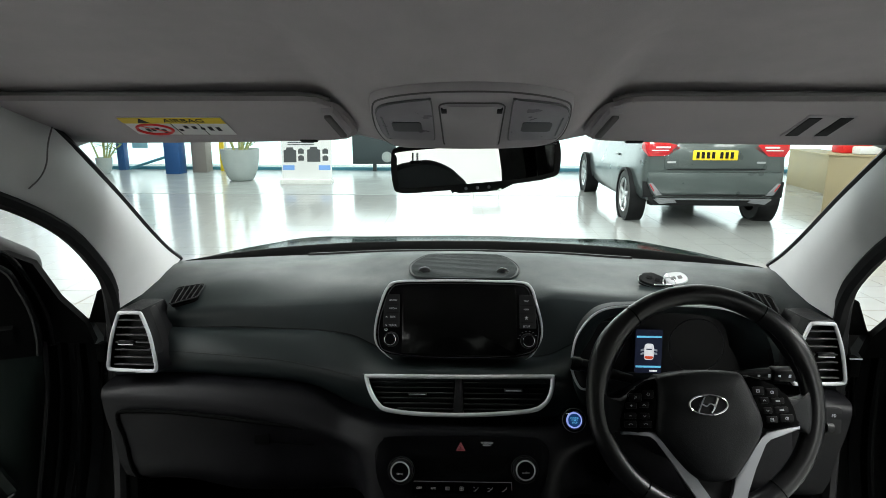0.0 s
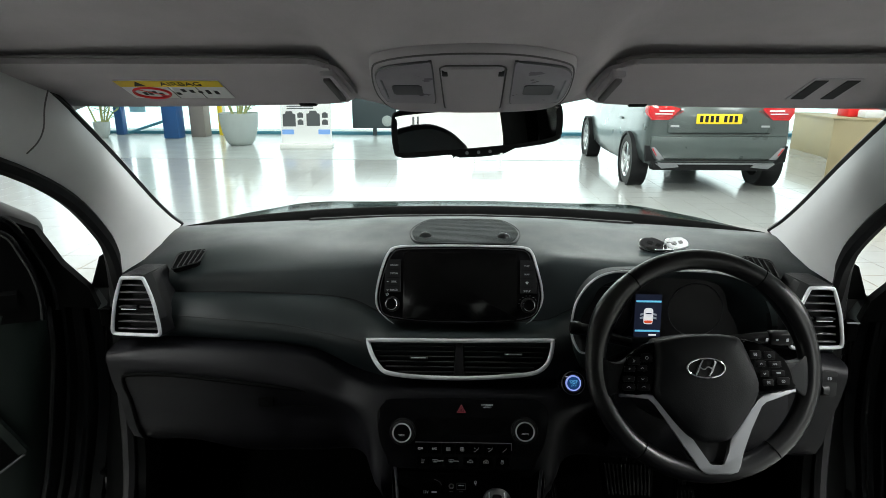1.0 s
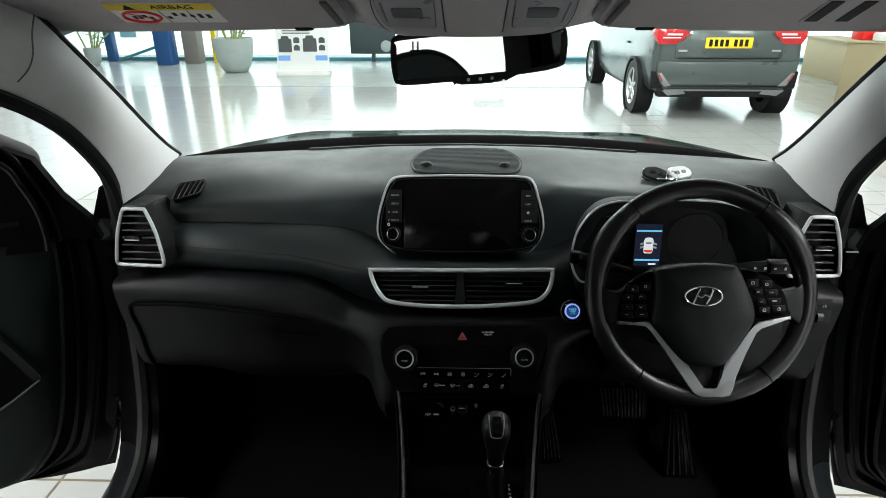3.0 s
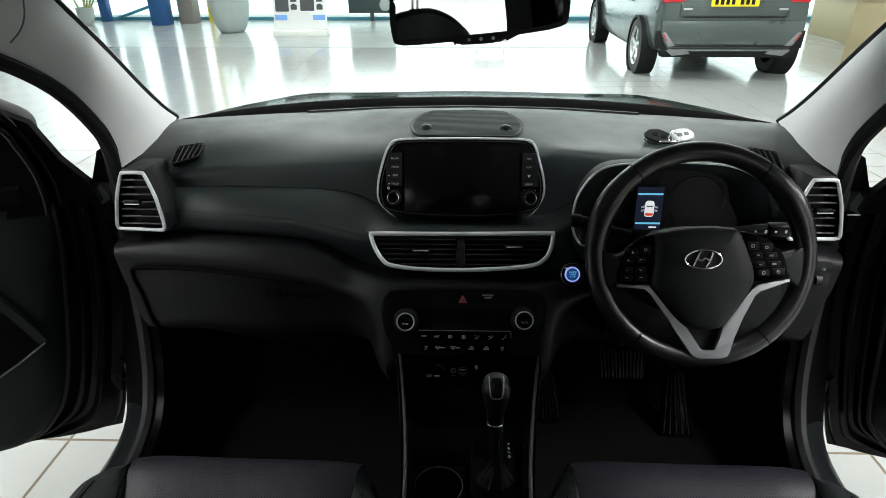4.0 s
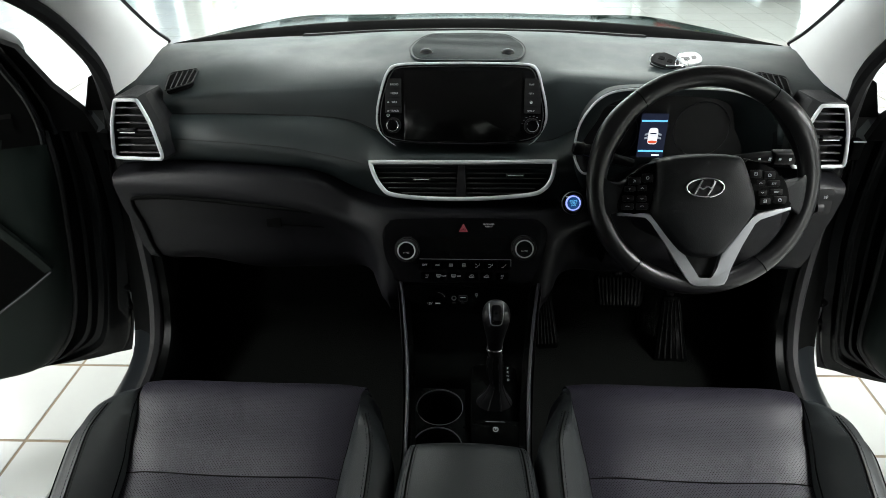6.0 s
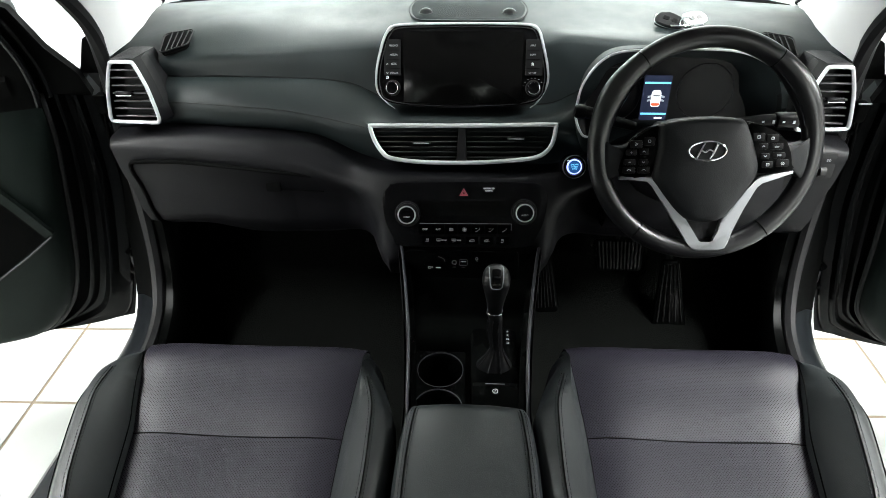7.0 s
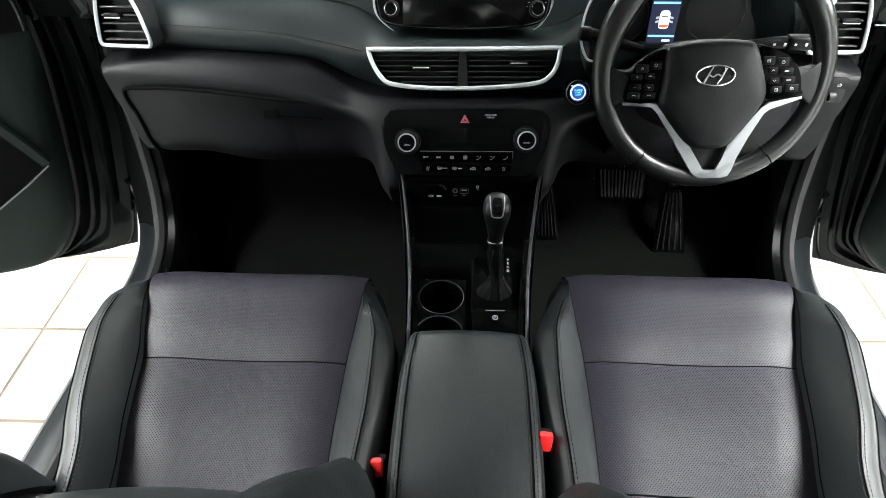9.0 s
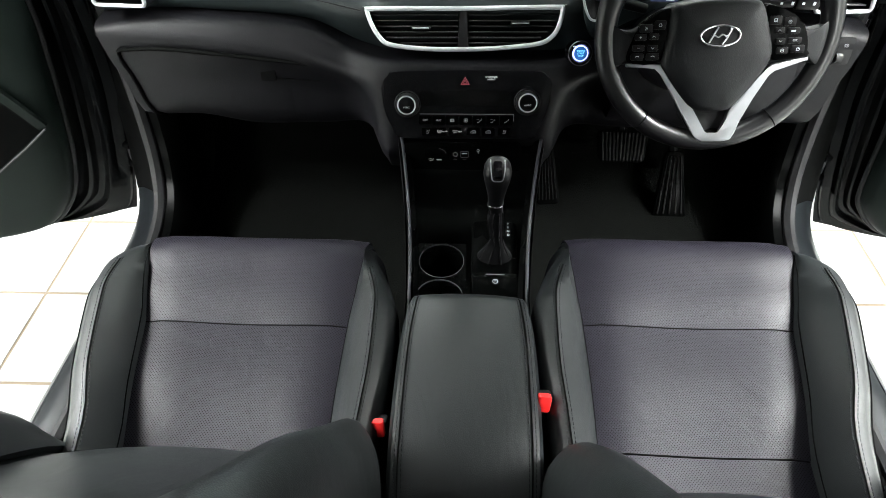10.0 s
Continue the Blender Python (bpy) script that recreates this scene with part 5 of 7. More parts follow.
part("brow", tube(B(), [p + Vector((0, -0.003, -0.002)) for p in h0[:40]], 0.0023, 6, up=(0, 1, 0)), BRIGHT, bn, "thin silver edge round the binnacle")
b = B()
loft(b, [[p + Vector((0, 0.0, 0)) for p in h3], [Vector((0.378 + (p.x - 0.378) * 0.5, 1.112, 0.92)) for p in h3]])
part("dial_face", b, BLACK, bn)
b = B()
b.faces.new([b.verts.new(v) for v in ((0.215, 1.113, 0.82), (0.54, 1.113, 0.82), (0.54, 1.113, 0.99), (0.215, 1.113, 0.99))])
part("back_panel", b, BLACK, bn)
for x, z in ((0.265, 0.953), (0.434, 0.961)):
    m = frame_at((x, 1.104, z), (1, 0, 0), (0, 0.12, 1))
    part("dial_ring", lathe(B(), [(0.0505, 0.0), (0.0515, 0.0012), (0.0525, 0.0)], m, 40), RAILM, bn, "thin dark grey dial ring")
IM = frame_at((0.344, 1.098, 0.953), (1, 0, 0), (0, 0.12, 1))
ds_ = part("trip_display", plate(B(), rounded(0.050, 0.084, 0.002, cy=-0.003), 0.002, IM), NAVY, bn, "lit trip display with a car symbol")
for y in (0.0255, -0.0325):
    part("blue_bar", box(B(), (0, y, 0.001), (0.047, 0.0034, 0.001), IM), CYAN_GLOW, ds_)
part("caption_bar", box(B(), (0.010, -0.0405, 0.001), (0.014, 0.0028, 0.001), IM), WHITE_GLOW, ds_)
CS = IM @ Matrix.Translation((0.0005, -0.0035, 0.0015))
part("car_symbol", plate(B(), smooth2d([(-0.0080, -0.0135), (-0.0086, 0.002), (-0.0086, 0.009), (-0.0065, 0.0145), (0.0, 0.0158), (0.0065, 0.0145), (0.0086, 0.009), (0.0086, 0.002), (0.0080, -0.0135), (0.0, -0.0155)], 4), 0.0008, CS), WHITE_GLOW, ds_)
part("windscreen_line", plate(B(), [(-0.0062, 0.0065), (0.0062, 0.0065), (0.0050, 0.0040), (-0.0050, 0.0040)][::-1], 0.0004, CS @ Matrix.Translation((0, 0, 0.0006))), NAVY, ds_)
for q in (-1, 1):
    for y in (0.0035, -0.0035):
        wing = [(q * 0.0092, y + 0.0030), (q * 0.0155, y + 0.0008), (q * 0.0155, y - 0.0026), (q * 0.0092, y - 0.0012)]
        part("door_symbol", plate(B(), wing[::-q], 0.0008, CS), GREY_GLOW, ds_)
part("tailgate_symbol", plate(B(), smooth2d([(-0.0078, -0.0090), (0.0, -0.0082), (0.0078, -0.0090), (0.0066, -0.0128), (0.0, -0.0138), (-0.0066, -0.0128)][::-1], 4), 0.0004, CS @ Matrix.Translation((0, 0, 0.0006))), RED_GLOW, ds_)

# switch panel at the dash end
SW = frame_at((0.680, 1.0580, 0.834), (1, 0.05, 0), (0, 0.15, 0.95))
sw = part("switch_panel", plate(B(), rounded(0.032, 0.050, 0.005), 0.012, SW, 0.001), BLACK, dash, "small dimmer and headlamp switch panel")
part("thumb_wheel", lathe(B(), [(0.0, -0.006), (0.010, -0.006), (0.010, 0.006), (0, 0.006)], SW @ Matrix.Translation((-0.006, -0.012, -0.004)) @ pose(0, 0, 0, 0, 90, 0), 16), RUBBER, sw)
sign("symbol", [arc(0.1, 0, 0.4, -90, 90, 6) + [(0.1, -0.4)], [(-0.2, 0.3), (-0.6, 0.3)], [(-0.2, 0), (-0.6, 0)], [(-0.2, -0.3), (-0.6, -0.3)]], 0.0068, 0.0007, SW @ Matrix.Translation((0.001, 0.011, 0.0006)), PRINT_DIM, sw)
# ================= steering wheel =================
sw_ = thing("steering_wheel", "black leather steering wheel with silver lower spokes and buttons", "steering wheel", at=(0, 0, 0))
WM = frame_at((0.3645, 0.868, 0.966), (1, 0, 0.03), (0.02, 0.392, 0.92))


def wloc(x, y, z=0.0):
    return WM @ Vector((x, y, z))


R = 0.1628
ring = [wloc(R * math.sin(a) - 0.002, R * math.cos(a), -0.004) for a in np.linspace(0, 2 * math.pi, 192, endpoint=False)]
thick = []
for i in range(192):
    a = 360 * i / 192
    g = max(math.exp(-((a - 60) / 15) ** 2), math.exp(-((a - 300) / 15) ** 2))
    thick.append(1.0 + 0.26 * g)
part("rim", sweep(B(), ring, circle(0.0158, 0.0148, 24), True, up=WM.to_3x3() @ Vector((0, 0, 1)), taper=thick), WHEEL_LEATHER, sw_, "worn smooth leather rim")
for a in (37, 323, 143, 217):
    t = radians(a)
    c = wloc(R * math.sin(t) - 0.002, R * math.cos(t), -0.004)
    m = WM.copy()
    m.translation = c
    m = m @ pose(0, 0, 0, 0, 0, -a) @ pose(0, 0, 0, 0, 90, 0)
    part("rim_joint", lathe(B(), [(0.0160, -0.0008), (0.0170, 0.0), (0.0160, 0.0008)], m, 18), DEEP, sw_)
# stitching inside the thumb grips
for q in (-1, 1):
    part("stitching", tube(B(), [wloc(q * (R - 0.0165) * math.sin(radians(a)) - 0.002, (R - 0.0165) * math.cos(radians(a)), 0.006) for a in range(42, 82, 4)], 0.0007, 5, smooth=2), STITCH, sw_)
# spokes behind the pods, flowing out into the rim
for q in (-1, 1):
    arm = [(0.060, 0.034), (0.098, 0.022), (0.122, 0.004), (0.146, 0.006), (0.158, 0.012), (0.158, -0.036), (0.150, -0.052), (0.132, -0.045), (0.080, -0.048), (0.060, -0.040)]
    ao = [(x * q - 0.003, y) for x, y in smooth2d(arm, 4)]
    b = B()
    loft(b, [[wloc(0.112 * q + (x - 0.112 * q) * k, -0.018 + (y + 0.018) * k, z) for x, y in (ao if q > 0 else ao[::-1])] for k, z in ((1.0, -0.012), (1.0, 0.000), (0.97, 0.005), (0.90, 0.008), (0.70, 0.0098), (0.30, 0.0105))], closed=True, caps=True)
    part("spoke", b, HUBM, sw_, "black leather side spoke")
hub = [(-0.076, 0.034), (-0.058, 0.041), (-0.036, 0.0445), (0.0, 0.0462), (0.036, 0.0435), (0.052, 0.037), (0.066, 0.004), (0.0745, -0.024), (0.0740, -0.042), (0.0620, -0.067), (0.042, -0.095), (0.027, -0.111), (0.010, -0.116), (-0.012, -0.116), (-0.028, -0.111), (-0.046, -0.095), (-0.074, -0.059), (-0.0835, -0.042), (-0.0780, -0.004)]
ho = smooth2d(hub, 4)
b = B()
rows = []
for k, z in ((0.99, -0.030), (1.0, 0.008), (0.99, 0.014), (0.95, 0.0205), (0.86, 0.025), (0.6, 0.029), (0.25, 0.031)):
    rows.append([wloc(x * k, (y + 0.03) * k - 0.03, z) for x, y in ho])
loft(b, rows, closed=True)
b.verts.ensure_lookup_table()
b.faces.new([b.verts[i] for i in range(len(b.verts) - len(ho), len(b.verts))])
part("hub", b, HUBM, sw_, "padded hub cover")
part("hub_carrier", plate(B(), smooth2d([(-0.05, -0.06), (0.05, -0.06), (0.042, -0.115), (0.034, -0.150), (0.012, -0.160), (-0.006, -0.160), (-0.022, -0.150), (-0.042, -0.115)], 4), 0.02, WM @ Matrix.Translation((0, 0, -0.004)), 0.003), BLACK, sw_)
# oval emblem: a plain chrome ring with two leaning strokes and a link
EM = WM @ Matrix.Translation((-0.0086, -0.0042, 0.0305))
em = [EM @ Vector((0.0275 * math.cos(a), 0.0142 * math.sin(a), 0.001)) for a in np.linspace(0, 2 * math.pi, 40, endpoint=False)]
part("emblem", tube(B(), em, 0.0018, 8, True, up=WM.to_3x3() @ Vector((0, 0, 1))), CHROME, sw_, "chrome oval emblem")
b = B()
for q in (-1, 1):
    tube(b, [EM @ Vector((q * x, q * y, 0.001)) for x, y in ((-0.0150, -0.0098), (-0.0118, -0.0030), (-0.0085, 0.0045), (-0.0040, 0.0118))], 0.0022, 6, smooth=4, up=WM.to_3x3() @ Vector((0, 0, 1)), taper=[1.0, 1.1, 1.1, 0.7])
tube(b, [EM @ Vector(v) for v in ((-0.0095, 0.0015, 0.001), (-0.003, -0.0018, 0.001), (0.003, 0.0018, 0.001), (0.0095, -0.0015, 0.001))], 0.0019, 6, smooth=4, up=WM.to_3x3() @ Vector((0, 0, 1)))
part("emblem_bar", b, CHROME, sw_)
text("lettering", "AIRBAG", 0.0075, WM @ Matrix.Translation((-0.008, -0.044, 0.0294)), PIANO, sw_)


def pod(out, keys):
    p = part("button_pod", plate(B(), smooth2d(out, 4), 0.02, WM @ Matrix.Translation((0, 0, 0.013)), 0.003), TRAY, sw_, "gloss black button pod")
    for x, y, w, h_, lines in keys:
        m = WM @ Matrix.Translation((x, y, 0.0142))
        part("button", plate(B(), rounded(w, h_, 0.0025), 0.004, m, 0.0008), KEYM, p)
        sign("symbol", lines, 0.0050, 0.0006, m @ Matrix.Translation((0, 0, 0.0002)), PRINT_DIM, p)


UP, DOWN = [[(-0.4, -0.2), (0, 0.2), (0.4, -0.2)]], [[(-0.4, 0.2), (0, -0.2), (0.4, 0.2)]]
HANDSET = [arc(0, -0.5, 0.7, 40, 140, 6)]
TALK = [[(-0.3, 0.45), (0.0, 0.1), (-0.2, -0.1), (-0.3, -0.45)], [(0.1, -0.4), (0.3, 0.2)]]
HEX = [[(0.45 * math.cos(a), 0.45 * math.sin(a)) for a in [k * math.pi / 3 for k in range(7)]]]
BAR = [[(-0.6, 0.15), (0.6, 0.15)], [(-0.6, -0.15), (0.6, -0.15)]]
SQUARE = [[(-0.4, -0.4), (0.4, -0.4), (0.4, 0.4), (-0.4, 0.4), (-0.4, -0.4)], [(-0.2, 0), (0.2, 0)]]
DIAL = [arc(0, -0.1, 0.45, -20, 200, 8), [(0, -0.1), (0.25, 0.2)], [(-0.4, -0.45), (0.4, -0.45)]]
PLUS, MINUS = [[(-0.3, 0), (0.3, 0)], [(0, -0.3), (0, 0.3)]], [[(-0.3, 0), (0.3, 0)]]
pod([(-0.1320, -0.0410), (-0.1270, -0.0080), (-0.1165, 0.0100), (-0.0965, 0.0250), (-0.0800, 0.0330), (-0.0775, 0.0280), (-0.0805, -0.0080), (-0.0850, -0.0420)],
    [(-0.1095, 0.0062, 0.019, 0.012, TALK), (-0.0900, 0.0105, 0.017, 0.013, HEX), (-0.1165, -0.0060, 0.017, 0.009, PLUS), (-0.1185, -0.0210, 0.018, 0.009, MINUS),
     (-0.0975, -0.0050, 0.015, 0.009, UP), (-0.0975, -0.0215, 0.015, 0.009, DOWN), (-0.1190, -0.0335, 0.019, 0.010, HANDSET), (-0.0965, -0.0335, 0.019, 0.010, HANDSET)])
pod([(0.0560, 0.0335), (0.0835, 0.0285), (0.1084, 0.0145), (0.1215, -0.0080), (0.1258, -0.0325), (0.1230, -0.0350), (0.0795, -0.0410), (0.0745, -0.0215)],
    [(0.0724, 0.0145, 0.018, 0.012, SQUARE), (0.0930, 0.0125, 0.018, 0.012, DIAL), (0.0805, 0.0005, 0.014, 0.009, UP), (0.1000, -0.0005, 0.020, 0.009, BAR),
     (0.0842, -0.0145, 0.014, 0.009, DOWN), (0.1045, -0.0135, 0.020, 0.009, BAR), (0.0890, -0.0275, 0.017, 0.010, SQUARE), (0.1110, -0.0255, 0.020, 0.011, DIAL)])
outline = [(-0.1325, -0.0437), (-0.1325, -0.0486), (-0.0900, -0.0496), (-0.0815, -0.0573), (-0.0630, -0.086), (-0.0455, -0.1133), (-0.0190, -0.1541), (-0.0140, -0.1600), (-0.0060, -0.1625), (0.0270, -0.1622), (0.0370, -0.1590), (0.0415, -0.1500), (0.0460, -0.1308), (0.0600, -0.097), (0.0760, -0.0616), (0.0843, -0.0545), (0.1297, -0.0422), (0.1297, -0.0370),
           (0.0815, -0.0455), (0.0732, -0.0530), (0.0470, -0.0860), (0.0290, -0.1080), (0.0245, -0.1307), (0.0185, -0.1480), (0.0150, -0.1500), (-0.0010, -0.1500), (-0.0050, -0.1480), (-0.0141, -0.1308), (-0.0290, -0.1080), (-0.0490, -0.0860), (-0.0700, -0.0580), (-0.0810, -0.0447)]
part("silver_spoke", plate(B(), outline, 0.010, WM @ Matrix.Translation((0, 0, 0.0125)), 0.0018, 2), SPOKE, sw_, "satin silver lower spokes")
# column and stalks
b = B()
loft(b, [[wloc(r * math.cos(a), r * 0.9 * math.sin(a) - 0.045, z) for a in np.linspace(0, 2 * math.pi, 17)[:-1]] for r, z in ((0.062, -0.02), (0.07, -0.06), (0.075, -0.20), (0.08, -0.26))], closed=True)
part("column_shroud", b, DASH_LOW, sw_, "black steering column shroud")
st = part("stalk", tube(B(), [(0.44, 0.955, 0.968), (0.48, 0.955, 0.972), (0.512, 0.955, 0.974)], 0.0095, 10, smooth=3, taper=[0.8, 1, 1.05]), KEYM, sw_, "black wiper stalk with printed symbols")
tip = part("stalk_tip", box(B(), (0.518, 0.953, 0.974), (0.040, 0.019, 0.023), None, 0.005, 3), KEYM, st)
for k in range(4):
    part("symbol", box(B(), (0.476 + k * 0.0165, 0.9415, 0.975), (0.0035, 0.001, 0.003 + 0.002 * (k % 2)), None), PRINT_DIM, st)
st = part("stalk", tube(B(), [(0.275, 0.955, 0.958), (0.235, 0.955, 0.969), (0.200, 0.955, 0.981), (0.176, 0.955, 0.985)], 0.0095, 10, smooth=3, taper=[0.8, 1, 1.05, 1.0]), KEYM, sw_, "black lamp stalk with a ribbed end")
part("stalk_tip", lathe(B(), [(0.0, 0.010), (0.009, 0.010), (0.0115, 0.006), (0.0115, -0.006), (0.010, -0.008)], Matrix.Translation((0.182, 0.955, 0.984)) @ pose(0, 0, 0, 0, -82, 0), 18), KEYM, st)
part("symbol", box(B(), (0.205, 0.9435, 0.979), (0.004, 0.001, 0.004), None), PRINT_DIM, st)
# knee panel round the column
b = B()
loft(b, [[(x, y + 0.12 * ((x - 0.365) / 0.3) ** 2 * 0.3, z) for x in np.linspace(0.27, 0.60, 13)] for y, z in ((1.06, 0.87), (1.03, 0.84), (1.015, 0.80), (1.01, 0.74), (1.03, 0.70), (1.1, 0.68))])
part("knee_panel", b, DASH_LOW, dash, "black panel under the steering column")

# ================= seats =================
def seat(s, dy, recline, label, lumbar=0.0):
    t = thing("front_seat", label, "car seat", "front seats", at=(0, 0, 0))
    S = lambda p: Vector((p[0] * s, p[1] + dy, p[2]))
    # y, panel inner x, panel outer x, panel z, inner ridge x and z, outer ridge x and z, outermost x, innermost x
    FRONT_K = [(0.640, 0.160, 0.515, 0.560, 0.154, 0.530, 0.524, 0.530, 0.530, 0.135),
               (0.690, 0.159, 0.517, 0.600, 0.155, 0.575, 0.525, 0.575, 0.538, 0.138),
               (0.704, 0.158, 0.518, 0.650, 0.156, 0.622, 0.526, 0.626, 0.544, 0.142),
               (0.692, 0.159, 0.517, 0.686, 0.158, 0.662, 0.524, 0.664, 0.549, 0.146),
               (0.660, 0.163, 0.513, 0.698, 0.160, 0.692, 0.522, 0.695, 0.556, 0.146)]
    K = [(0.615, 0.167, 0.502, 0.690, 0.148, 0.706, 0.537, 0.712, 0.570, 0.126),
         (0.570, 0.171, 0.491, 0.681, 0.135, 0.715, 0.535, 0.719, 0.569, 0.109),
         (0.532, 0.175, 0.482, 0.672, 0.129, 0.720, 0.528, 0.720, 0.562, 0.101),
         (0.432, 0.179, 0.468, 0.655, 0.126, 0.720, 0.505, 0.712, 0.538, 0.101),
         (0.350, 0.181, 0.456, 0.634, 0.131, 0.712, 0.480, 0.699, 0.514, 0.108),
         (0.212, 0.182, 0.452, 0.612, 0.135, 0.700, 0.462, 0.685, 0.492, 0.113)]
    K = FRONT_K + K
    LIFT = [0, 0, 0, 0, 0.5] + [1] * 6  # the side bolsters rise behind the front roll
    n = len(K)

    def dense(cols):
        return [list(r) for r in zip(*[spline(c, 4) for c in cols])]

    inner = [[S(p) for p in ((xe + 0.002, y - 0.02, zi - 0.20), (xe - 0.003, y, zi - 0.055), (xe, y, zi - 0.020), ((xe + xq) / 2, y, zi - 0.005), (xq, y, zi), ((xq + xi) / 2, y, (zi + z) / 2 + 0.010 * g), (xi - 0.003, y, z + 0.004 * g - 0.018 * (1 - g)), (xi, y, z - 0.012 - 0.012 * (1 - g)))] for g, (y, xi, xo, z, xq, zi, xr, zr, xm, xe) in zip(LIFT, K)]
    outer = [[S(p) for p in ((xo, y, z - 0.012 - 0.012 * (1 - g)), (xo + 0.003, y, z + 0.004 * g - 0.018 * (1 - g)), (xo + (xr - xo) * 0.55, y, z + (zr - z) * 0.72), (xr, y, zr), (xr + (xm - xr) * 0.5, y, zr - 0.004), (xm, y, zr - 0.026), (xm + 0.004, y, zr - 0.07), (xm - 0.015, y - 0.02, zr - 0.20))] for g, (y, xi, xo, z, xq, zi, xr, zr, xm, xe) in zip(LIFT, K)]
    part("inner_bolster", loft(B(), dense(list(zip(*inner)))), LEATHER, t, "smooth leather side bolster")
    part("outer_bolster", loft(B(), dense(list(zip(*outer)))), LEATHER, t, "smooth leather side bolster")

    def panel(a, b_):
        rows = []
        for k, (y, xi, xo, z, *_r) in enumerate(K[a:b_]):
            row = []
            for u in np.linspace(0, 1, 13):
                edge = 0.010 * (abs(2 * u - 1) ** 6)
                roll = 0.0035 if (b_ - a > 4 and k == b_ - a - 1) or (a and k == 0) else 0.0
                row.append(S((xi + (xo - xi) * u, y, z - edge + 0.004 - 0.010 * (1 - (2 * u - 1) ** 2) * (1 if a else 0.4 + 0.6 * (k / (b_ - a - 1)) ** 3) - roll * 0.9)))
            rows.append(row)
        return loft(B(), dense(list(zip(*rows))))

    part("seat_insert", panel(0, 8), LEATHER_IN, t, "perforated dark grey leather front insert")
    part("seat_insert", panel(7, n - 1), LEATHER_IN, t, "perforated dark grey leather rear insert")
    part("seat_insert", panel(n - 2, n), LEATHER_IN, t)
    # seams and stitching
    for k in (7, n - 2):
        y, xi, xo, z = K[k][:4]
        part("seam", tube(B(), [S((xi + (xo - xi) * u, y, z + 0.0008 - 0.010 * abs(2 * u - 1) ** 6 - 0.010 * (1 - (2 * u - 1) ** 2))) for u in np.linspace(0, 1, 13)], 0.0011, 6), DEEP, t)
    ridge_i = dense(list(zip(*[r[4:5] for r in inner[5:]])))
    ridge_o = dense(list(zip(*[r[3:4] for r in outer[5:]])))
    for rr in (ridge_i, ridge_o):
        line = [r[0] + Vector((0, 0, 0.0006)) for r in rr]
        for off in (-0.0042, 0.0042):
            part("stitching", stitches(line, off), STITCH, t, smooth=False)
        part("seam", tube(B(), [r[0] + Vector((0, 0, 0.0002)) for r in rr], 0.0010, 5), DEEP, t)
    piping = dense(list(zip(*[r[5:6] for r in outer[5:]])))
    part("piping", tube(B(), [r[0] + Vector((0.0004 * s, 0, 0.0002)) for r in piping], 0.0013, 6), DEEP, t, "dark piping along the outer bolster")
    for xe_, rows_ in ((0, inner), (-1, outer)):
        edge_line = dense(list(zip(*[[r[6]] if xe_ == 0 else [r[1]] for r in rows_[4:]])))
        part("seam", tube(B(), [r[0] for r in edge_line], 0.0011, 5), DEEP, t)
    # plinth under the cushion
    part("seat_base", box(B(), (0.33 * s, 0.40 + dy, 0.46), (0.40, 0.46, 0.19), None, 0.03, 3), BLACK, t)
    # backrest, leaning back from a hinge behind the cushion
    cx = 0.335 * s
    H = Matrix.Translation((cx, 0.300 + dy, 0.60)) @ pose(0, 0, 0, recline, 0, 0)
    rows, face = [], []
    for v, hw, bol, th in ((0.02, 0.225, 0.02, 0.10), (0.08, 0.238, 0.055, 0.12), (0.18, 0.248, 0.075, 0.13), (0.30, 0.252, 0.080, 0.13), (0.42, 0.250, 0.070, 0.12), (0.52, 0.235, 0.045, 0.11), (0.60, 0.20, 0.02, 0.09), (0.63, 0.15, 0.0, 0.06)):
        f = lumbar * math.exp(-((v - 0.10) / 0.13) ** 2)
        bol += f * 0.6
        prof = [(-hw * 0.62, f), (-hw * 0.66, f + 0.012), (-hw * 0.78, bol * 0.9), (-hw * 0.90, bol), (-hw, bol * 0.45), (-hw * 1.0, -th * 0.5), (-hw * 0.85, -th), (0.0, -th * 1.1), (hw * 0.85, -th), (hw, -th * 0.5), (hw, bol * 0.45), (hw * 0.90, bol), (hw * 0.78, bol * 0.9), (hw * 0.66, f + 0.012), (hw * 0.62, f)]
        rows.append([H @ Vector((x, d, v)) for x, d in smooth2d(prof, 3)])
        face.append([H @ Vector((hw * 0.62 * u, f + 0.004 + 0.012 * (1 - u * u), v)) for u in np.linspace(-1, 1, 9)])
    b = B()
    loft(b, [list(r) for r in zip(*[spline(c, 4) for c in zip(*rows)])], closed=True)
    back = part("backrest", b, LEATHER, t, "reclined black leather backrest")
    part("back_insert", loft(B(), [list(r) for r in zip(*[spline(c, 3) for c in zip(*face)])]), LEATHER, back)
    for q in (-1, 1):
        part("stitching", tube(B(), [H @ Vector((q * hw * 0.86, bol + 0.001, v)) for v, hw, bol in ((0.06, 0.236, 0.05), (0.18, 0.248, 0.075), (0.30, 0.252, 0.08), (0.42, 0.25, 0.07), (0.52, 0.235, 0.045))], 0.0005, 5, smooth=4), STITCH, back)
    hr = part("headrest", box(B(), (0, -0.05, 0.665), (0.26, 0.09, 0.13), H, 0.04, 4), LEATHER, t, "black leather headrest on two steel posts")
    for q in (-0.06, 0.06):
        part("post", tube(B(), [H @ Vector((q, -0.05, 0.60)), H @ Vector((q, -0.05, 0.68))], 0.006, 8, up=(0, 1, 0)), CHROME, hr)
    return t


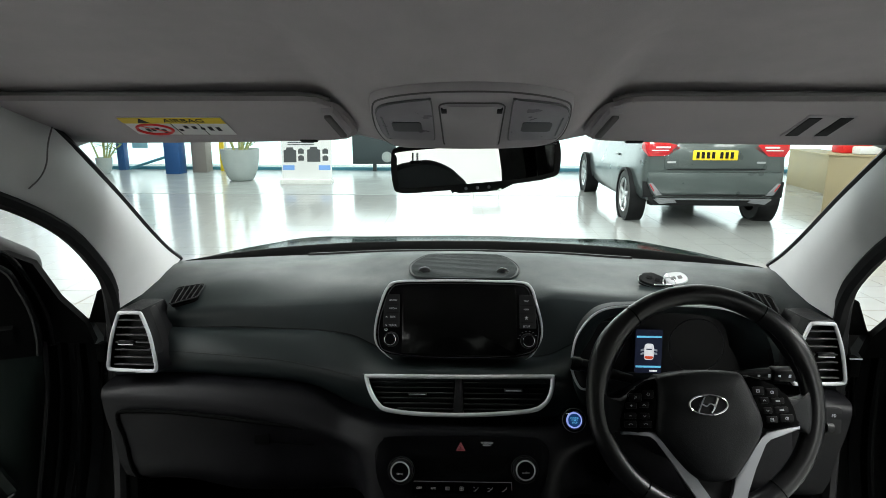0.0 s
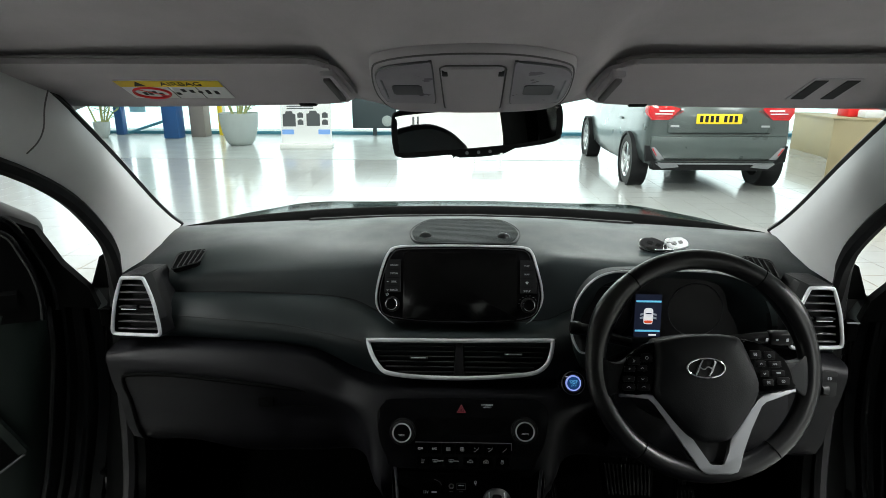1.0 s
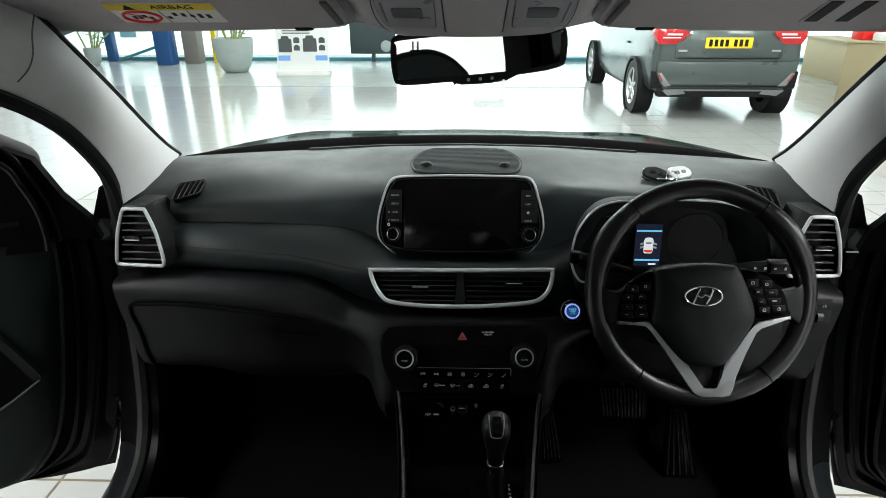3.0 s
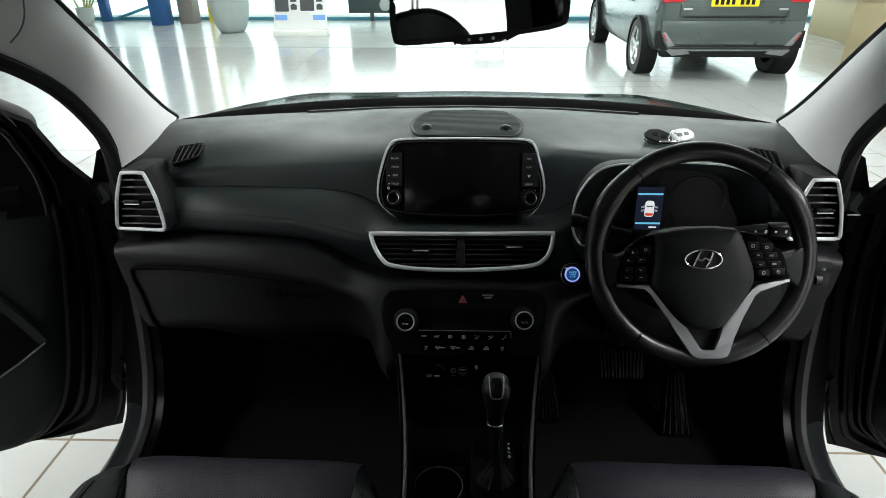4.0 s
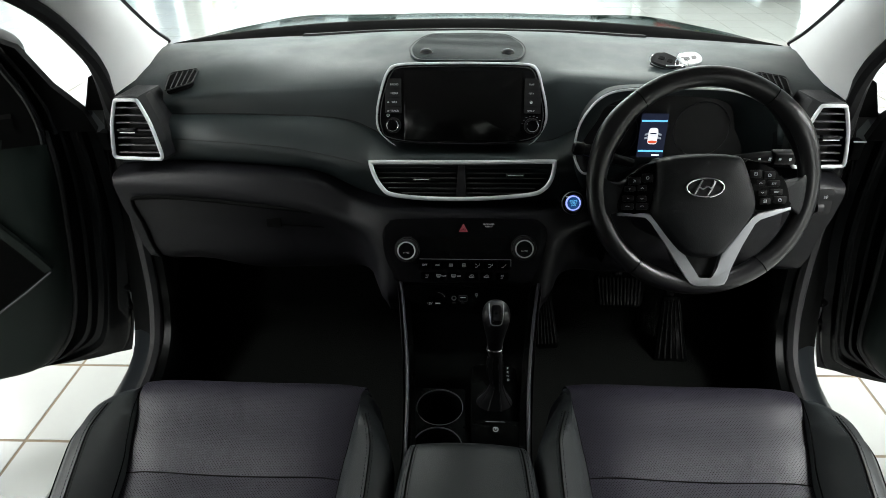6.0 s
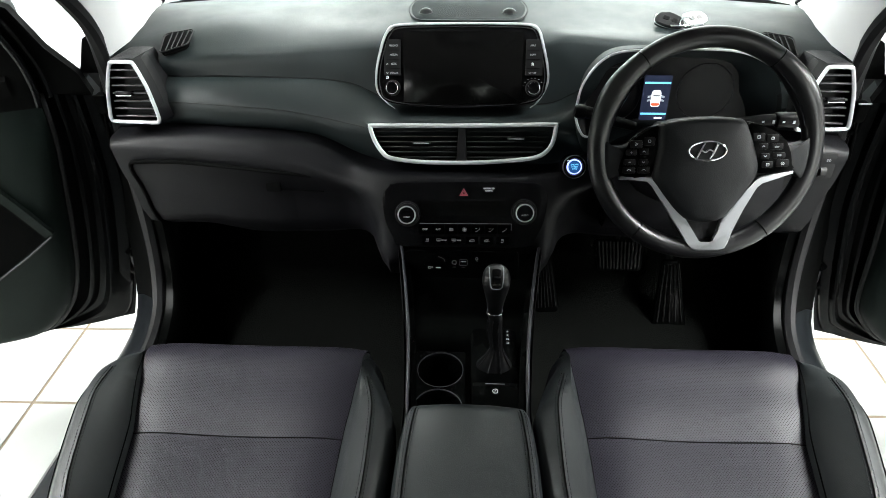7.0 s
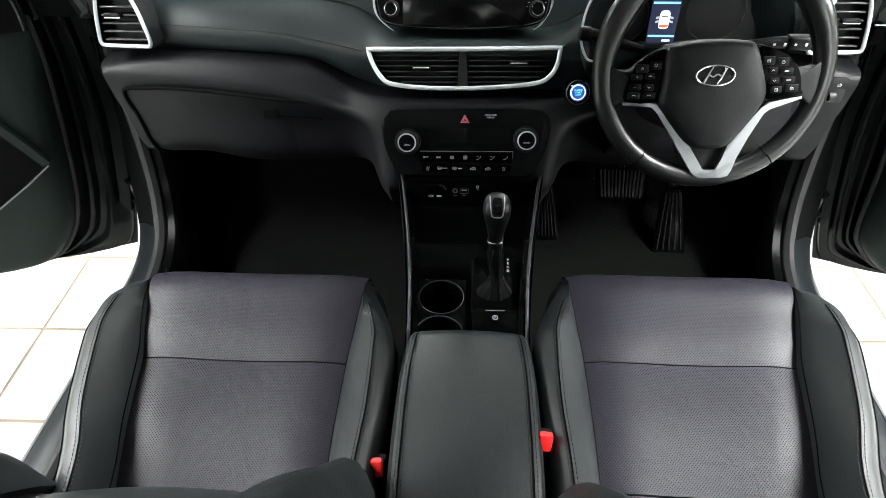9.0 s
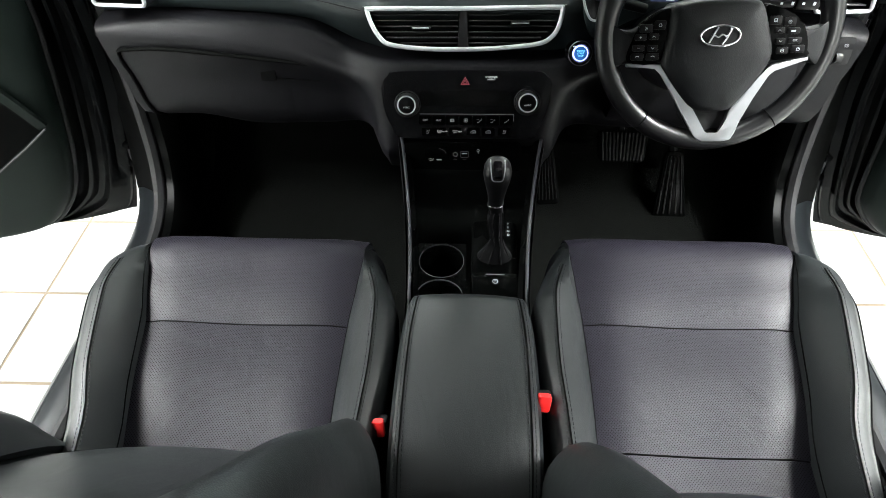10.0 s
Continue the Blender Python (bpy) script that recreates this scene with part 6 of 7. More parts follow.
seat(-1, 0.0, 25, "black leather passenger seat with perforated inserts, reclined", 0.046)
seat(1, 0.016, 29, "black leather driver seat with perforated inserts, reclined further")


def buckle(x, y, z, lean):
    t = thing("seat_belt_buckle", "black seat belt buckle with a red release button", "buckle", "seat belt buckles", (x, y, z))
    m = Matrix.Translation((x, y, z)) @ pose(0, 0, 0, -25, lean, 0)
    part("body", box(B(), (0, 0.004, -0.05), (0.023, 0.018, 0.10), m, 0.004), BLACK, t).matrix_parent_inverse = Matrix.Translation((-x, -y, -z))
    part("button", box(B(), (0, -0.006, -0.008), (0.017, 0.011, 0.024), m, 0.003), RED, t, "red release button").matrix_parent_inverse = Matrix.Translation((-x, -y, -z))


buckle(-0.107, 0.368, 0.695, -6)
buckle(0.102, 0.400, 0.715, 6)

# ================= centre console =================
cc = thing("centre_console", "black centre console with cup holders and padded armrest", "console", at=(0, 0, 0))

CK = [(0.950, 0.133, 0.704, 0.690), (0.90, 0.124, 0.702, 0.682), (0.85, 0.116, 0.700, 0.635), (0.785, 0.107, 0.695, 0.625), (0.740, 0.102, 0.686, 0.610), (0.685, 0.096, 0.680, 0.600), (0.60, 0.089, 0.670, 0.600), (0.54, 0.088, 0.665, 0.61), (0.30, 0.088, 0.62, 0.60), (0.12, 0.088, 0.56, 0.55)]
rows = []
for y, hw, zr, zf in CK:
    rows.append([(s * 1.0 * x + 0.003, y, z) for s, x, z in ((-1, hw + 0.002, 0.38), (-1, hw + 0.004, zr - 0.06), (-1, hw + 0.004, zr - 0.004), (-1, hw - 0.004, zr), (-1, hw - 0.012, zr - 0.004), (-1, hw - 0.016, zf), (1, hw - 0.016, zf), (1, hw - 0.012, zr - 0.004), (1, hw - 0.004, zr), (1, hw + 0.004, zr - 0.004), (1, hw + 0.004, zr - 0.06), (1, hw + 0.002, 0.38))])
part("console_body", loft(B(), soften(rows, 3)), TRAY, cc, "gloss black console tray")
for s in (-1, 1):
    part("rail", tube(B(), [(s * hw + 0.003, y, zr + 0.001) for y, hw, zr, zf in (CK[0], CK[1], CK[3], CK[5], CK[7])], 0.0030, 8, smooth=6), RAILM, cc, "dark grey edge rail")
    part("side_cover", loft(B(), [[(s * (hw + 0.007) + 0.003, y, zr - 0.006), (s * (hw + 0.006) + 0.003, y, 0.55), (s * (hw + 0.004) + 0.003, y, 0.37)] for y, hw, zr, zf in CK]), DASH_LOW, cc)
# power and data sockets
PM = frame_at((-0.0125, 0.901, 0.698), (1, 0, 0.01), (0, 0.35, 0.9))
sk = part("socket_panel", plate(B(), rounded(0.215, 0.055, 0.008), 0.01, PM, 0.0008), TRAY, cc, "gloss black socket panel")
part("socket_flap", plate(B(), rounded(0.040, 0.020, 0.007, cx=-0.050, cy=0.008), 0.003, PM @ Matrix.Translation((0, 0, 0.002)), 0.001), TRAY, sk, "12 volt socket flap")
part("flap_edge", tube(B(), [PM @ Vector((x, y, 0.0022)) for x, y in arc(-0.046, 0.006, 0.016, 10, 80, 8, 0.011)], 0.0005, 5), RAILM, sk)
text("lettering", "12V", 0.0065, PM @ Matrix.Translation((-0.058, -0.004, 0.0045)), PRINT_DIM, sk)
part("print", box(B(), (-0.043, -0.004, 0.0036), (0.009, 0.0022, 0.0004), PM), PRINT_DIM, sk)
part("aux_socket", lathe(B(), [(0.0025, 0), (0.0042, 0.001), (0.0048, 0.0), (0.0025, -0.001)], PM @ Matrix.Translation((-0.013, 0.006, 0.002)), 16), RAILM, sk)
part("usb_socket", tube(B(), [PM @ Vector((x, y, 0.002)) for x, y in rounded(0.015, 0.011, 0.0015, 3, cx=0.004, cy=0.006)], 0.0005, 5, True, up=(0, -1, 0.4)), RAILM, sk)
part("usb_slot", box(B(), (0.004, 0.0075, 0.0020), (0.010, 0.0012, 0.0006), PM), PRINT_DIM, sk)
for px_ in (-0.013, 0.004):
    part("print", box(B(), (px_, -0.0035, 0.0010), (0.007, 0.0012, 0.0004), PM), RAILM, sk)
sign("cable_mark", [arc(0, 0.2, 0.35, 0, 360, 8), [(0, -0.15), (0.1, -0.6)]], 0.0065, 0.0009, PM @ Matrix.Translation((0.029, 0.012, 0.0012)), PRINT_DIM, sk)
# gear lever: knob with a bright U, collar, pleated boot gathered on the gate
GX = 0.0445
b = B()
loft(b, [[(GX + dx + x * w * math.cos(a), 0.684 + dy + w * 0.8 * math.sin(a), z) for a in np.linspace(0, 2 * math.pi, 20, endpoint=False)] for x, w, z, dx, dy in ((1.35, 0.024, 0.656, 0.001, 0.0), (1.25, 0.023, 0.666, 0.001, 0.0), (1.0, 0.016, 0.684, 0.0025, 0.002), (1.0, 0.0100, 0.700, 0.003, 0.003), (1.0, 0.0115, 0.718, 0.001, 0.004), (1.0, 0.0125, 0.742, -0.001, 0.006), (1.0, 0.0100, 0.758, 0.0, 0.008), (1.0, 0.0120, 0.770, -0.003, 0.009))], closed=True)
gv = part("gear_lever", b, KNOBM, cc, "automatic gear lever with leather boot and gloss knob")
for k in range(8):
    a = 2 * math.pi * (k + 0.5) / 8
    part("boot_pleat", tube(B(), [(GX + dx + w * math.cos(a), 0.684 + dy + w * 0.8 * math.sin(a), z) for w, z, dx, dy in ((0.0285, 0.666, 0.001, 0.0), (0.0165, 0.684, 0.0025, 0.002), (0.0104, 0.700, 0.003, 0.003), (0.0119, 0.718, 0.001, 0.004), (0.0129, 0.742, -0.001, 0.006), (0.0104, 0.758, 0.0, 0.008))], 0.0011, 5, smooth=3), KNOBM, gv)
b = B()
knob_rows = []
for z, wx, wy, dy in ((0.770, 0.0108, 0.0100, 0.0), (0.775, 0.0116, 0.0108, 0.0), (0.788, 0.0128, 0.0125, 0.001), (0.804, 0.0160, 0.0155, 0.002), (0.819, 0.0196, 0.0185, 0.004), (0.829, 0.0208, 0.0195, 0.005), (0.838, 0.0196, 0.0190, 0.007), (0.844, 0.0150, 0.0160, 0.009), (0.846, 0.006, 0.008, 0.010)):
    knob_rows.append([(GX - 0.002 + x * wx, 0.694 + dy + y * wy, z) for x, y in circle(1, 1, 24, 0.86)])
loft(b, [list(r) for r in zip(*[spline(c, 3) for c in zip(*knob_rows)])], closed=True, caps=True)
part("knob", b, KNOBM, gv, "black leather and gloss gear knob")
part("collar", sweep(B(), [Vector((GX - 0.002 + x * 0.0114, 0.694 + y * 0.0106, 0.7725)) for x, y in circle(1, 1, 28, 0.86)], circle(0.0010, 0.0010, 6), True, up=(0, 0, 1)), CHROME, gv)
u_half = [(0.0104, 0.0160, 0.8460), (0.0104, 0.0040, 0.8470), (0.0098, -0.0070, 0.8430), (0.0086, -0.0115, 0.8360), (0.0074, -0.0132, 0.8320), (0.0040, -0.0140, 0.8300)]
u_trim = [(GX - 0.0025 - x, 0.6905 + y, z) for x, y, z in u_half] + [(GX - 0.0025 + x, 0.6905 + y, z) for x, y, z in u_half[::-1]]
part("knob_trim", tube(B(), u_trim, 0.0009, 8, smooth=4, up=(0, -1, 0.2)), SPOKE, gv, "bright trim round the release button")
part("release_button", plate(B(), rounded(0.013, 0.026, 0.003), 0.006, frame_at((GX - 0.0025, 0.6875, 0.8440), (1, 0, 0), (0, 0.88, 0.48)), 0.0015, 2), PIANO, gv)
GP = frame_at((0.046, 0.672, 0.664), (1, 0, 0), (0, 1, 0.08))
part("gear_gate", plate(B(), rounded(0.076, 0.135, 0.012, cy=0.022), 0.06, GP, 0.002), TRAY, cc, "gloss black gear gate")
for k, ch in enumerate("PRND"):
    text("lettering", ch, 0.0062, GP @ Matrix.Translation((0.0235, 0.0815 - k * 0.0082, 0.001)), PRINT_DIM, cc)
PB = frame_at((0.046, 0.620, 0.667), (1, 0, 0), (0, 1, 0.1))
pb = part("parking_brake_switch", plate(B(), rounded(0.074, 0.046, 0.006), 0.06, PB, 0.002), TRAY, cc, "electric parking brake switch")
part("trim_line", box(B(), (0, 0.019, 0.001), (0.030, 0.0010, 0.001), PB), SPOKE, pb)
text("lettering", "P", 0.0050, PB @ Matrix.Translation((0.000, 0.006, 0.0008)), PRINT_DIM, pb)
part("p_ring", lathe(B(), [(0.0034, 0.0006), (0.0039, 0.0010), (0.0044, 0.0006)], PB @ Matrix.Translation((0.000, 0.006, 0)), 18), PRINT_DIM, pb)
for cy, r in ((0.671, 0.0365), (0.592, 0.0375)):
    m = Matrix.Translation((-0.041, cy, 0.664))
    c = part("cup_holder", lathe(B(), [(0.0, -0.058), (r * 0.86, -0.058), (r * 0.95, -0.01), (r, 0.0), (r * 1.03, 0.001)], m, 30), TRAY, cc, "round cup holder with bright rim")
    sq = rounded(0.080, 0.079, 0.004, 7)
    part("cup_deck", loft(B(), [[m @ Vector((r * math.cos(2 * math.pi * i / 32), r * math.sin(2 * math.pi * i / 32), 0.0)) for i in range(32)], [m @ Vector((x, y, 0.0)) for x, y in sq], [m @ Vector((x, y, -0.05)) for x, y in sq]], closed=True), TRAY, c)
    part("cup_rim", lathe(B(), [(r * 0.985, -0.001), (r * 1.0, 0.0012), (r * 1.02, 0.0008), (r * 1.02, -0.003)], m, 40), RAILM, c)
# armrest
b = B()
rows = []
for y, hw, zt in ((0.574, 0.070, 0.660), (0.573, 0.078, 0.690), (0.564, 0.084, 0.706), (0.545, 0.089, 0.715), (0.48, 0.094, 0.722), (0.40, 0.095, 0.724), (0.32, 0.094, 0.722), (0.26, 0.090, 0.716), (0.245, 0.086, 0.70), (0.24, 0.08, 0.66)):
    rows.append([(0.004 + x * hw, y, zt + z) for x, z in ((-0.98, -0.075), (-1.02, -0.045), (-0.99, -0.016), (-0.93, -0.004), (-0.82, -0.001), (-0.4, 0.003), (0, 0.004), (0.4, 0.003), (0.82, -0.001), (0.93, -0.004), (0.99, -0.016), (1.02, -0.045), (0.98, -0.075))])
loft(b, soften(rows, 3))
ar = part("armrest", b, LEATHER, cc, "padded black leather armrest lid with stitched edges")
for s in (-1, 1):
    edge_ = spline([(0.004 + s * hw * 0.84, y, zt + 0.0012) for y, hw, zt in ((0.566, 0.083, 0.702), (0.545, 0.089, 0.714), (0.48, 0.094, 0.7215), (0.40, 0.095, 0.7235), (0.32, 0.094, 0.7215), (0.26, 0.090, 0.7155))], 5)
    part("seam", tube(B(), [p - Vector((0, 0, 0.0008)) for p in edge_], 0.0009, 5), DEEP, ar)
    for off in (-0.0040, 0.0040):
        part("stitching", stitches(edge_, off), STITCH, ar, smooth=False)
part("storage_box", box(B(), (0.004, 0.40, 0.55), (0.172, 0.33, 0.20), None, 0.01), BLACK, cc)

# ================= pedals =================
def pedal(name, label, pts, ribs, along, flare=1.0):
    t = thing(name, label, "pedal", "pedals")
    o, r, u = Vector(pts[0]), Vector(pts[1]), Vector(pts[2])
    wv, hv = (r - o), (u - o)
    m = frame_at(o + wv / 2 + hv / 2, wv, hv)
    w, h = wv.length, hv.length
    widen = lambda x, y: (x * (1 + (flare - 1) * (y / h + 0.5)), y)
    part("plate", plate(B(), [widen(x, y) for x, y in rounded(w, h, 0.010)], 0.012, m, 0.003), TRAY, t)
    for k in range(ribs):
        q = (k + 0.5) / ribs - 0.5
        if along:
            rib = [widen(q * w * 0.9 + sx * w * 0.02, sy * h * 0.43) for sx, sy in ((-1, -1), (1, -1), (1, 1), (-1, 1))]
            part("rib", plate(B(), rib, 0.004, m @ Matrix.Translation((0, 0, 0.003)), 0.0006, 1), PEDALM, t)
        else:
            part("rib", box(B(), (0, q * h * 0.9, 0.002), (w * 0.86, h * 0.05, 0.004), m, 0.001, 1), PEDALM, t)
    arm = m @ Vector((0, h * 0.3, -0.012))
    part("arm", tube(B(), [arm, arm + Vector((0, 0.10, 0.10)), arm + Vector((0, 0.22, 0.26))], 0.011, 8, smooth=3), BLACK, t)


pedal("brake_pedal", "wide ribbed black rubber brake pedal", ((0.298, 1.110, 0.528), (0.399, 1.110, 0.528), (0.294, 1.150, 0.588)), 12, True, 1.16)
pedal("accelerator_pedal", "tall ribbed black accelerator pedal", ((0.4407, 1.10, 0.368), (0.524, 1.10, 0.370), (0.4534, 1.18, 0.508)), 5, True, 0.45)
pedal("foot_rest", "ribbed black rubber foot rest", ((0.1460, 1.02, 0.4735), (0.1990, 1.02, 0.4790), (0.1455, 1.11, 0.6100)), 6, True, 0.5)

# ================= roof fittings =================
def visor(s):
    t = thing("sun_visor", "grey vinyl sun visor folded flat with an airbag label" if s < 0 else "grey vinyl sun visor folded flat with a ticket slot", "sun visor", "sun visors")
    m = frame_at((0, 0.8245, 1.4184), (1, 0, 0), (0, -0.913, 0.408))
    out = [(0.213, -0.026), (0.198, -0.040), (0.184, -0.055), (0.174, -0.110), (0.176, -0.145), (0.200, -0.162), (0.25, -0.169), (0.40, -0.178), (0.58, -0.182), (0.660, -0.178), (0.72, -0.165), (0.755, -0.13), (0.765, -0.05), (0.75, -0.022), (0.62, -0.0225), (0.36, -0.0225), (0.235, -0.0225)]
    pts = [(x * s, y) for x, y in smooth2d(out, 4)]
    b = plate(B(), pts if s > 0 else pts[::-1], 0.008, m, 0.004, 3)
    v = part("panel", b, VISOR, t)
    # grey tube drawn as the shade between visor and headliner
    part("top_gap_shade", tube(B(), [m @ Vector((x * s, y, -0.009)) for x, y in ((0.196, -0.036), (0.210, -0.023), (0.235, -0.018), (0.36, -0.0175), (0.62, -0.017), (0.75, -0.017))], 0.0035, 6), GRIP, t)
    clip = B()
    box(clip, (0, 0, 0), (0.020, 0.085, 0.014), m @ Matrix.Translation((0.195 * s, -0.086, 0.002)) @ pose(0, 0, 0, 0, 0, -7 * s), 0.004)
    part("edge_grip", clip, CONSOLE_GREY, t, "moulded edge grip")
    part("grip_slot", box(B(), (0, 0, 0.005), (0.010, 0.075, 0.01), m @ Matrix.Translation((0.196 * s, -0.086, 0.0035)) @ pose(0, 0, 0, 0, 0, -7 * s), 0.002), GRIP, t)
    part("pivot_clip", box(B(), (0.258 * s, -0.170, -0.004), (0.030, 0.012, 0.012), m, 0.004), BLACK, t)
    if s < 0:
        lab = part("warning_label", plate(B(), rounded(0.156, 0.066, 0.001, cx=-0.443, cy=-0.109), 0.0008, m @ Matrix.Translation((0, 0, 0.0012))), WHITE_PRINT, t, "white airbag warning label with a yellow head")
        part("yellow_band", box(B(), (-0.443, -0.0865, 0.0016), (0.156, 0.021, 0.0004), m), YELLOW, lab)
        text("lettering", "AIRBAG", 0.018, m @ Matrix.Translation((-0.425, -0.0865, 0.0020)), BLACK, lab)
        b = B()
        plate(b, [(-0.498, -0.094), (-0.480, -0.094), (-0.489, -0.078)], 0.0003, m @ Matrix.Translation((0, 0, 0.0021)))
        part("warning_triangle", b, BLACK, lab)
        for cx in (-0.450, -0.408):
            part("divider", box(B(), (cx, -0.119, 0.0016), (0.001, 0.044, 0.0004), m), BLACK, lab)
        cir = [m @ Vector((-0.484 + 0.027 * math.cos(a), -0.119 + 0.019 * math.sin(a), 0.0018)) for a in np.linspace(0, 6.2832, 24, endpoint=False)]
        part("red_ring", tube(B(), cir, 0.0024, 5, True, up=m.to_3x3() @ Vector((0, 0, 1))), RED, lab)
        part("red_bar", box(B(), (0, 0, 0), (0.046, 0.003, 0.0004), m @ Matrix.Translation((-0.484, -0.119, 0.0018)) @ pose(0, 0, 0, 0, 0, -35)), RED, lab)
        rnd = random.Random(3)
        for k in range(10):
            cx = (-0.496 + 0.008 * k) if k < 4 else (-0.444 + 0.012 * (k - 4))
            part("pictogram_bar", box(B(), (cx, -0.119 + rnd.uniform(-0.008, 0.008), 0.0015), (0.006, rnd.uniform(0.006, 0.016), 0.0004), m), BLACK, lab)
    else:
        sl = part("ticket_slot", plate(B(), [(0.468, -0.143), (0.544, -0.144), (0.537, -0.069), (0.471, -0.067)], 0.0015, m @ Matrix.Translation((0, 0, 0.0012)), 0.0004, 1), CONSOLE_GREY, t, "framed ticket slot")
        for x0 in (0.474, 0.517):
            part("slot", plate(B(), [(x0, -0.139), (x0 + 0.018, -0.139), (x0 + 0.018, -0.073), (x0, -0.073)], 0.0015, m @ Matrix.Translation((0, 0, 0.0022))), BLACK, sl)
    return t


visor(-1)
visor(1)

oc = thing("overhead_console", "grey plastic overhead console with two map lamps", "overhead console")
OM = frame_at((0.002, 0.815, 1.384), (1, 0, 0), (0, -0.94, 0.343))
oco = [(-0.124, 0.068), (-0.107, 0.096), (-0.061, 0.113), (0.0, 0.119), (0.06, 0.113), (0.107, 0.092), (0.123, 0.062), (0.128, -0.034), (0.112, -0.084), (0.06, -0.102), (0.0, -0.107), (-0.06, -0.104), (-0.114, -0.094), (-0.131, -0.026)]
o2 = smooth2d(oco, 4)
b = B()
rows = [[OM @ Vector((x * k, y * k, z)) for x, y in o2] for k, z in ((0.99, -0.045), (1.0, -0.004), (0.985, 0.004), (0.95, 0.008), (0.88, 0.009), (0.5, 0.010), (0.1, 0.010))]
loft(b, rows, closed=True)
part("shell", b, CONSOLE_GREY, oc)
FROST = material("frosted_lens", (0.30, 0.28, 0.31), 0.30, mottled=0.1, mottle_size=0.03, coat=0.3)
LENS_CORE = material("dark_lens_core", (0.08, 0.08, 0.085), 0.3)
for s in (-1, 1):
    lens = [(0.048 * s, 0.100), (0.052 * s, 0.103), (0.080 * s, 0.096), (0.106 * s, 0.084), (0.117 * s, 0.060), (0.119 * s, 0.0), (0.116 * s, -0.030), (0.112 * s, -0.040), (0.085 * s, -0.044), (0.056 * s, -0.045), (0.051 * s, -0.040), (0.049 * s, 0.03)]
    lo = smooth2d(lens, 3)
    part("lens_frame", tube(B(), [OM @ Vector((x, y, 0.0105)) for x, y in lo], 0.0015, 6, True, up=OM.to_3x3() @ Vector((0, 0, 1))), LENS_CORE, oc)
    part("map_lamp_lens", plate(B(), lo if s > 0 else lo[::-1], 0.004, OM @ Matrix.Translation((0, 0, 0.0120)), 0.002), FROST, oc, "frosted map lamp lens")
    part("lens_core", plate(B(), rounded(0.038, 0.036, 0.006, cx=0.083 * s, cy=0.012), 0.001, OM @ Matrix.Translation((0, 0, 0.0128))), LENS_CORE, oc)
    part("lens_edge", box(B(), (0.112 * s, 0.012, 0.0124), (0.002, 0.07, 0.001), OM), SPOKE, oc)
part("glasses_lid", plate(B(), rounded(0.074, 0.164, 0.011, 5, cy=0.008), 0.006, OM @ Matrix.Translation((0, 0, 0.0140)), 0.003), CONSOLE_GREY, oc, "glasses holder lid")
part("lid_gap", tube(B(), [OM @ Vector((x, y, 0.0105)) for x, y in rounded(0.078, 0.168, 0.012, 5, cy=0.008)], 0.0009, 6, True, up=OM.to_3x3() @ Vector((0, 0, 1))), GRIP, oc)
part("shell_gap", tube(B(), [OM @ Vector((x * 0.972, y * 0.972, 0.0055)) for x, y in o2], 0.0012, 6, True, up=OM.to_3x3() @ Vector((0, 0, 1))), GRIP, oc)
for s in (-1, 1):
    part("lid_slot", box(B(), (0.033 * s, 0.075, 0.0130), (0.007, 0.016, 0.003), OM, 0.001), BLACK, oc)

rm = thing("rear_view_mirror", "black-framed rear view mirror with three small buttons", "mirror")
MM = frame_at((0.0105, 0.950, 1.3155), (1, 0.0857, 0.0594), (-0.0244, 0.028, 1))
mo = smooth2d([(-0.131, 0.018), (-0.120, 0.033), (-0.06, 0.035), (0.07, 0.034), (0.122, 0.033), (0.132, 0.020), (0.131, -0.012), (0.120, -0.028), (0.04, -0.036), (0.03, -0.043), (-0.03, -0.043), (-0.042, -0.038), (-0.118, -0.038), (-0.131, -0.025)], 4)
part("housing", plate(B(), mo, 0.030, MM, 0.005, 3), BLACK, rm)
part("glass", plate(B(), smooth2d([(-0.122, 0.016), (-0.114, 0.026), (0.0, 0.028), (0.116, 0.026), (0.122, 0.018), (0.121, -0.010), (0.112, -0.021), (0.04, -0.028), (-0.11, -0.030), (-0.122, -0.022)], 4), 0.001, MM @ Matrix.Translation((0, 0, 0.0015))), MIRROR, rm, "mirror glass showing the bright rear screen")
for x in (-0.018, 0.0, 0.018):
    part("button", lathe(B(), [(0, 0.0012), (0.0018, 0.0012), (0.0026, 0.0)], MM @ Matrix.Translation((x, -0.0365, 0.0005)), 12), SATIN, rm)
part("stem", tube(B(), [MM @ Vector((-0.02, 0.01, -0.03)), (0.0, 1.02, 1.345), (0.0, 1.06, 1.372)], 0.012, 8, smooth=3), BLACK, rm)
part("sensor_box", box(B(), (-0.02, 1.05, 1.357), (0.12, 0.05, 0.03), None, 0.008), BLACK, rm)

# ================= keys on the dash =================
ky = thing("car_keys", "two black and silver key fobs on a split ring", "keys", at=(0, 0, 0))


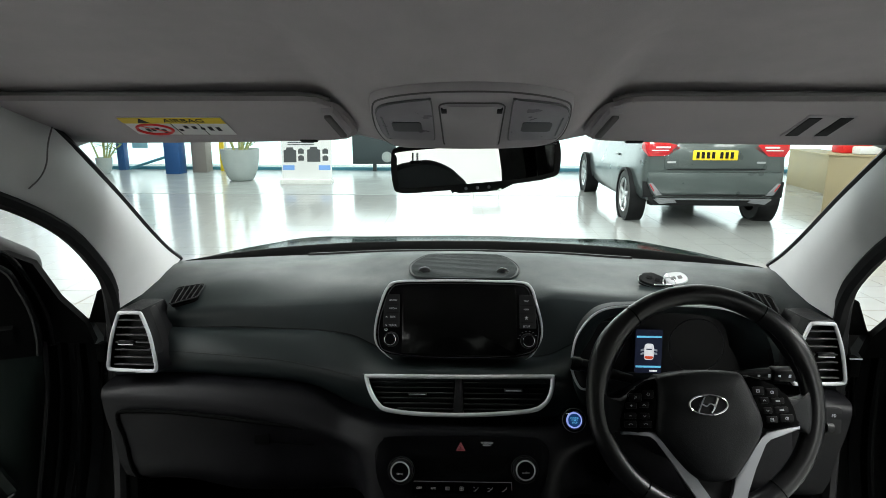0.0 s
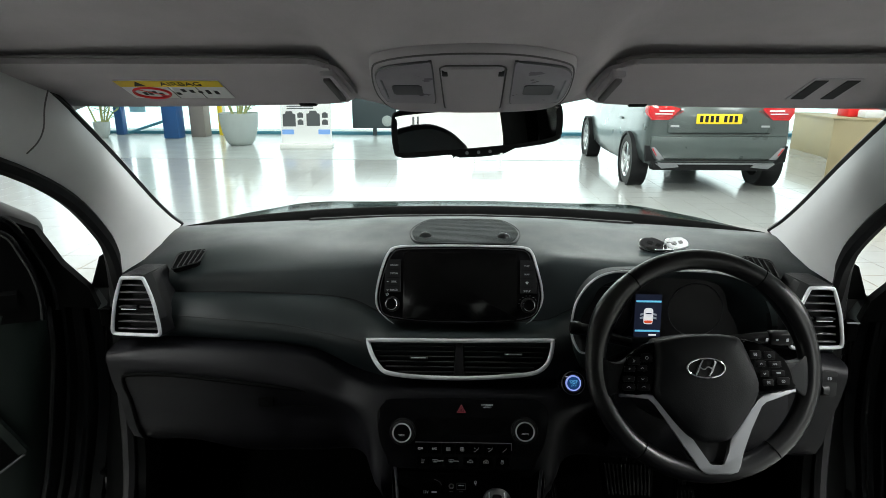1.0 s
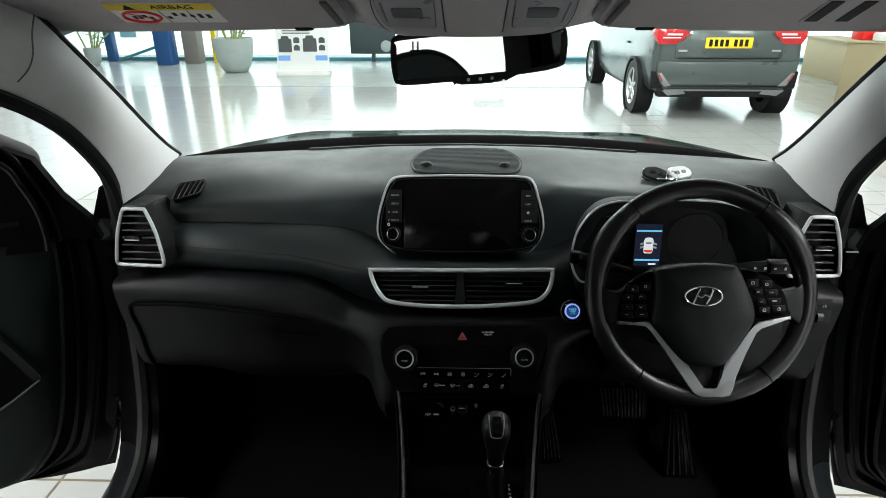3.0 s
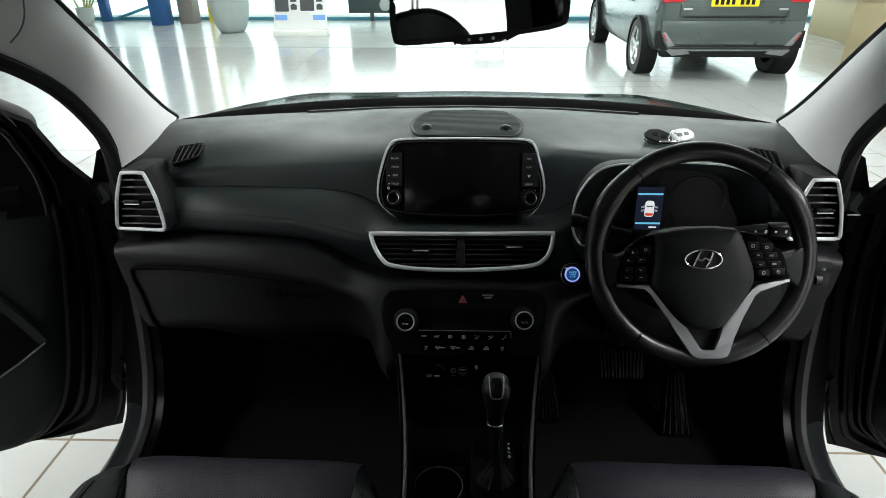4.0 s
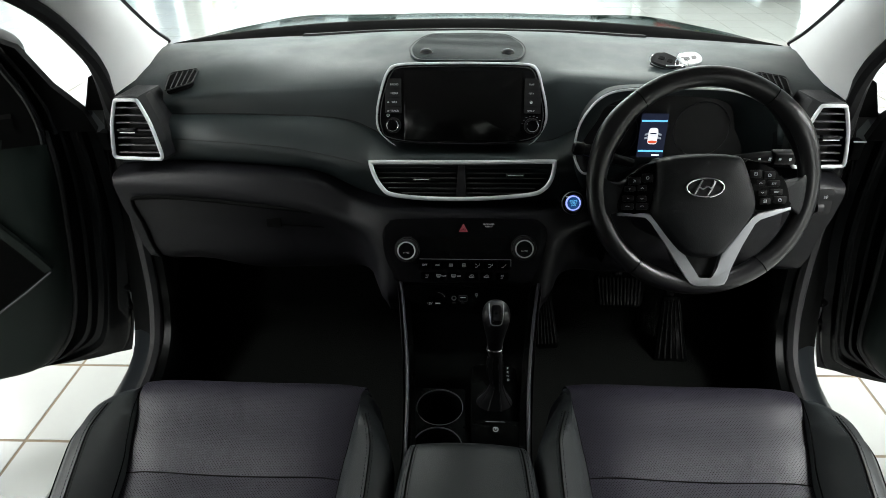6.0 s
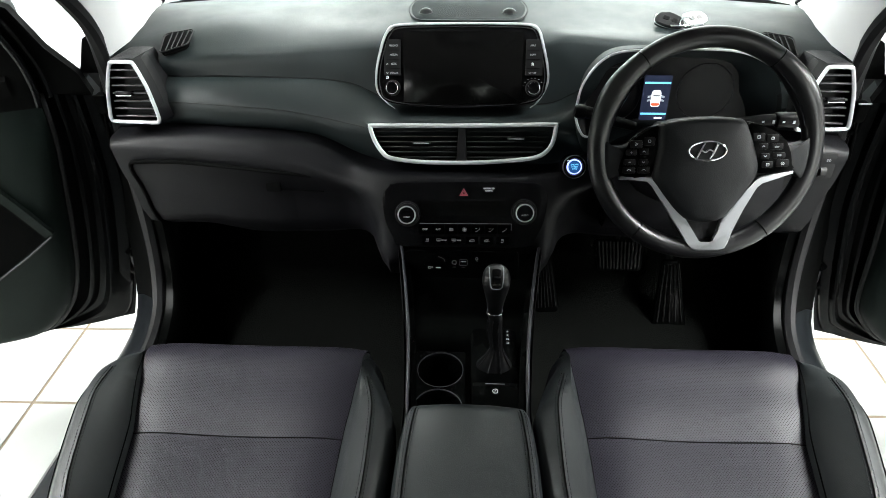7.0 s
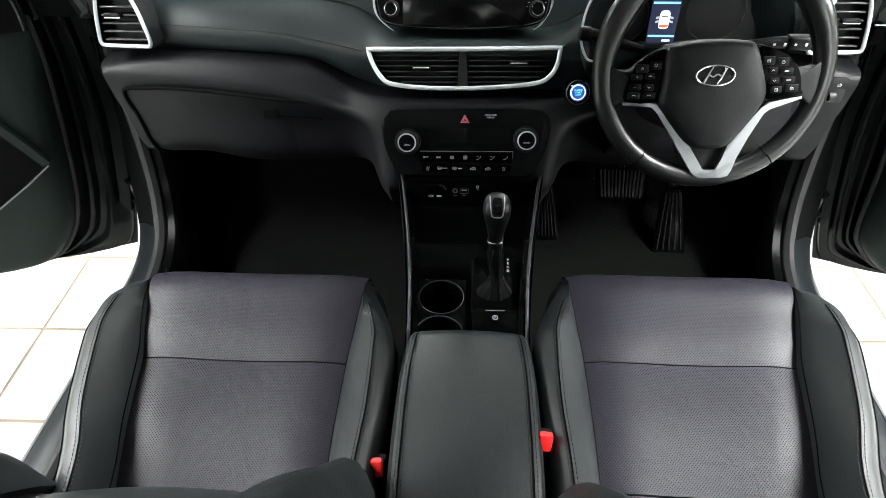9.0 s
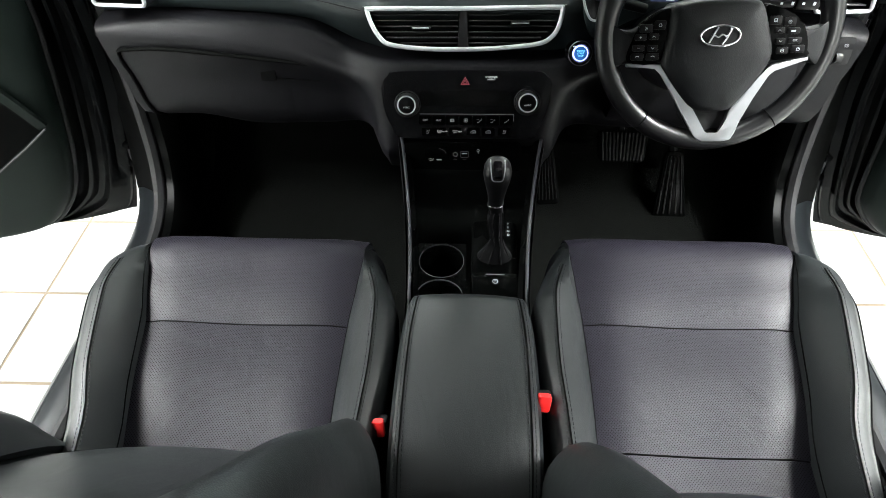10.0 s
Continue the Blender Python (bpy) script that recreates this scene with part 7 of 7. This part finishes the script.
def fob(m, mat, label, key_mat):
    f = part("key_fob", plate(B(), smooth2d([(-0.026, -0.012), (-0.028, 0.006), (-0.016, 0.017), (0.010, 0.016), (0.027, 0.008), (0.027, -0.010), (0.008, -0.017), (-0.014, -0.017)], 4), 0.013, m, 0.004, 3), mat, ky, label)
    part("fob_rim", tube(B(), [m @ Vector((x, y, -0.006)) for x, y in smooth2d([(-0.027, -0.012), (-0.029, 0.006), (-0.016, 0.018), (0.010, 0.017), (0.028, 0.008), (0.028, -0.010), (0.008, -0.018), (-0.014, -0.018)], 4)], 0.0013, 5, True), CHROME, f)
    part("fob_button", plate(B(), rounded(0.014, 0.010, 0.003, cx=-0.008), 0.002, m @ Matrix.Translation((0, 0, 0.0008)), 0.0005, 1), key_mat, f)
    part("fob_button", plate(B(), rounded(0.012, 0.010, 0.003, cx=0.010), 0.002, m @ Matrix.Translation((0, 0, 0.0008)), 0.0005, 1), key_mat, f)
    return f


KM = Matrix.Translation((0.395, 1.272, 1.045)) @ pose(0, 0, 0, 26, 10, -30) @ Matrix.Scale(0.98, 4)
fob(KM, BLACK, "black key fob", KEYM)
fob(Matrix.Translation((0.446, 1.278, 1.046)) @ pose(0, 0, 0, 36, -6, 12) @ Matrix.Scale(0.86, 4), SATIN, "silver-faced key fob", GRIP)
rg = [Vector((0.425 + 0.013 * math.cos(a), 1.258 + 0.006 * math.sin(a), 1.041 + 0.010 * math.sin(a))) for a in np.linspace(0, 6.2832, 20, endpoint=False)]
part("split_ring", tube(B(), rg, 0.0011, 6, True), CHROME, ky)
part("key_blade", box(B(), (0.413, 1.256, 1.0365), (0.040, 0.010, 0.004), None, 0.001, 1), CHROME, ky, "folded steel key blade")


# ================= doors =================
def door(s):
    t = new("car_door")
    t.empty_display_size = 0.05
    t.parent = car
    tagged(t, "open front door with black trim and dark paint")
    ang = radians(68 if s < 0 else 70)
    u = Vector((s * math.sin(ang), -math.cos(ang), 0))
    nrm = Vector((-s * math.cos(ang), -math.sin(ang), 0))
    h = Vector((0.872 * s, 1.155, 0))

    def D(a, n_, z):
        return h + u * a + nrm * n_ + Vector((0, 0, z))

    # painted shell: its leading edge runs up past the hinges
    shell = [(0.004, 0.318), (-0.016, 0.38), (-0.050, 0.50), (-0.082, 0.64), (-0.088, 0.757), (-0.096, 0.86), (-0.07, 0.925), (0.02, 0.965), (0.25, 0.99), (1.02, 1.03), (1.06, 0.75), (1.04, 0.45), (0.98, 0.365), (0.5, 0.335), (0.115, 0.319)]
    b = B()
    loft(b, [[D(a, -0.09, z) for a, z in shell], [D(a, -0.012, z) for a, z in shell], [D(a * 0.995, 0.0, z) for a, z in shell]], closed=True, caps=True)
    part("outer_shell", b, DOOR_DARK, t, "dark blue-grey painted door shell")
    # glossy black inner flange with two pressed ridges, between the shell's edge and the trim
    edge = spline([(a, 0.0, z) for a, z in ((0.95, 0.37), (0.50, 0.343), (0.30, 0.336), (0.19, 0.329), (0.115, 0.322), (0.035, 0.322), (0.004, 0.345), (-0.028, 0.44), (-0.058, 0.56), (-0.082, 0.68), (-0.090, 0.80), (-0.092, 0.91))], 5)
    lip_l = ((0.95, 0.42), (0.50, 0.385), (0.30, 0.373), (0.225, 0.367), (0.170, 0.376), (0.120, 0.426), (0.092, 0.475), (0.066, 0.55), (0.045, 0.64), (0.025, 0.74), (0.006, 0.85), (0.000, 0.945))
    lip_r = ((0.95, 0.42), (0.50, 0.390), (0.24, 0.378), (0.150, 0.374), (0.105, 0.388), (0.060, 0.436), (0.046, 0.475), (0.036, 0.54), (0.026, 0.62), (0.012, 0.72), (0.000, 0.84), (0.000, 0.945))
    lip = spline([(a, 0.0, z) for a, z in (lip_l if s < 0 else lip_r)], 5)
    rows = []
    for f, n_ in ((0.0, 0.0), (0.06, 0.012), (0.26, 0.014), (0.36, 0.026), (0.42, 0.027), (0.50, 0.016), (0.60, 0.018), (0.70, 0.034), (0.76, 0.035), (0.84, 0.024), (0.94, 0.040), (1.0, 0.056)):
        rows.append([D(p.x + (q.x - p.x) * f, n_, p.z + (q.z - p.z) * f) for p, q in zip(edge, lip)])
    part("door_flange", loft(B(), rows), DOOR_EDGE, t, "glossy black pressed door flange")
    part("door_rubber", tube(B(), [D(p.x - 0.004, 0.050, p.z - 0.002) for p in lip], 0.0055, 8), RUBBER, t, "black rubber seal round the door trim")
    # moulded trim, rolling in from its lip to a flat middle
    rows = []
    for f, n_ in ((0.0, 0.054), (0.012, 0.072), (0.035, 0.086), (0.08, 0.094), (0.2, 0.097), (0.6, 0.097), (1.0, 0.092)):
        rows.append([D(p.x + (0.97 - p.x) * f, n_, p.z + (0.60 + 0.40 * k / (len(lip) - 1) - p.z) * f) for k, p in enumerate(lip)])
    part("door_trim", loft(B(), [list(r) for r in zip(*[spline(c, 3) for c in zip(*rows)])]), DOORT, t, "black moulded door trim")
    # dark plate as the arm rest hollow's shade, pale moulding above, fine edge below
    part("pocket", plate(B(), [(0.118, 0.742), (0.078, 0.650), (0.205, 0.570), (0.40, 0.545), (0.40, 0.80), (0.150, 0.80)][::-s], 0.004, frame_at(D(0, 0.103, 0), u * s, (0, 0, 1)) @ Matrix.Diagonal((s, 1, 1, 1))), DEEP, t, "flat dark plate for the shade of the arm rest hollow")
    part("pocket_moulding", sweep(B(), spline([D(0.20, 0.102, 0.90), D(0.130, 0.103, 0.770), D(0.100, 0.103, 0.712), D(0.074, 0.102, 0.655)], 4), [(-0.012, -0.003), (-0.009, 0.005), (0.009, 0.005), (0.012, -0.003)], up=nrm), DOORT, t, "raised moulding over the arm rest")
    part("pocket_edge", tube(B(), [D(0.073, 0.100, 0.648), D(0.13, 0.102, 0.610), D(0.21, 0.102, 0.562), D(0.35, 0.101, 0.52)], 0.0022, 6), RAILM, t, "fine pale edge of the door pocket")
    # sail by the mirror and window frame
    sail = [(-0.095, 0.93), (-0.083, 0.976), (-0.043, 1.030), (-0.008, 1.106), (0.036, 1.130), (0.12, 1.140), (0.12, 0.97)]
    b = B()
    loft(b, [[D(a, 0.06, z) for a, z in sail], [D(a, 0.03, z) for a, z in sail]], closed=True, caps=True)
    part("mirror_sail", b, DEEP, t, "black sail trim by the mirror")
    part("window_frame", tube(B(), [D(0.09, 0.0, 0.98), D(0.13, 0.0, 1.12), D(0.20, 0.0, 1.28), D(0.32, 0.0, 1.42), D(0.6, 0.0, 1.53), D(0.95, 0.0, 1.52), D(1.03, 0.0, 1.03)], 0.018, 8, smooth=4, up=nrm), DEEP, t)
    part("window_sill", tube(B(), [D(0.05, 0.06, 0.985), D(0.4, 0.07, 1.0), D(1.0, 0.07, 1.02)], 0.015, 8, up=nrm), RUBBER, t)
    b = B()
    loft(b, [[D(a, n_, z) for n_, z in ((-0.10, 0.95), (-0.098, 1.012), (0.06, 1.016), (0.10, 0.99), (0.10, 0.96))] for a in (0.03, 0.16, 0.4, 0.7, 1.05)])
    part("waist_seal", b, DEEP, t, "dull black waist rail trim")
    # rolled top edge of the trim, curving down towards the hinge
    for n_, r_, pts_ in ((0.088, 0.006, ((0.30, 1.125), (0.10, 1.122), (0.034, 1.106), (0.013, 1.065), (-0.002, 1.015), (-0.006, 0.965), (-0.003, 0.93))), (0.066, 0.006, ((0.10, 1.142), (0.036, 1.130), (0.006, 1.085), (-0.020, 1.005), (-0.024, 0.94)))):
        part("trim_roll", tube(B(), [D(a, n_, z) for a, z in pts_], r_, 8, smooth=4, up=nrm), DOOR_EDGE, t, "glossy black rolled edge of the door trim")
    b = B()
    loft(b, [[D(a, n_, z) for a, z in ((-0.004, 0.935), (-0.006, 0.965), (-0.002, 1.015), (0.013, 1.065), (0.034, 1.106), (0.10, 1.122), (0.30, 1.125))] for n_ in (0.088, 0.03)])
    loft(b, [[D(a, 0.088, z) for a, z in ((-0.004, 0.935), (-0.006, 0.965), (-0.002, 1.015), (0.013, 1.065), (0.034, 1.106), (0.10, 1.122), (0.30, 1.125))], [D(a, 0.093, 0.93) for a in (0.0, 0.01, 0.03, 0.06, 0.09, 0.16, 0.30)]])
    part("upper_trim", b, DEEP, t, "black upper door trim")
    mm = Matrix.Translation(D(0.120, -0.12, 1.078)) @ pose(0, 0, 0, 0, -28 * s, -12 * s)
    mir = part("door_mirror", box(B(), (0, 0, 0), (0.19, 0.11, 0.11), mm, 0.045, 5), BLACK, t, "dark outside mirror housing")
    part("mirror_arm", tube(B(), [D(0.06, 0.02, 1.00), D(0.09, -0.05, 1.03), D(0.12, -0.10, 1.06)], 0.022, 8, smooth=3), BLACK, mir)
    # hinges: two leaves and a pin each
    for a0, z in ((-0.036, 0.49), (-0.100, 0.82)):
        hg = part("hinge", box(B(), (0, 0, 0), (0.045, 0.030, 0.012), Matrix.Translation(D(a0 - 0.004, 0.0, z + 0.026)) @ pose(0, 0, 0, 0, 0, 25 * s), 0.002), DOOR_EDGE, t, "black steel door hinge")
        part("hinge_leaf", box(B(), (0, 0, 0), (0.045, 0.030, 0.012), Matrix.Translation(D(a0, 0.0, z - 0.030)) @ pose(0, 0, 0, 0, 0, 25 * s), 0.002), DOOR_EDGE, hg)
        part("hinge_pin", tube(B(), [D(a0 - 0.006, 0.004, z - 0.085), D(a0 - 0.006, 0.004, z + 0.034)], 0.007, 10, up=(0, 1, 0)), RAILM, hg)
    part("check_strap", box(B(), (0, 0, 0), (0.085, 0.006, 0.014), frame_at(D(-0.038, 0.004, 0.584), D(-0.07, 0, 0.590) - D(-0.005, 0, 0.578), (0, 0, 1)) @ pose(0, 0, 0, 90, 0, 0), 0.002), BLACK, t, "steel door check strap")
    # rubber boot of the door wiring
    boot = part("wiring_boot", box(B(), (0, 0, 0), (0.022, 0.026, 0.040), Matrix.Translation(D(-0.108, 0.05, 0.908)), 0.005, 3), DEEP, t, "black rubber wiring boot")
    # thin strip over the boot, silver on the right as a painted reflection
    part("boot_glint", box(B(), (0, 0, 0), (0.024, 0.003, 0.0022), Matrix.Translation(D(-0.106, 0.066, 0.929))), SPOKE if s > 0 else DEEP, boot)
    part("cable", tube(B(), [D(-0.104, 0.055, 0.890), D(-0.098, 0.056, 0.85), D(-0.090, 0.05, 0.805)], 0.0028, 6, smooth=3), DEEP, boot)


door(-1)
door(1)
# ================= grey hatchback ahead =================
hb = thing("parked_car", "grey-green metallic hatchback parked on the tiles, seen from behind", "car", at=(2.905, 7.95, 0))


def section(hw, zb, zs, zt, roof):
    pts = []
    for x, z in ((0.90, zb), (0.97, zb + 0.06), (1.0, zb + 0.2), (1.0, zs - 0.22), (0.985, zs - 0.10), (0.955, zs), (0.93, zs + 0.03), (0.80, zs + (zt - zs) * 0.72), (0.68, zt - 0.03), (0.35, zt)):
        pts.append((hw * x if z <= zs + 0.031 else hw * x * roof + hw * x * (1 - roof), z))
    half = pts + [(0.0, zt + 0.01)]
    return [(-x, z) for x, z in half] + [(x, z) for x, z in reversed(half[:-1])]


SEC = [(-0.59, 0.70, 0.36, 0.88, 1.02), (-0.575, 0.79, 0.33, 0.92, 1.10), (-0.53, 0.83, 0.32, 0.95, 1.20), (-0.41, 0.85, 0.32, 0.97, 1.36), (-0.2, 0.865, 0.30, 0.97, 1.41), (0.4, 0.87, 0.24, 0.95, 1.43), (1.2, 0.87, 0.22, 0.93, 1.42), (1.7, 0.87, 0.22, 0.92, 1.30), (2.1, 0.86, 0.22, 0.92, 1.05), (2.6, 0.85, 0.26, 0.90, 0.96), (3.05, 0.80, 0.28, 0.80, 0.86), (3.25, 0.66, 0.32, 0.66, 0.70)]
cols = list(zip(*[[Vector((x, y, z)) for x, z in section(hw, zb, zs, zt, 0.8)] for y, hw, zb, zs, zt in SEC]))
b = B()
loft(b, [list(r) for r in zip(*[spline(c, 3) for c in cols])])
first = [v for v in b.verts if abs(v.co.y + 0.59) < 1e-4]
first.sort(key=lambda v: math.atan2(v.co.z - 0.65, v.co.x))
b.faces.new(first)
part("body", b, HATCH_PAINT, hb, "glossy grey-green bodywork", angle=50)


def hatch_wheel(x, y):
    m = Matrix.Translation((x, y, 0.315)) @ pose(0, 0, 0, 0, -90 if x < 0 else 90, 0)
    w = part("wheel", lathe(B(), [(0.20, -0.10), (0.30, -0.10), (0.315, -0.08), (0.317, 0.0), (0.315, 0.08), (0.30, 0.10), (0.225, 0.105), (0.22, 0.09)], m, 40), TYRE, hb, "black tyre on a silver alloy wheel")
    part("rim_ring", lathe(B(), [(0.205, 0.075), (0.222, 0.098), (0.228, 0.096), (0.222, 0.06), (0.20, 0.02)], m, 36), ALLOY, w)
    for k in range(5):
        a = 2 * math.pi * k / 5
        part("spoke", box(B(), (0.115, 0, 0.075), (0.19, 0.045, 0.025), m @ pose(0, 0, 0, 0, 0, math.degrees(a)), 0.008), ALLOY, w)
    part("hub_cap", lathe(B(), [(0, 0.09), (0.04, 0.088), (0.055, 0.07)], m, 20), ALLOY, w)
    part("brake_disc", lathe(B(), [(0.05, 0.01), (0.17, 0.01), (0.17, -0.01), (0.05, -0.01)], m, 30), SATIN, w)
    # black ring standing in for the shaded gap of the wheel arch
    part("arch_gap_ring", lathe(B(), [(0.335, -0.10), (0.355, 0.112), (0.325, 0.112), (0.318, -0.10)], m, 36), BLACK, w)


for x, y in ((-0.805, 0.0), (0.805, 0.0), (-0.805, 2.75), (0.805, 2.75)):
    hatch_wheel(x, y)


def rear_slab(name, outline, y, mat, label="", thick=0.03, bevel=0.006):
    return part(name, plate(B(), outline, thick, frame_at((0, y, 0), (1, 0, 0), (0, 0, 1)), bevel), mat, hb, label)


for s in (-1, 1):
    o = [(0.40 * s, 0.955), (0.56 * s, 0.850), (0.79 * s, 0.846), (0.835 * s, 0.93), (0.83 * s, 1.02), (0.70 * s, 1.04), (0.48 * s, 0.985)]
    tl = rear_slab("tail_lamp", o if s > 0 else o[::-1], -0.602, TAIL_RED, "red tail lamp with pale reversing lens", 0.16, 0.012)
    part("lamp_lens", box(B(), (0.63 * s, -0.606, 0.955), (0.17, 0.01, 0.02), None, 0.003), WHITE_PRINT, tl)
    part("lamp_bar", box(B(), (0.66 * s, -0.607, 0.92), (0.2, 0.01, 0.012), None, 0.003), WHITE_PRINT, tl)
    r = [(0.56 * s, 0.38), (0.60 * s, 0.38), (0.70 * s, 0.55), (0.665 * s, 0.56)]
    rear_slab("bumper_corner", [(0.66 * s, 0.36), (0.82 * s, 0.36), (0.83 * s, 0.55), (0.78 * s, 0.55)][::s], -0.585, BLACK, "black bumper corner vent", 0.06, 0.01)
    rear_slab("corner_fin", [(0.60 * s, 0.385), (0.685 * s, 0.38), (0.775 * s, 0.53), (0.735 * s, 0.54)][::s], -0.622, SPOKE, "pale grey bumper corner fin", 0.02, 0.003)
    rear_slab("reflector", [(0.700 * s, 0.44), (0.712 * s, 0.44), (0.765 * s, 0.52), (0.752 * s, 0.525)][::s], -0.627, TAIL_RED, "red reflector strip", 0.02, 0.002)
    rear_slab("exhaust_trim", [(0.42 * s, 0.30), (0.62 * s, 0.28), (0.70 * s, 0.34), (0.46 * s, 0.345)][::s], -0.605, SPOKE, "silver exhaust trim", 0.05, 0.006)
rear_slab("diffuser", [(-0.72, 0.26), (0.72, 0.26), (0.76, 0.37), (-0.76, 0.37)], -0.585, BLACK, "black rear diffuser", 0.15, 0.01)
rear_slab("tailgate", [(-0.60, 0.70), (0.60, 0.70), (0.60, 0.86), (0.46, 1.0), (-0.46, 1.0), (-0.60, 0.86)], -0.602, HATCH_PAINT, "tailgate panel", 0.05, 0.012)
rear_slab("bumper", [(-0.72, 0.40), (0.72, 0.40), (0.78, 0.52), (0.78, 0.665), (-0.78, 0.665), (-0.78, 0.52)], -0.618, HATCH_PAINT, "bumper moulding", 0.08, 0.02)
rear_slab("bumper_line", [(-0.55, 0.378), (0.70, 0.378), (0.71, 0.392), (-0.71, 0.392)], -0.625, BLACK, "", 0.04, 0.002)
rear_slab("tailgate_line", [(-0.56, 0.692), (0.56, 0.692), (0.57, 0.700), (-0.57, 0.700)], -0.622, BLACK, "", 0.02, 0.001)
rear_slab("bumper_lip", [(-0.66, 0.335), (0.66, 0.335), (0.68, 0.352), (-0.68, 0.352)], -0.628, SPOKE, "silver lip over the diffuser", 0.03, 0.003)
np_ = rear_slab("number_plate", rounded(0.52, 0.115, 0.01, cx=-0.02, cy=0.865), -0.618, PLATE_Y, "yellow number plate with plain dark bars", 0.012, 0.002)
for k, cx in enumerate((-0.205, -0.145, -0.085, -0.025, 0.07, 0.13, 0.19)):
    part("plate_bar", box(B(), (cx - 0.02, -0.620, 0.865), (0.036, 0.004, 0.075), None), BLACK, np_)
for cx, w in ((-0.52, 0.10), (0.52, 0.10)):
    part("badge", box(B(), (cx, -0.607, 0.78), (w, 0.008, 0.022), None, 0.003), SATIN, hb, "small silver badge")
rear_slab("rear_screen", [(-0.58, 1.06), (0.58, 1.06), (0.50, 1.30), (-0.50, 1.30)], -0.55, SCREEN, "dark rear screen", 0.03, 0.01)
for s in (-1, 1):
    b = plate(B(), [(-0.3, 0.97), (1.75, 0.95), (1.1, 1.33), (0.0, 1.33)][::s], 0.02, frame_at((0.815 * s, 0, 0), (0, s, 0), (-0.25 * s, 0, 1)) if s > 0 else frame_at((0.815 * s, 0, 0), (0, -1, 0), (0.25, 0, 1)) @ Matrix.Diagonal((-1, 1, 1, 1)), 0.004)
    part("side_window", b, SCREEN, hb, "dark side glass")
    part("door_handle", box(B(), (0.872 * s, 0.55, 0.80), (0.03, 0.2, 0.03), None, 0.01), HATCH_PAINT, hb)
hb.rotation_euler = (0, 0, radians(0.3))

# ================= floor tiles =================
TW = PITCH_T - 0.0095


def tile_mesh():
    b = B()
    box(b, (0, 0, -0.004), (PITCH_X - 0.0095, TW, 0.008))
    me = finish("tile", b, TILE, smooth=False)
    return me


tm = tile_mesh()
near, far = [], []
for i in range(-45, 55):
    for j in range(-45, 60):
        c = GRID @ Vector(((i + 0.5) * PITCH_X, (j + 0.5) * PITCH_T, 0))
        if X0 < c.x < X1 and Y0 < c.y < Y1:
            side = abs(c.x)
            if 0.6 < side < 3.2 and -0.4 < c.y < 4.6 and len(near) < 300:
                near.append(c)
            else:
                far.append(c)
rot = GRID.to_3x3()
for c in near:
    ob = new("tile", tm)
    ob.matrix_world = Matrix.Translation(c) @ rot.to_4x4()
    ob.parent = floor
verts, faces = [], []
for c in far:
    n0 = len(verts)
    hx, hy = PITCH_X / 2 - 0.0022, PITCH_T / 2 - 0.0022
    for z in (0.0, -0.004):
        for x, y in ((-hx, -hy), (hx, -hy), (hx, hy), (-hx, hy)):
            verts.append(tuple(c + rot @ Vector((x, y, z))))
    faces.append((n0, n0 + 1, n0 + 2, n0 + 3))
    for k in range(4):
        faces.append((n0 + k, n0 + 4 + k, n0 + 4 + (k + 1) % 4, n0 + (k + 1) % 4))
me = bpy.data.meshes.new("tiles_far")
me.from_pydata(verts, [], faces)
me.update()
me.materials.append(TILE)
ft = new("far_tile_field", me)
ft.parent = floor
tagged(ft, "white glazed floor tiles further off", kind="stuff")
